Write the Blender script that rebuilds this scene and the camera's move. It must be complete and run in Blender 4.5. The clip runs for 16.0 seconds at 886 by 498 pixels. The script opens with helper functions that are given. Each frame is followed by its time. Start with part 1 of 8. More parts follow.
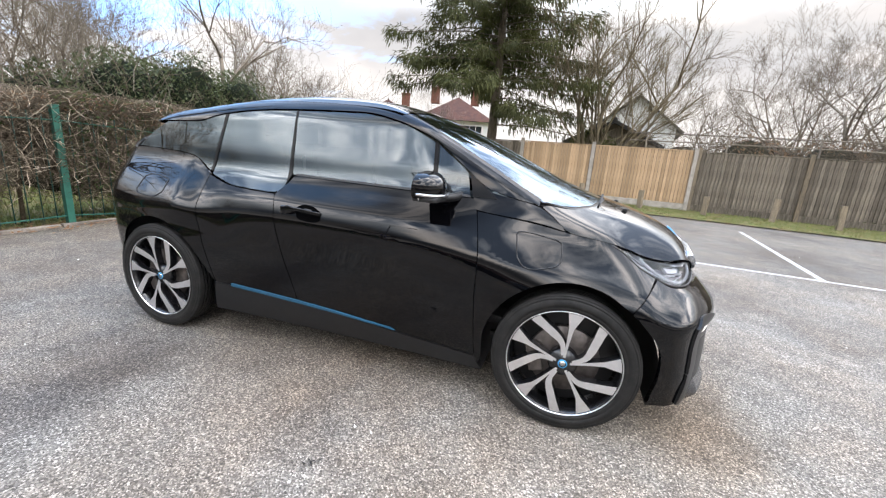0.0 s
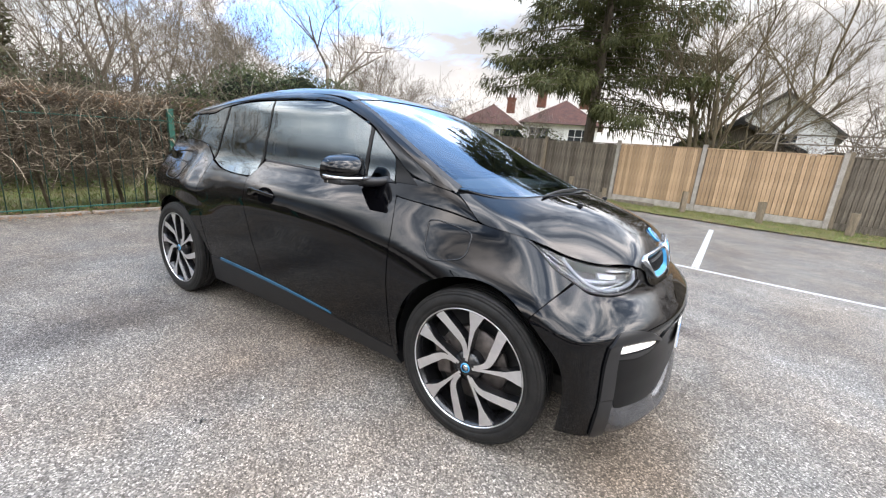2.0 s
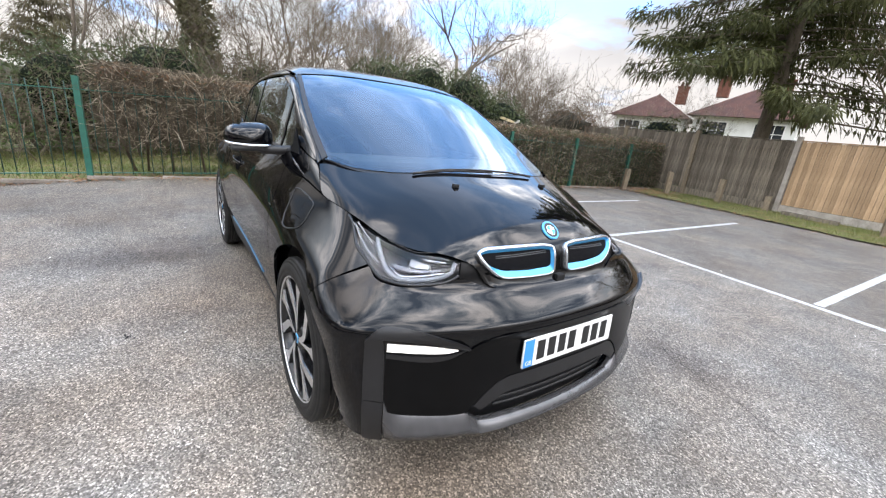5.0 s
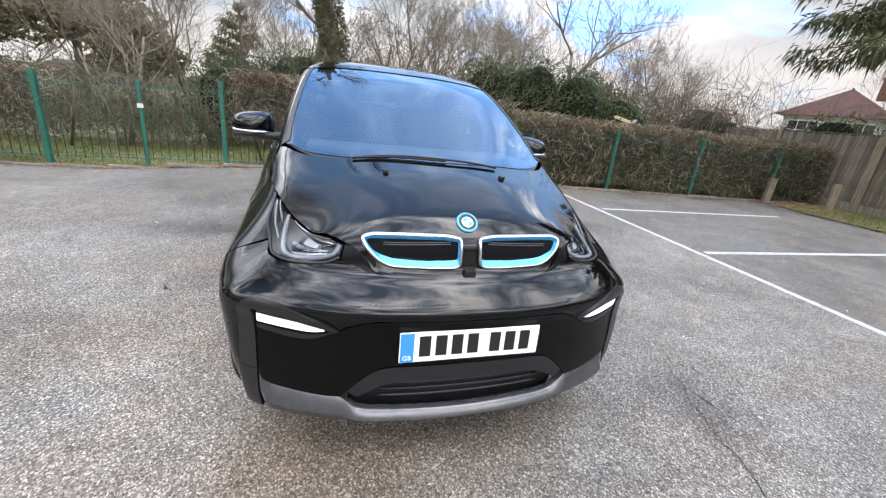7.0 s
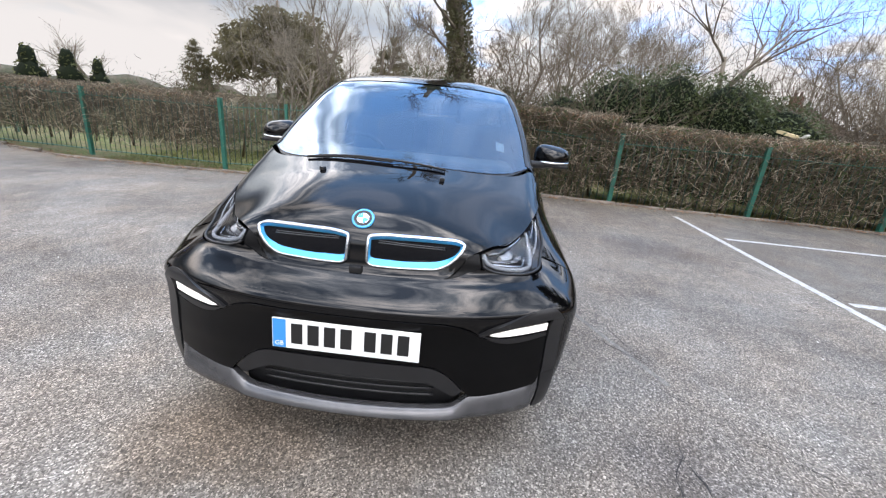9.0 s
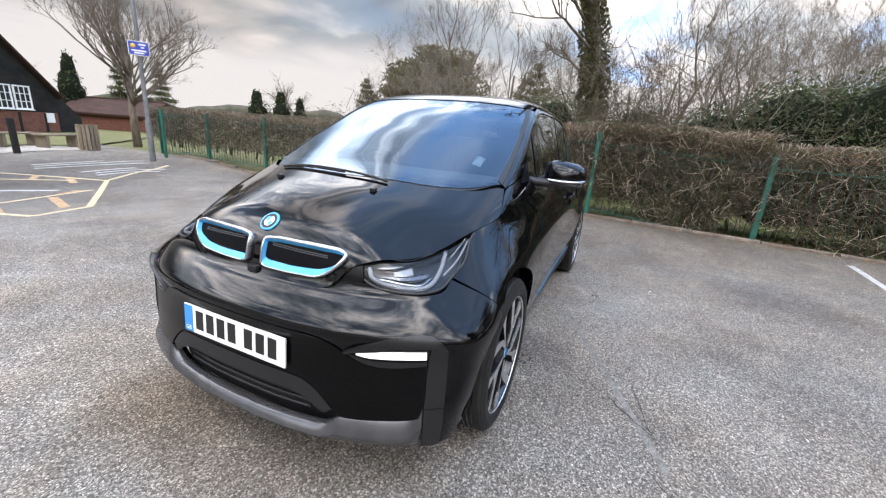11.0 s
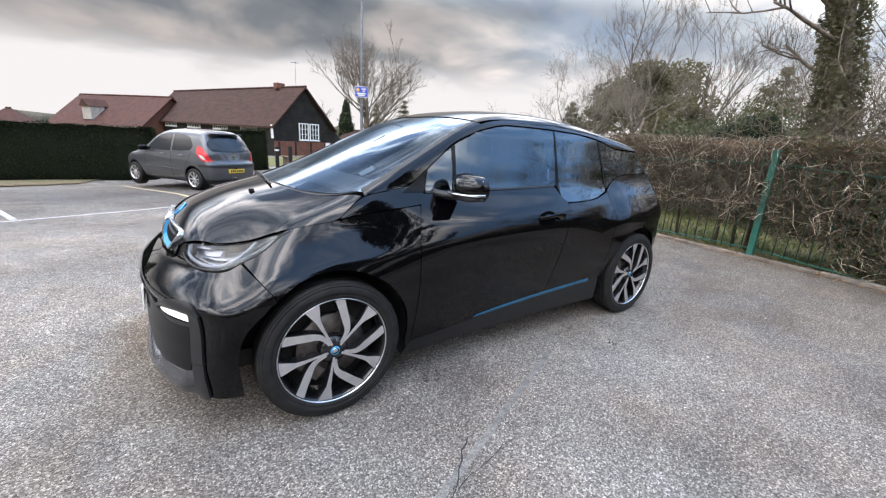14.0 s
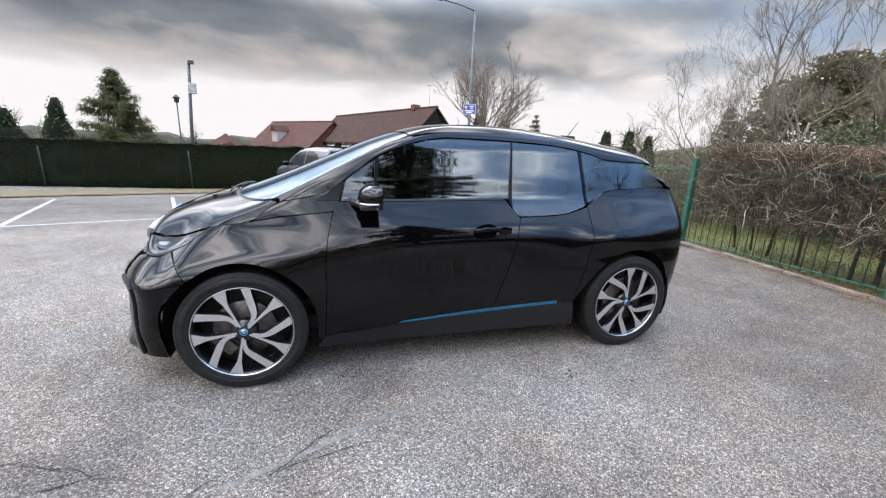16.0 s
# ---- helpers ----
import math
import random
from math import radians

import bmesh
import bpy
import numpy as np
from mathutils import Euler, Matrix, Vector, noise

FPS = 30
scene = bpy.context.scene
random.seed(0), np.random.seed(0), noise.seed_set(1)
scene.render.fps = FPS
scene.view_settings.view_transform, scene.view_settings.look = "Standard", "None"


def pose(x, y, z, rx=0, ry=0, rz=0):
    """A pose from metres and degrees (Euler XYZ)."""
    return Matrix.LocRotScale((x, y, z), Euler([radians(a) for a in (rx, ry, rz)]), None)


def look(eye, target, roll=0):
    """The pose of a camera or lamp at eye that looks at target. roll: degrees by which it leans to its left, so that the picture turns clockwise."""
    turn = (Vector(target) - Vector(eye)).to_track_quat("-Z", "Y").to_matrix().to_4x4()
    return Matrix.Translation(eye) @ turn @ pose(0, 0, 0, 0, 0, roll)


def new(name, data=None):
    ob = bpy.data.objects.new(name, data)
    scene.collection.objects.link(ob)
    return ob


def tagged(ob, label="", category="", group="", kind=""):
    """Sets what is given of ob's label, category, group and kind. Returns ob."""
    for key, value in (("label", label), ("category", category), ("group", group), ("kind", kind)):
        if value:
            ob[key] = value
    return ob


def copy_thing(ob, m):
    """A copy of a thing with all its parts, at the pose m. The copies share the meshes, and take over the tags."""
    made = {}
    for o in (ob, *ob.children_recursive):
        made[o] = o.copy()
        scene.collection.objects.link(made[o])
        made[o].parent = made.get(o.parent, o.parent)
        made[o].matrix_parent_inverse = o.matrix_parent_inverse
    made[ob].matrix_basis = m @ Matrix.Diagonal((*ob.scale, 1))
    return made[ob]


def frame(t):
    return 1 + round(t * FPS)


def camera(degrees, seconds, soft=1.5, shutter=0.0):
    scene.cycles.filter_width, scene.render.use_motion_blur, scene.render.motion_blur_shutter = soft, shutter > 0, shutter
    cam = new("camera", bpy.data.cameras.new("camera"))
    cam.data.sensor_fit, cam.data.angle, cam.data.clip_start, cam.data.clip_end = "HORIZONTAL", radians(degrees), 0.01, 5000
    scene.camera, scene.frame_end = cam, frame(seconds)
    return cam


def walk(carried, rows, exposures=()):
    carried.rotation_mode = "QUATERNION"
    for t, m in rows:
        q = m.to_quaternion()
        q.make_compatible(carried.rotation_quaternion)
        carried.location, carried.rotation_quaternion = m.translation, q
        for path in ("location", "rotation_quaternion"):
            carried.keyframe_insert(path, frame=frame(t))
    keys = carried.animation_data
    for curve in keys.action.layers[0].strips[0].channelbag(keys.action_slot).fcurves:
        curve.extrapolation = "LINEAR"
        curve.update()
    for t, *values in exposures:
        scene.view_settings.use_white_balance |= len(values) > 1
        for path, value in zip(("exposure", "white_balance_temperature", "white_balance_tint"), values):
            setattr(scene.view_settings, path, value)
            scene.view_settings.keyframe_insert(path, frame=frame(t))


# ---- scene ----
cam = camera(96.5, 16.0, soft=1.25)
PATH = [
    (0, (-0.074, -2.645, 1.288), (-0.65, -0.792, 0.803), 4.3),
    (0.5, (0.103, -2.479, 1.271), (-0.587, -0.666, 0.784), 4.4),
    (1, (0.315, -2.421, 1.256), (-0.502, -0.663, 0.764), 4.5),
    (1.5, (0.549, -2.351, 1.261), (-0.395, -0.658, 0.767), 4.6),
    (2, (0.707, -2.192, 1.253), (-0.343, -0.565, 0.755), 4.7),
    (2.5, (0.861, -2.041, 1.247), (-0.296, -0.487, 0.75), 4.8),
    (3, (1.018, -1.967, 1.241), (-0.232, -0.488, 0.737), 5.1),
    (3.5, (1.217, -1.82, 1.239), (-0.137, -0.441, 0.724), 5.3),
    (3.7, (1.266, -1.737, 1.242), (-0.119, -0.393, 0.718), 5.4),
    (5.8, (1.647, -0.922, 1.279), (-0.005, 0.015, 0.654), 6.4),
    (6, (1.668, -0.84, 1.278), (-0.012, 0.044, 0.649), 6.4),
    (6.5, (1.754, -0.703, 1.266), (0.011, 0.04, 0.624), 6.3),
    (7, (1.837, -0.507, 1.285), (0.038, 0.077, 0.637), 6.2),
    (7.5, (1.841, -0.251, 1.291), (-0.008, 0.149, 0.641), 6.0),
    (8, (1.862, -0.047, 1.277), (-0.017, 0.188, 0.634), 5.8),
    (8.5, (1.921, 0.148, 1.283), (0.024, 0.222, 0.653), 5.5),
    (9, (1.903, 0.357, 1.287), (0.005, 0.277, 0.661), 5.3),
    (9.2, (1.869, 0.426, 1.288), (-0.026, 0.29, 0.663), 5.2),
    (11.3, (1.542, 1.326, 1.295), (-0.17, 0.459, 0.732), 4.4),
    (11.5, (1.503, 1.414, 1.292), (-0.179, 0.487, 0.732), 4.3),
    (12, (1.4, 1.693, 1.315), (-0.199, 0.628, 0.762), 4.2),
    (12.5, (1.191, 1.929, 1.309), (-0.317, 0.735, 0.763), 4.1),
    (13, (0.963, 2.1, 1.338), (-0.44, 0.782, 0.796), 3.9),
    (13.5, (0.806, 2.309, 1.345), (-0.465, 0.861, 0.808), 3.7),
    (14, (0.601, 2.49, 1.346), (-0.535, 0.932, 0.815), 3.5),
    (14.5, (0.342, 2.648, 1.352), (-0.646, 0.991, 0.829), 3.2),
    (15, (0.134, 2.847, 1.366), (-0.709, 1.107, 0.852), 3.0),
    (15.5, (-0.125, 3.013, 1.402), (-0.826, 1.209, 0.897), 2.8),
    (16, (-0.477, 3.09, 1.395), (-1.027, 1.232, 0.899), 2.5),
]
EXPOSURES = [(0, 0.09, 7000, 15), (3.5, -0.03, 7000, 15), (7, -0.17, 6850, 15), (9, -0.27, 6880, 16), (12.5, -0.24, 6850, 16), (16, -0.12, 6700, 16)]
walk(cam, [(t, look(eye, target, roll)) for t, eye, target, roll in PATH],
     exposures=EXPOSURES)

# ---- world ----
SITE = radians(-4.6)          # the car park's bays and fences lie at this angle to the parked car


def site(u, v, z=0.0):
    return Vector((u * math.cos(SITE) - v * math.sin(SITE), u * math.sin(SITE) + v * math.cos(SITE), z))


def ground_z(x, y):
    """The tarmac lies level round the car and falls gently towards the barn."""
    d = max(0.0, -y - 3.0)
    d = 27 + (d - 27) * 0.15 if d > 27 else d

    def ease(a):
        a = min(max(a, 0.0), 1.0)
        return a * a * (3 - 2 * a)
    corner = 0.21 * ease((-3.6 - x) / 2.4) * ease((-0.9 - y) / 3.6) * ease((y + 11.5) / 3.0)
    return -corner - d * (0.05 + 0.006 * min(max(x, -5.0), 1.0))


world = bpy.data.worlds.new("overcast_sky")
scene.world = world
world.use_nodes = True


def build_sky():
    """Broken cloud: bright and high over the car park, low grey sheets towards the barn, blue in the gaps."""
    nt = world.node_tree
    nt.nodes.clear()
    N, L = nt.nodes.new, nt.links.new

    def value(op, a, b):
        n = N("ShaderNodeMath"); n.operation = op
        for i, x in enumerate((a, b)):
            if isinstance(x, (int, float)):
                n.inputs[i].default_value = x
            else:
                L(x, n.inputs[i])
        return n.outputs[0]

    def span(src, f0, f1, t0, t1):
        n = N("ShaderNodeMapRange"); n.interpolation_type = "SMOOTHSTEP"
        for key, x in (("From Min", f0), ("From Max", f1), ("To Min", t0), ("To Max", t1)):
            n.inputs[key].default_value = x
        L(src, n.inputs[0])
        return n.outputs[0]

    def noise_of(vec, scale, detail, rough, warp, shift):
        o = N("ShaderNodeVectorMath"); o.operation = "ADD"; o.inputs[1].default_value = shift
        n = N("ShaderNodeTexNoise")
        n.inputs["Scale"].default_value, n.inputs["Detail"].default_value = scale, detail
        n.inputs["Roughness"].default_value, n.inputs["Distortion"].default_value = rough, warp
        L(vec, o.inputs[0]); L(o.outputs[0], n.inputs[0])
        return n.outputs[0]
    out = N("ShaderNodeOutputWorld")
    sky = N("ShaderNodeTexSky")
    sky.sky_type, sky.sun_disc = "NISHITA", False
    sky.sun_elevation, sky.sun_rotation = radians(50), radians(30)
    sky.air_density, sky.dust_density, sky.ozone_density = 1.0, 1.0, 1.5
    bg_sky = N("ShaderNodeBackground")
    bg_sky.inputs["Strength"].default_value = 0.15
    L(sky.outputs[0], bg_sky.inputs[0])
    co = N("ShaderNodeTexCoord")
    sep = N("ShaderNodeSeparateXYZ")
    L(co.outputs["Generated"], sep.inputs[0])
    up = value("ADD", value("MAXIMUM", sep.outputs[2], 0.0), 0.24)
    flat = N("ShaderNodeCombineXYZ")
    for i in (0, 1):
        L(value("DIVIDE", sep.outputs[i], up), flat.inputs[i])
    vec = flat.outputs[0]
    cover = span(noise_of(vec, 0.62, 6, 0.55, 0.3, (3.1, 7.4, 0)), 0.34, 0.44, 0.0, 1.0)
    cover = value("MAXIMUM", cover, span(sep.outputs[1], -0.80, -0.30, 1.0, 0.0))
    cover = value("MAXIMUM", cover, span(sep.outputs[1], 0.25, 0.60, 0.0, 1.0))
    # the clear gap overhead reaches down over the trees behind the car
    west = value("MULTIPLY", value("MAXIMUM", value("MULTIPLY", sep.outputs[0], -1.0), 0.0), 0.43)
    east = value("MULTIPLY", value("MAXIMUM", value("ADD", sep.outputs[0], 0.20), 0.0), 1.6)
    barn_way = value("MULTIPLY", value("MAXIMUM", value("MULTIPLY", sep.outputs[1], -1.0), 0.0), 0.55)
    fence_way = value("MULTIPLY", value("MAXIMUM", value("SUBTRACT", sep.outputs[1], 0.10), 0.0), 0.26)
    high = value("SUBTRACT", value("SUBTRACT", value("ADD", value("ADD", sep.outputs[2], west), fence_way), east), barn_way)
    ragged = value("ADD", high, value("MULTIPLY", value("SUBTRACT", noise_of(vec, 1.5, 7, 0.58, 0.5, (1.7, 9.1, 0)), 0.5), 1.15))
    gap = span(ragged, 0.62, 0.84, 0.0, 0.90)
    fine = noise_of(vec, 1.7, 4, 0.48, 0.25, (5.2, 3.3, 0))
    tone = N("ShaderNodeValToRGB")
    e = tone.color_ramp.elements
    e[0].position, e[0].color = 0.33, (0.31, 0.38, 0.47, 1)
    e[1].position, e[1].color = 0.69, (1.35, 1.31, 1.27, 1)
    m = e.new(0.50); m.color = (0.54, 0.62, 0.68, 1)
    L(fine, tone.inputs[0])
    # the high cloud is torn into bright crests and slate-blue hollows
    torn = noise_of(vec, 2.1, 8, 0.60, 0.9, (8.8, 1.9, 0))
    crest = N("ShaderNodeValToRGB")
    e = crest.color_ramp.elements
    e[0].position, e[0].color = 0.40, (0.12, 0.17, 0.25, 1)
    e[1].position, e[1].color = 0.62, (1.42, 1.44, 1.48, 1)
    m = e.new(0.50); m.color = (0.46, 0.54, 0.64, 1)
    L(torn, crest.inputs[0])
    cloud = N("ShaderNodeMix"); cloud.data_type = "RGBA"
    L(span(sep.outputs[2], 0.36, 0.52, 0.0, 1.0), cloud.inputs[0]); L(tone.outputs[0], cloud.inputs[6]); L(crest.outputs[0], cloud.inputs[7])
    even = N("ShaderNodeMix"); even.data_type = "RGBA"
    even.inputs[7].default_value = (0.70, 0.71, 0.73, 1)
    L(value("MULTIPLY", span(sep.outputs[1], 0.0, 0.60, 0.0, 0.70), span(sep.outputs[2], 0.22, 0.40, 1.0, 0.0)), even.inputs[0]); L(cloud.outputs[2], even.inputs[6])
    # low cloud towards the barn is heavy and grey; higher up it is thin and bright
    heavy = value("ADD", span(sep.outputs[1], -0.70, 0.10, 0.47, 1.16), span(sep.outputs[2], 0.26, 0.46, 0.0, 6.6))
    heavy = value("ADD", heavy, value("MULTIPLY", span(sep.outputs[2], 0.80, 0.95, 0.0, 4.5), span(sep.outputs[0], -0.25, 0.0, 0.0, 1.0)))
    heavy = value("ADD", heavy, span(sep.outputs[0], -0.82, -0.45, 0.55, 0.0))
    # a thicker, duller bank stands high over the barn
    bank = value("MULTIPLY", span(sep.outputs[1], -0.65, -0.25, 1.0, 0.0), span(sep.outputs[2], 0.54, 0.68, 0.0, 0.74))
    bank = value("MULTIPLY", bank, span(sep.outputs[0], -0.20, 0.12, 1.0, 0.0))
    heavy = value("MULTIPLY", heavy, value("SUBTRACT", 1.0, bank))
    edge = value("ADD", sep.outputs[2], value("MULTIPLY", value("SUBTRACT", fine, 0.5), 0.16))
    low = span(edge, 0.10, 0.19, 1.0, 0.0)
    lit = N("ShaderNodeVectorMath"); lit.operation = "SCALE"
    L(even.outputs[2], lit.inputs[0]); L(heavy, lit.inputs["Scale"])
    haze = N("ShaderNodeMix"); haze.data_type = "RGBA"
    haze.inputs[7].default_value = (1.02, 1.04, 1.05, 1)
    L(low, haze.inputs[0]); L(lit.outputs[0], haze.inputs[6])
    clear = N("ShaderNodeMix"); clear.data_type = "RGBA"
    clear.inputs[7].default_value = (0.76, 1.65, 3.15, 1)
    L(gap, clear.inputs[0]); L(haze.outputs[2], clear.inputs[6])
    bg_cloud = N("ShaderNodeBackground")
    bg_cloud.inputs["Strength"].default_value = 1.0
    L(clear.outputs[2], bg_cloud.inputs[0])
    mix = N("ShaderNodeMixShader")
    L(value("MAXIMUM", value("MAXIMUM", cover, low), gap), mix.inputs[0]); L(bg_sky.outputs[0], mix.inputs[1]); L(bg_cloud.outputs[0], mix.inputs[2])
    L(mix.outputs[0], out.inputs[0])


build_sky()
sun = new("sun", bpy.data.lights.new("sun", "SUN"))
sun.data.energy, sun.data.angle, sun.data.color = 0.6, radians(120), (1.0, 0.95, 0.88)
sun.matrix_world = look((2, 2.6, 10), (0, 0, 0))

# ---- materials ----


def mat(name, color, rough=0.6, metal=0.0, vary=0.0, scale=8.0, bump=0.0, bump_scale=60.0, second=None, coat=0.0, spec=0.5, fine=0.0, random=0.0, stretch=(1, 1, 1)):
    """A surface with two scales of variation, fine relief, and a shift of tone from piece to piece."""
    m = bpy.data.materials.new(name)
    m.use_nodes = True
    nt = m.node_tree
    N, L = nt.nodes.new, nt.links.new
    b = nt.nodes["Principled BSDF"]
    b.inputs["Roughness"].default_value, b.inputs["Metallic"].default_value = rough, metal
    b.inputs["Coat Weight"].default_value, b.inputs["Coat Roughness"].default_value = coat, 0.02
    b.inputs["Specular IOR Level"].default_value = spec if rough < 0.55 else min(spec, 0.15)
    b.inputs["Base Color"].default_value = (*color, 1)
    b.inputs["Coat IOR"].default_value = 1.41
    co = N("ShaderNodeTexCoord")
    mp = N("ShaderNodeMapping"); mp.inputs["Scale"].default_value = stretch
    L(co.outputs["Object"], mp.inputs[0])
    if vary or second:
        n1 = N("ShaderNodeTexNoise"); n1.inputs["Scale"].default_value = scale; n1.inputs["Detail"].default_value = 5
        L(mp.outputs[0], n1.inputs[0])
        other = second or tuple(max(0, c * (1 - vary)) for c in color)
        ramp = N("ShaderNodeValToRGB")
        ramp.color_ramp.elements[0].position, ramp.color_ramp.elements[1].position = 0.35, 0.65
        ramp.color_ramp.elements[0].color, ramp.color_ramp.elements[1].color = (*other, 1), (*color, 1)
        L(n1.outputs[0], ramp.inputs[0])
        last = ramp.outputs[0]
        if fine:
            n2 = N("ShaderNodeTexNoise"); n2.inputs["Scale"].default_value = scale * 12; n2.inputs["Detail"].default_value = 3
            L(mp.outputs[0], n2.inputs[0])
            r2 = N("ShaderNodeMapRange"); r2.inputs["To Min"].default_value, r2.inputs["To Max"].default_value = 1 - fine, 1 + fine
            r2.inputs["From Min"].default_value, r2.inputs["From Max"].default_value = 0.3, 0.7
            L(n2.outputs[0], r2.inputs[0])
            mu = N("ShaderNodeVectorMath"); mu.operation = "SCALE"
            L(last, mu.inputs[0]); L(r2.outputs[0], mu.inputs["Scale"])
            last = mu.outputs[0]
        if random:
            inf = N("ShaderNodeObjectInfo")
            r3 = N("ShaderNodeMapRange"); r3.inputs["To Min"].default_value, r3.inputs["To Max"].default_value = 1 - random, 1 + random
            L(inf.outputs["Random"], r3.inputs[0])
            mu = N("ShaderNodeVectorMath"); mu.operation = "SCALE"
            L(last, mu.inputs[0]); L(r3.outputs[0], mu.inputs["Scale"])
            last = mu.outputs[0]
        L(last, b.inputs["Base Color"])
    if bump:
        n3 = N("ShaderNodeTexNoise"); n3.inputs["Scale"].default_value = bump_scale; n3.inputs["Detail"].default_value = 4
        L(mp.outputs[0], n3.inputs[0])
        bp = N("ShaderNodeBump"); bp.inputs["Strength"].default_value = bump; bp.inputs["Distance"].default_value = 0.01
        L(n3.outputs[0], bp.inputs["Height"]); L(bp.outputs[0], b.inputs["Normal"])
    return m


def glass_mat(name, tint, strength=1.0, film=(0.8, 0.8, 0.8)):
    """Thin tinted car glass: what is behind shows through the tint, and the surface mirrors."""
    m = bpy.data.materials.new(name)
    m.use_nodes = True
    nt = m.node_tree
    nt.nodes.clear()
    N, L = nt.nodes.new, nt.links.new
    out, tr, gl, fr, mix = N("ShaderNodeOutputMaterial"), N("ShaderNodeBsdfTransparent"), N("ShaderNodeBsdfGlossy"), N("ShaderNodeFresnel"), N("ShaderNodeMixShader")
    tr.inputs[0].default_value = (*tint, 1)
    gl.inputs["Roughness"].default_value = 0.0
    gl.inputs["Color"].default_value = (*film, 1)
    fr.inputs["IOR"].default_value = 1.55
    k = N("ShaderNodeMath"); k.operation = "MULTIPLY"; k.inputs[1].default_value = strength; k.use_clamp = True
    L(fr.outputs[0], k.inputs[0])
    L(k.outputs[0], mix.inputs[0]); L(tr.outputs[0], mix.inputs[1]); L(gl.outputs[0], mix.inputs[2]); L(mix.outputs[0], out.inputs[0])
    return m


def leafy(m, share=0.35):
    """Lets some light through a leaf."""
    nt = m.node_tree
    N, L = nt.nodes.new, nt.links.new
    b, out = nt.nodes["Principled BSDF"], nt.nodes["Material Output"]
    tr, mix = N("ShaderNodeBsdfTranslucent"), N("ShaderNodeMixShader")
    src = b.inputs["Base Color"]
    if src.is_linked:
        L(src.links[0].from_socket, tr.inputs[0])
    else:
        tr.inputs[0].default_value = src.default_value
    mix.inputs[0].default_value = share
    L(b.outputs[0], mix.inputs[1]); L(tr.outputs[0], mix.inputs[2]); L(mix.outputs[0], out.inputs["Surface"])
    return m


def glow(name, color, strength):
    m = mat(name, color, 0.4)
    b = m.node_tree.nodes["Principled BSDF"]
    b.inputs["Emission Color"].default_value = (*color, 1)
    b.inputs["Emission Strength"].default_value = strength
    return m


PAINT = mat("black_car_paint", (0.0014, 0.0014, 0.0020), 0.5, coat=1.0, vary=0.3, scale=3, spec=0.0)
PLASTIC = mat("black_plastic", (0.008, 0.008, 0.009), 0.5, vary=0.3, scale=20, bump=0.05, bump_scale=300)
GREY_TRIM = mat("satin_grey_trim", (0.055, 0.055, 0.058), 0.36, metal=0.1, vary=0.2, scale=15)
RUBBER = mat("tyre_rubber", (0.014, 0.0138, 0.0135), 0.55, scale=22, bump=0.1, bump_scale=200, second=(0.022, 0.0212, 0.020), fine=0.3, spec=0.35)
ALLOY = mat("machined_alloy", (0.82, 0.82, 0.84), 0.28, metal=0.95, vary=0.1, scale=30)
WHEEL_BLACK = mat("gloss_black_wheel", (0.008, 0.008, 0.009), 0.25, coat=0.5)
BRAKE = mat("brake_iron", (0.16, 0.14, 0.13), 0.5, metal=0.8, vary=0.4, scale=30)
BLUE = mat("bright_blue_trim", (0.06, 0.36, 0.68), 0.3, metal=0.2, vary=0.1)
STRIP_BLUE = mat("sill_strip_blue", (0.020, 0.115, 0.205), 0.35, metal=0.2, vary=0.1)
INSERT = mat("black_bumper_insert", (0.0015, 0.0015, 0.0018), 0.35, vary=0.3, scale=20, spec=0.12, coat=0.15)
LIP_TRIM = mat("satin_dark_lip", (0.098, 0.098, 0.102), 0.26, metal=0.65, vary=0.2, scale=15, coat=0.25)
SILVER = mat("satin_silver_surround", (0.46, 0.48, 0.51), 0.27, metal=1.0)
CHROME = mat("satin_chrome", (0.75, 0.76, 0.78), 0.2, metal=1.0)
GLASS = glass_mat("tinted_side_glass", (0.15, 0.175, 0.18), 1.9, (0.74, 0.82, 0.86))
SCREEN = glass_mat("windscreen_glass", (0.34, 0.42, 0.47), 1.5, (0.66, 0.80, 0.95))
LENS = glass_mat("clear_lamp_lens", (0.85, 0.87, 0.9), 0.6)
LAMP_ON = glow("daytime_lamp", (1.0, 0.98, 0.95), 0.66)
LAMP_OFF = mat("lamp_reflector", (0.6, 0.6, 0.62), 0.15, metal=0.9)
INTERIOR = mat("dark_cabin_fabric", (0.03, 0.03, 0.032), 0.8, vary=0.4, scale=40)
CABIN_PALE = mat("pale_cabin_trim", (0.30, 0.29, 0.27), 0.7, vary=0.2, scale=30)
PLATE_WHITE = mat("plate_white", (0.80, 0.80, 0.78), 0.35, vary=0.03)
PLATE_BLUE = mat("plate_blue", (0.03, 0.25, 0.62), 0.35, vary=0.05)
PLATE_BLACK = mat("plate_black", (0.01, 0.01, 0.01), 0.4)

# ---- mesh helpers ----


def mesh_of(name, verts, faces, smooth=True):
    me = bpy.data.meshes.new(name)
    me.from_pydata([tuple(v) for v in verts], [], [tuple(f) for f in faces])
    me.validate()
    if smooth:
        me.polygons.foreach_set("use_smooth", [True] * len(me.polygons))
    me.update()
    return me


def crisp(me, angle=40):
    """Smooth faces with the rims kept sharp."""
    me.set_sharp_from_angle(angle=radians(angle))
    return me


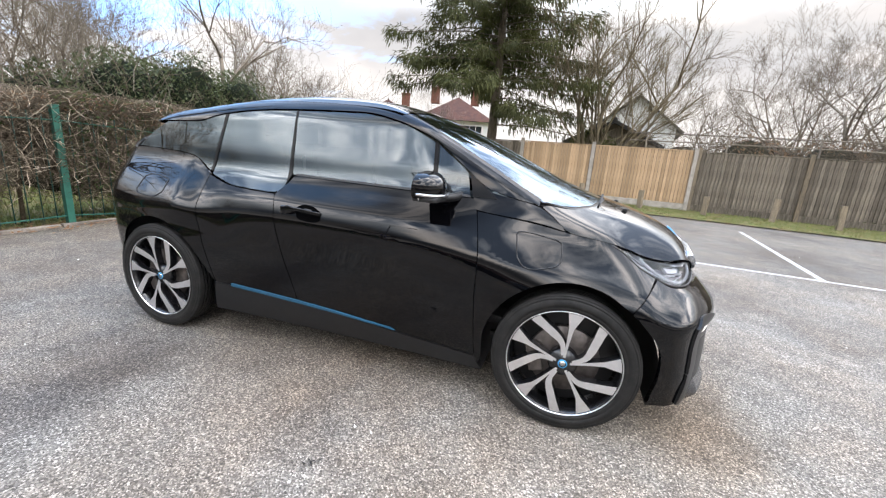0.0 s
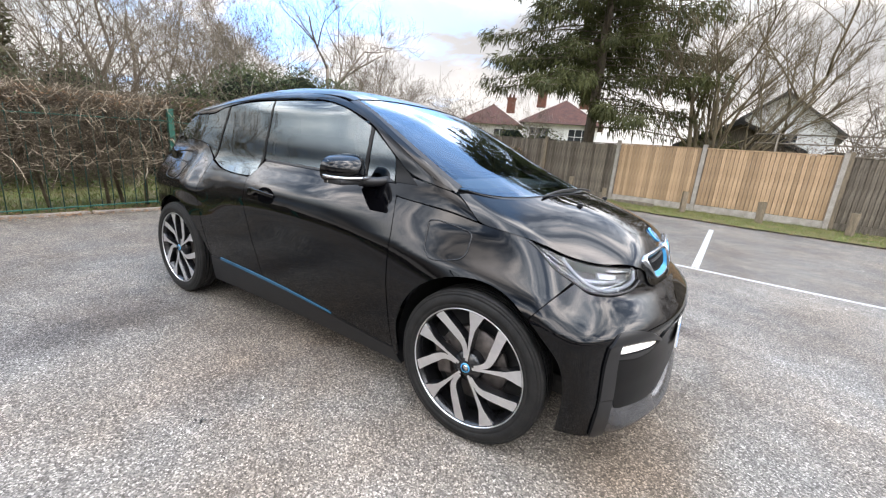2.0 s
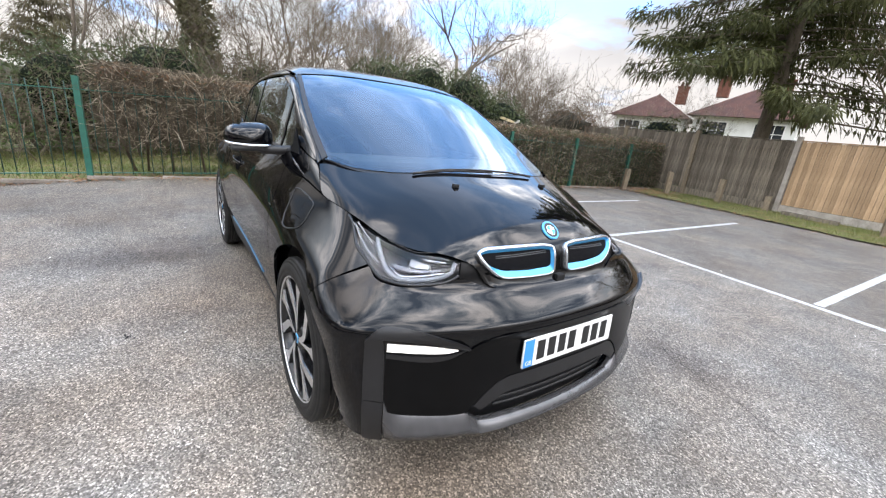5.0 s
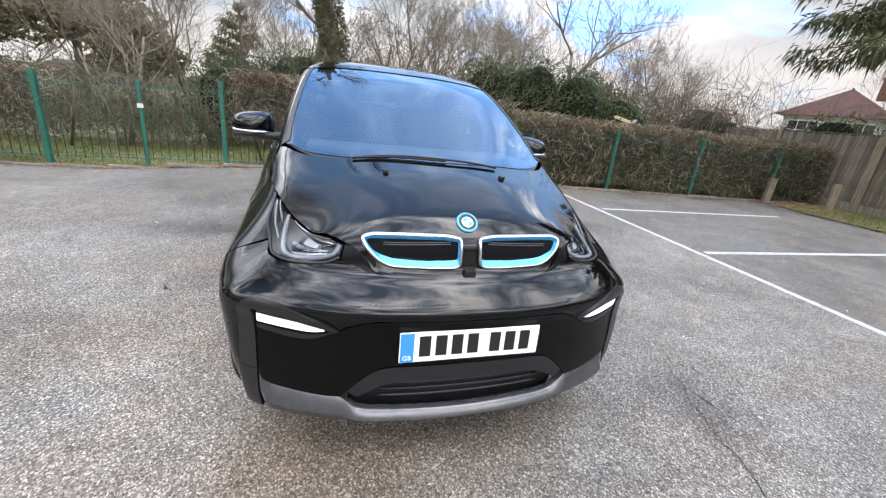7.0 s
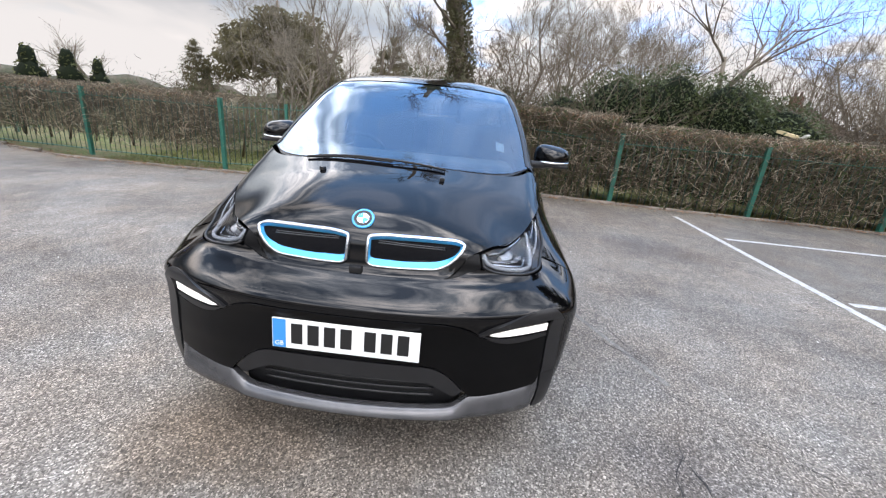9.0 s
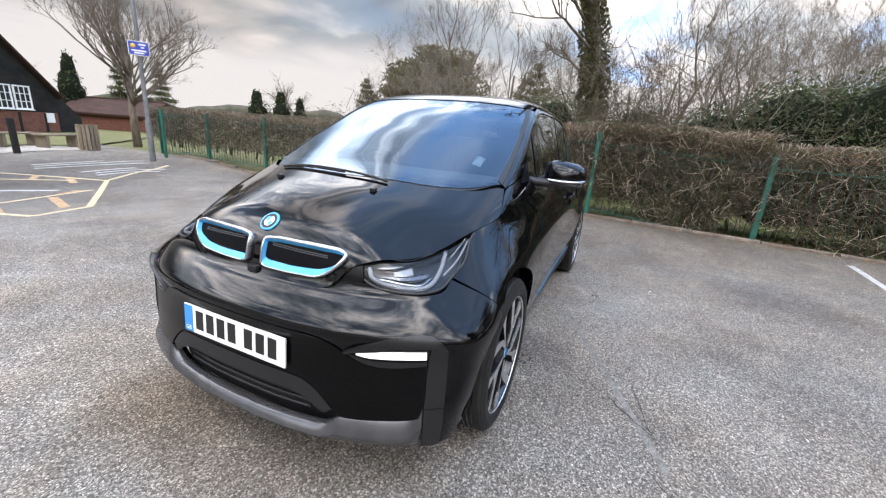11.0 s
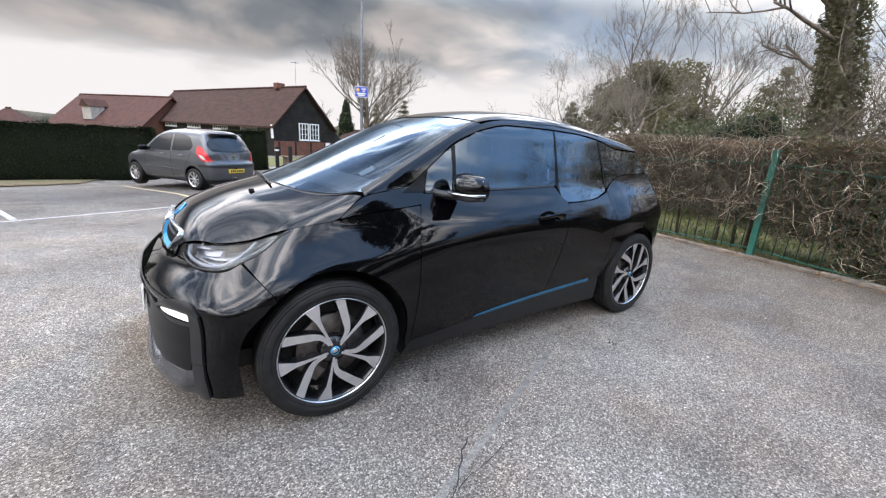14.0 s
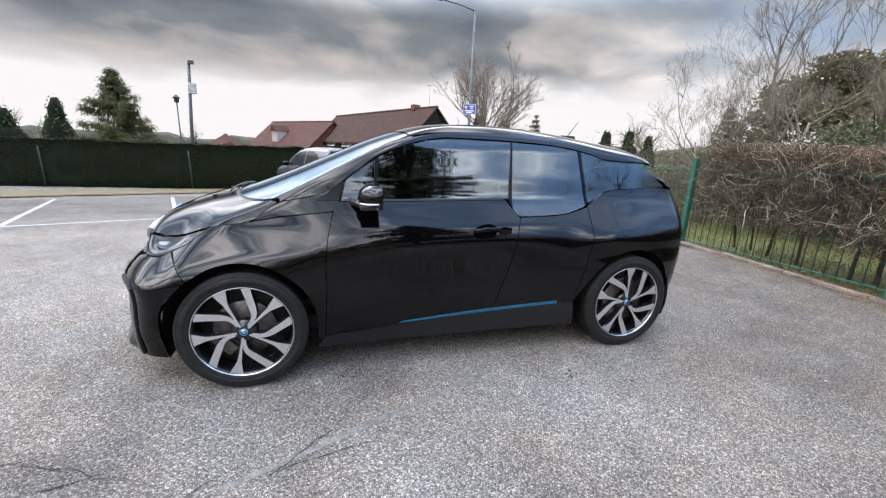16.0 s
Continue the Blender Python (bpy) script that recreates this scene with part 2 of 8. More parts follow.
def thing(name, label, category, group="", kind="", at=(0, 0, 0), rz=0.0):
    ob = new(name)
    ob.empty_display_size = 0.2
    ob.matrix_world = Matrix.Translation(at) @ Matrix.Rotation(rz, 4, "Z")
    return tagged(ob, label, category, group, kind)


def put(name, me, material, parent=None, label="", at=None):
    """One mesh object, under a thing or a part when one is given."""
    if material and not me.materials:
        me.materials.append(material)
    ob = new(name, me)
    if parent:
        ob.parent = parent
    if at is not None:
        ob.matrix_basis = at
    return tagged(ob, label)


def part(name, bm, material, parent, label="", smooth=False, at=None):
    me = bpy.data.meshes.new(name)
    bm.to_mesh(me)
    bm.free()
    if smooth:
        me.polygons.foreach_set("use_smooth", [True] * len(me.polygons))
    return put(name, me, material, parent, label, at)


def box_bm(sx, sy, sz, at=(0, 0, 0), bevel=0.0, rot=None, bm=None):
    """A block with softened edges; at is its middle."""
    own = bmesh.new()
    bmesh.ops.create_cube(own, size=1)
    bmesh.ops.scale(own, vec=(sx, sy, sz), verts=own.verts)
    if bevel:
        bmesh.ops.bevel(own, geom=own.edges[:], offset=bevel, segments=2, affect="EDGES", profile=0.7)
    m = Matrix.Translation(at) @ (rot or Matrix())
    bmesh.ops.transform(own, matrix=m, verts=own.verts)
    if bm is None:
        return own
    me = bpy.data.meshes.new("tmp")
    own.to_mesh(me); own.free()
    bm.from_mesh(me)
    bpy.data.meshes.remove(me)
    return bm


def lathe(profile, n=48, axis="Y", closed=False):
    """A turned shape: profile rows of (radius, along the axis)."""
    verts, faces = [], []
    k = len(profile)
    for i in range(n):
        a = 2 * math.pi * i / n
        for r, h in profile:
            c, s = r * math.cos(a), r * math.sin(a)
            verts.append({"Y": (c, h, s), "Z": (c, s, h), "X": (h, c, s)}[axis])
    rows = k if closed else k - 1
    for i in range(n):
        j = (i + 1) % n
        for q in range(rows):
            q2 = (q + 1) % k
            faces.append((i * k + q, i * k + q2, j * k + q2, j * k + q))
    return verts, faces


def tube(points, radius, n=6, taper=None):
    """A round rod along points."""
    pts = [Vector(p) for p in points]
    verts, faces = [], []
    for i, p in enumerate(pts):
        d = (pts[min(i + 1, len(pts) - 1)] - pts[max(i - 1, 0)]).normalized()
        a = d.cross(Vector((0, 0, 1)) if abs(d.z) < 0.9 else Vector((1, 0, 0))).normalized()
        b = d.cross(a)
        r = radius * (1 if taper is None else 1 + (taper - 1) * i / (len(pts) - 1))
        for q in range(n):
            t = 2 * math.pi * q / n
            verts.append(p + (a * math.cos(t) + b * math.sin(t)) * r)
    for i in range(len(pts) - 1):
        for q in range(n):
            q2 = (q + 1) % n
            faces.append((i * n + q, i * n + q2, (i + 1) * n + q2, (i + 1) * n + q))
    faces += [tuple(range(n))[::-1], tuple(range((len(pts) - 1) * n, len(pts) * n))]
    return verts, faces


def join_parts(list_of):
    """Several (verts, faces) as one."""
    V, Fc = [], []
    for v, f in list_of:
        k = len(V)
        V += [tuple(p) for p in v]
        Fc += [tuple(i + k for i in face) for face in f]
    return V, Fc


def spline(points, n):
    """n even steps along a smooth line through the points."""
    P = np.array(points, float)
    if len(P) == 2:
        t = np.linspace(0, 1, n)[:, None]
        return P[0] * (1 - t) + P[1] * t
    Q = np.vstack([2 * P[0] - P[1], P, 2 * P[-1] - P[-2]])
    out = []
    for i in range(1, len(Q) - 2):
        for t in np.linspace(0, 1, 16, endpoint=False):
            a, b, c, d = Q[i - 1], Q[i], Q[i + 1], Q[i + 2]
            out.append(0.5 * (2 * b + (c - a) * t + (2 * a - 5 * b + 4 * c - d) * t * t + (3 * b - a - 3 * c + d) * t ** 3))
    out.append(P[-1])
    out = np.array(out)
    s = np.concatenate([[0], np.cumsum(np.linalg.norm(np.diff(out, axis=0), axis=1))])
    want = np.linspace(0, s[-1], n)
    return np.stack([np.interp(want, s, out[:, k]) for k in range(out.shape[1])], 1)


def curve_of(points):
    """A smooth function through (at, value) rows, level beyond its ends."""
    P = np.array(sorted(points), float)
    xs, ys = P[:, 0], P[:, 1]
    d = np.diff(ys) / np.diff(xs)
    m = np.concatenate([[d[0]], (d[:-1] * np.diff(xs)[1:] + d[1:] * np.diff(xs)[:-1]) / (np.diff(xs)[:-1] + np.diff(xs)[1:]), [d[-1]]])

    def f(x):
        x = np.clip(x, xs[0], xs[-1])
        i = np.clip(np.searchsorted(xs, x) - 1, 0, len(xs) - 2)
        h = xs[i + 1] - xs[i]
        t = (x - xs[i]) / h
        return (2 * t ** 3 - 3 * t ** 2 + 1) * ys[i] + (t ** 3 - 2 * t ** 2 + t) * h * m[i] + (3 * t ** 2 - 2 * t ** 3) * ys[i + 1] + (t ** 3 - t ** 2) * h * m[i + 1]
    return f


# ---- ground materials ----


def tarmac_mat(name="worn_tarmac", grit=0.82, tone=0.96, patches=()):
    """Stones in bitumen: grit scales their contrast; patches are soft tinted areas (x, y, radius, colour at the
    middle).
    """
    m = bpy.data.materials.new(name)
    m.use_nodes = True
    nt = m.node_tree
    N, L = nt.nodes.new, nt.links.new
    b = nt.nodes["Principled BSDF"]
    b.inputs["Roughness"].default_value = 0.85
    b.inputs["Specular IOR Level"].default_value = 0.15
    co = N("ShaderNodeTexCoord")

    def tex(kind, scale, **k):
        t = N(kind)
        t.inputs["Scale"].default_value = scale
        for key, val in k.items():
            t.inputs[key].default_value = val
        L(co.outputs["Object"], t.inputs["Vector"])
        return t

    def ramp(src, stops):
        r = N("ShaderNodeValToRGB")
        while len(r.color_ramp.elements) < len(stops):
            r.color_ramp.elements.new(0.5)
        for e, (p, c) in zip(r.color_ramp.elements, stops):
            e.position, e.color = p, (*c, 1)
        L(src, r.inputs[0])
        return r.outputs[0]

    def mult(a, c):
        x = N("ShaderNodeMix"); x.data_type, x.blend_type = "RGBA", "MULTIPLY"
        x.inputs[0].default_value = 1.0
        L(a, x.inputs[6]); L(c, x.inputs[7])
        return x.outputs[2]
    stone = tex("ShaderNodeTexVoronoi", 165)
    sep = N("ShaderNodeSeparateColor"); L(stone.outputs["Color"], sep.inputs[0])
    def grey(v, k):
        v = tone * 0.163 * (v / 0.163) ** grit
        return (v * k, v, v * (2 - k) * 0.985)
    base = ramp(sep.outputs[0], [(0.0, grey(0.050, 1.02)), (0.40, grey(0.112, 1.015)), (0.72, grey(0.185, 1.015)), (0.88, grey(0.290, 1.015)), (1.0, grey(0.470, 1.015))])
    clump = tex("ShaderNodeTexNoise", 62, Detail=5, Roughness=0.65)
    base = mult(base, ramp(clump.outputs[0], [(0.34, (1 - 0.36 * grit,) * 3), (0.66, (1 + 0.36 * grit,) * 3)]))
    pale = tex("ShaderNodeTexNoise", 4.2, Detail=8, Roughness=0.72)
    base = mult(base, ramp(pale.outputs[0], [(0.38, (0.88, 0.88, 0.88)), (0.52, (1.0, 1.0, 1.0)), (0.68, (1.26, 1.26, 1.26))]))
    tint = tex("ShaderNodeTexNoise", 1.3, Detail=4, Roughness=0.6)
    base = mult(base, ramp(tint.outputs[0], [(0.36, (1.06, 1.0, 0.95)), (0.64, (0.975, 1.0, 1.030))]))
    stain = tex("ShaderNodeTexNoise", 0.7, Detail=6, Roughness=0.55)
    base = mult(base, ramp(stain.outputs[0], [(0.33, (0.72, 0.705, 0.69)), (0.50, (1.0, 0.985, 0.97)), (0.68, (1.17, 1.16, 1.14))]))
    broad = tex("ShaderNodeTexNoise", 0.16, Detail=3)
    base = mult(base, ramp(broad.outputs[0], [(0.35, (0.965, 0.915, 0.845)), (0.65, (1.145, 1.06, 0.955))]))
    # oil stains and other darker or paler areas, with ragged rims
    rag = tex("ShaderNodeTexNoise", 2.6, Detail=5, Roughness=0.6)
    warp = N("ShaderNodeVectorMath"); warp.operation = "MULTIPLY_ADD"
    warp.inputs[1].default_value, warp.inputs[2].default_value = (0.55, 0.55, 0.0), (-0.275, -0.275, 0.0)
    L(rag.outputs["Color"], warp.inputs[0])
    bent = N("ShaderNodeVectorMath"); bent.operation = "ADD"
    L(co.outputs["Object"], bent.inputs[0]); L(warp.outputs[0], bent.inputs[1])
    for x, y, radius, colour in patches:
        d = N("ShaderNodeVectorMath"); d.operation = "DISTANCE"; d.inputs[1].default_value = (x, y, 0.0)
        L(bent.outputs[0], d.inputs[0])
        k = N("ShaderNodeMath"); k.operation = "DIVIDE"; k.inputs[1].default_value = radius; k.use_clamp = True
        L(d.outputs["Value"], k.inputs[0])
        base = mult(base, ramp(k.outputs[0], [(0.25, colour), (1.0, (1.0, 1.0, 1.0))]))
    L(base, b.inputs["Base Color"])
    bp = N("ShaderNodeBump"); bp.inputs["Strength"].default_value, bp.inputs["Distance"].default_value = 0.45, 0.005
    L(stone.outputs["Distance"], bp.inputs["Height"])
    bp.invert = True
    L(bp.outputs[0], b.inputs["Normal"])
    return m


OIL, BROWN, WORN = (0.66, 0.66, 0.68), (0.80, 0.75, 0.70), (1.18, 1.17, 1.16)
# the widest patches darken the tarmac towards the barn and the hedge
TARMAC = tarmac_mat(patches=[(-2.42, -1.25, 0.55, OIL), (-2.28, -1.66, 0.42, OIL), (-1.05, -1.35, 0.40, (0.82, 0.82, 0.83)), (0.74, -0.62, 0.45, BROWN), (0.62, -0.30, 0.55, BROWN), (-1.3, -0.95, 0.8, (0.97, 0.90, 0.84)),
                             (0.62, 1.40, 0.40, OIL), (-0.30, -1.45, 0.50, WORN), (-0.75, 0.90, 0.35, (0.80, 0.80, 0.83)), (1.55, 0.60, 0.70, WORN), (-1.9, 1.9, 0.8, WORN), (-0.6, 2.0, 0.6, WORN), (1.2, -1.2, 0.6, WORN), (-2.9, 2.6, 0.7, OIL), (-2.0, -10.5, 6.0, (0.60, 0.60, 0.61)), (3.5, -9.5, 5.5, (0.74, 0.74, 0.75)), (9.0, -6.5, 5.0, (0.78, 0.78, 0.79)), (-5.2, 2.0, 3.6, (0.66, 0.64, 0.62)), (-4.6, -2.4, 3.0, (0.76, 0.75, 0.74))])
BAY_TARMAC = tarmac_mat("smooth_bay_tarmac", 0.5, 0.74)
GRASS = mat("rough_grass", (0.098, 0.118, 0.036), 0.9, scale=2.6, second=(0.158, 0.130, 0.068), fine=0.5, bump=0.8, bump_scale=60)
BANK = mat("dull_grass_and_leaf_mould", (0.125, 0.118, 0.060), 0.95, scale=2.6, second=(0.155, 0.118, 0.075), fine=0.5, bump=0.8, bump_scale=50)
BLADE = leafy(mat("grass_blades", (0.115, 0.155, 0.042), 0.7, scale=3, second=(0.20, 0.175, 0.080), fine=0.35))
WHITE_LINE = mat("worn_white_paint", (0.430, 0.430, 0.417), 0.8, scale=14, second=(0.292, 0.292, 0.284), fine=0.25, bump=0.3, bump_scale=120)
YELLOW_LINE = mat("worn_yellow_paint", (0.52, 0.42, 0.27), 0.8, scale=14, second=(0.36, 0.285, 0.18), fine=0.25)
SALMON = mat("faded_orange_paint", (0.40, 0.26, 0.14), 0.8, scale=14, second=(0.25, 0.175, 0.11), fine=0.25)
LITTER = mat("dead_leaves", (0.16, 0.085, 0.045), 0.9, scale=30, second=(0.26, 0.16, 0.095))
PALE_BIT = mat("pale_scraps", (0.62, 0.60, 0.55), 0.8, vary=0.2, scale=40)
CRACK = mat("tarmac_crack", (0.045, 0.043, 0.042), 0.95, vary=0.4, scale=40)
GREEN_PAINT = mat("green_railing_paint", (0.010, 0.085, 0.060), 0.45, scale=9, second=(0.016, 0.11, 0.078), fine=0.15, bump=0.1, bump_scale=80)
TWIG = mat("hedge_twigs", (0.150, 0.120, 0.086), 0.9, scale=5, second=(0.076, 0.060, 0.042), fine=0.35)
PALE_TWIG = mat("pale_hedge_branches", (0.50, 0.43, 0.33), 0.85, scale=7, second=(0.27, 0.21, 0.155), fine=0.3)
# near-black inner block of hedges and thickets: its colour paints their inner shade
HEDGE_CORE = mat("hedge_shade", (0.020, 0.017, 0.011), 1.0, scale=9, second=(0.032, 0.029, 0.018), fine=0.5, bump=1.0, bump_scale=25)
HEDGE_LEAF = leafy(mat("hedge_leaves", (0.095, 0.125, 0.045), 0.6, scale=4, second=(0.042, 0.066, 0.024), fine=0.3))
DRY_LEAF = leafy(mat("dry_hedge_leaves", (0.25, 0.155, 0.09), 0.8, scale=6, second=(0.15, 0.095, 0.06), fine=0.3))
YEW = leafy(mat("clipped_yew", (0.016, 0.023, 0.009), 0.75, scale=2.5, second=(0.026, 0.030, 0.012), fine=0.4))
LAUREL = leafy(mat("laurel_leaves", (0.082, 0.105, 0.036), 0.45, scale=2, second=(0.048, 0.064, 0.024), fine=0.3))
# near-black inner body of evergreens: the colour paints shade behind the leaves
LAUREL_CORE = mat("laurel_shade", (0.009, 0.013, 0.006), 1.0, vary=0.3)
BARK = mat("grey_bark", (0.20, 0.165, 0.13), 0.95, scale=9, second=(0.115, 0.095, 0.075), fine=0.35, bump=0.6, bump_scale=30, stretch=(1, 1, 0.3))
PALE_BARK = mat("pale_bark", (0.25, 0.215, 0.175), 0.95, scale=9, second=(0.15, 0.128, 0.10), fine=0.35, bump=0.6, bump_scale=30, stretch=(1, 1, 0.3))
NEEDLE = leafy(mat("spruce_needles", (0.105, 0.112, 0.042), 0.6, scale=1.0, second=(0.054, 0.058, 0.024), fine=0.4))
PINE = leafy(mat("pine_needles", (0.140, 0.122, 0.064), 0.6, scale=0.6, second=(0.086, 0.077, 0.044), fine=0.4))
IVY = leafy(mat("ivy_leaves", (0.095, 0.100, 0.042), 0.5, scale=3, second=(0.115, 0.098, 0.052), fine=0.3))
NEW_WOOD = mat("new_fence_timber", (0.45, 0.315, 0.195), 0.75, scale=3.5, second=(0.35, 0.235, 0.14), fine=0.22, random=0.22, bump=0.4, bump_scale=14, stretch=(8, 8, 0.8))
OLD_WOOD = mat("weathered_fence_timber", (0.190, 0.162, 0.128), 0.9, scale=3.5, second=(0.098, 0.084, 0.066), fine=0.3, random=0.35, bump=0.5, bump_scale=14, stretch=(8, 8, 0.8))
STAKE_WOOD = mat("weathered_stake", (0.232, 0.185, 0.129), 0.9, scale=5, second=(0.146, 0.120, 0.090), fine=0.3, random=0.25, bump=0.5, bump_scale=20, stretch=(6, 6, 1))
CONCRETE = mat("pale_concrete", (0.396, 0.361, 0.318), 0.9, scale=6, second=(0.284, 0.258, 0.224), fine=0.2, bump=0.4, bump_scale=80)


# ---- ground ----
def sheet_mesh(name, xs, ys, lift, shape=None):
    V = [(x, y, ground_z(x, y) + lift) for x in xs for y in ys]
    n = len(ys)
    Fc = [(i * n + j, (i + 1) * n + j, (i + 1) * n + j + 1, i * n + j + 1) for i in range(len(xs) - 1) for j in range(n - 1)]
    if shape:
        Fc = [f for f in Fc if shape(sum(V[k][0] for k in f) / 4, sum(V[k][1] for k in f) / 4)]
    return mesh_of(name, V, Fc)


def steps(*spans):
    out = []
    for a, b, d in spans:
        out += list(np.arange(a, b, d))
    return out + [spans[-1][1]]


XS = steps((-900, -100, 100), (-100, -30, 10), (-30, -12, 1.5), (-12, 12, 0.75), (12, 30, 1.5), (30, 100, 10), (100, 900, 100))
tagged(put("ground", sheet_mesh("ground", XS, XS, -0.035), GRASS), "rough green grass round the car park", "ground", kind="structure")


def site_quad(name, corners, material, label, lift=0.0, nu=40, nv=30, edge=0.0):
    """A paved or grassed patch between four corners, following the ground, with an uneven rim."""
    A, B, C, D = [np.array(c, float) for c in corners]
    V, n = [], nv + 1
    for i in range(nu + 1):
        for j in range(nv + 1):
            u, w = i / nu, j / nv
            p = A * (1 - u) * (1 - w) + B * u * (1 - w) + C * u * w + D * (1 - u) * w
            if edge and (i in (0, nu) or j in (0, nv)):
                p = p + edge * np.array([noise.noise((p[0] * 1.7, p[1] * 1.7, 3.0)), noise.noise((p[0] * 1.7, p[1] * 1.7, 9.0))])
            V.append((p[0], p[1], ground_z(p[0], p[1]) + lift))
    Fc = [(i * n + j, (i + 1) * n + j, (i + 1) * n + j + 1, i * n + j + 1) for i in range(nu) for j in range(nv)]
    return tagged(put(name, mesh_of(name, V, Fc), material), label, "ground", kind="structure")


def S2(u, v):
    p = site(u, v)
    return (p.x, p.y)


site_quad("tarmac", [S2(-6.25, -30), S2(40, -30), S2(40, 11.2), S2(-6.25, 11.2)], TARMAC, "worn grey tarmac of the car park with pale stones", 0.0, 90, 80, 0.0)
site_quad("bay_surface", [S2(-6.1, 3.72), S2(30, 4.10), S2(30, 9.6), S2(-6.1, 9.6)], BAY_TARMAC, "smoother darker tarmac of the parking bays", 0.002, 60, 12, 0.0)
site_quad("grass_verge", [S2(-5.6, 9.35), S2(22, 8.75), S2(22, 11.7), S2(-6.2, 11.7)], GRASS, "narrow green grass verge before the timber fence", 0.030, 90, 10, 0.16)
site_quad("grass_bank", [(7.9, -10.3), (2.6, -13.7), (2.2, -16.6), (14, -11.0)], BANK, "narrow dull grass strip below the clipped hedge", 0.030, 40, 8, 0.12)
site_quad("side_bank", [(7.9, -10.3), (14, -11.0), (34, -10.0), (34, -7.6)], BANK, "dull grass strip beside the bays", 0.028, 30, 8, 0.12)
site_quad("lawn", [(-6.9, -17.5), (-3.2, -18.5), (-3.6, -26), (-14, -26)], GRASS, "mown lawn before the barn", 0.030, 20, 16, 0.2)
site_quad("path", [(-6.2, -15.4), (-3.7, -15.9), (-3.4, -18.4), (-6.6, -17.4)], CONCRETE, "pale path to the barn", 0.012, 12, 12, 0.05)


def stripe(name, p, q, width, material, label, lift=0.004, group=""):
    """A painted line on the tarmac between two points."""
    p, q = np.array(p, float), np.array(q, float)
    L_ = np.linalg.norm(q - p)
    d = (q - p) / L_
    nrm = np.array([-d[1], d[0]])
    n = max(2, int(L_ / 0.12))
    V = []
    for i in range(n + 1):
        c = p + d * L_ * i / n
        for k in (-1, 1):
            w = width / 2 * (1 + 0.10 * noise.noise((c[0] * 5, c[1] * 5, k * 7.0)))
            e = c + nrm * k * w
            V.append((e[0], e[1], ground_z(e[0], e[1]) + lift))
    Fc = [(2 * i, 2 * i + 2, 2 * i + 3, 2 * i + 1) for i in range(n)]
    return tagged(put(name, mesh_of(name, V, Fc), material), label, "road marking", group, "structure")


W = "white parking bay line, slightly worn"
stripe("bay_line", S2(-5.50, 3.66), S2(16, 3.95), 0.085, WHITE_LINE, W)
for u in (-4.12, -1.93, 0.46, 2.88, 5.3, 7.7, 10.1):
    stripe("bay_divider", S2(u, 3.82), S2(u - 0.22 + 0.11 * max(u, 0), 7.95), 0.085, WHITE_LINE, W, group="bay dividers")
stripe("bay_line", (-0.22, -6.905), (14.5, 0.4), 0.085, WHITE_LINE, W)
for a, b in (((4.52, -4.72), (6.6, -9.99)), ((2.40, -5.75), (4.13, -10.86)), ((6.9, -3.5), (9.0, -9.2)), ((9.3, -2.3), (11.4, -8.0))):
    stripe("bay_divider", a, b, 0.085, WHITE_LINE, W, group="bay dividers")
Y = "faded yellow hatching on the tarmac"
HATCH = [(0.29, -9.32), (-0.30, -6.75), (-0.67, -5.41), (-1.35, -5.59), (-2.86, -8.23), (-2.22, -11.15), (-1.16, -11.26)]
for i in (1, 2, 3, 4, 5):
    stripe("hatch_outline", HATCH[i], HATCH[(i + 1) % 7], 0.085, YELLOW_LINE, Y)
stripe("hatch_line", (-0.41, -6.7), (-2.14, -7.2), 0.08, YELLOW_LINE, Y)
stripe("hatch_line", (-0.30, -6.75), (0.29, -9.32), 0.085, YELLOW_LINE, Y)
stripe("hatch_line", (0.29, -9.32), (1.51, -12.82), 0.085, YELLOW_LINE, Y)
stripe("hatch_line", (-1.16, -11.26), (-2.54, -8.66), 0.08, YELLOW_LINE, Y)
stripe("hatch_line", (-2.86, -8.23), (-5.4, -10.4), 0.08, YELLOW_LINE, Y)
for a, b in (((-0.55, -5.95), (-0.78, -7.05)), ((-1.15, -5.75), (-1.45, -6.85)), ((-2.35, -8.3), (-2.62, -9.1)), ((-2.15, -9.4), (-2.5, -10.1)), ((-1.9, -10.6), (-2.25, -11.1)), ((-1.6, -7.05), (-2.0, -7.3))):
    stripe("hatch_block", a, b, 0.12, SALMON, "faded orange bar within the hatching")
# lettering on the ground, too worn to read
for a, b in (((-0.96, -8.75), (-1.8, -7.53)), ((-0.80, -8.55), (-1.2, -7.95)), ((-3.13, -9.19), (-4.54, -9.34)), ((-3.3, -9.6), (-4.9, -9.75)), ((-3.2, -9.95), (-4.4, -10.1)), ((-2.93, -11.36), (-5.15, -10.83)), ((-3.1, -11.8), (-5.3, -11.3)), ((-3.2, -12.2), (-4.6, -11.9))):
    stripe("ground_lettering", a, b, 0.11, WHITE_LINE, "worn white lettering that cannot be read")


FADED = mat("trace_of_old_paint", (0.190, 0.178, 0.162), 0.85, scale=14, second=(0.125, 0.117, 0.107), fine=0.5, bump=0.3, bump_scale=120)
stripe("faded_line", (-1.46, 0.975), (-0.02, 1.585), 0.036, FADED, "faint pale trace of an old painted line", 0.002)


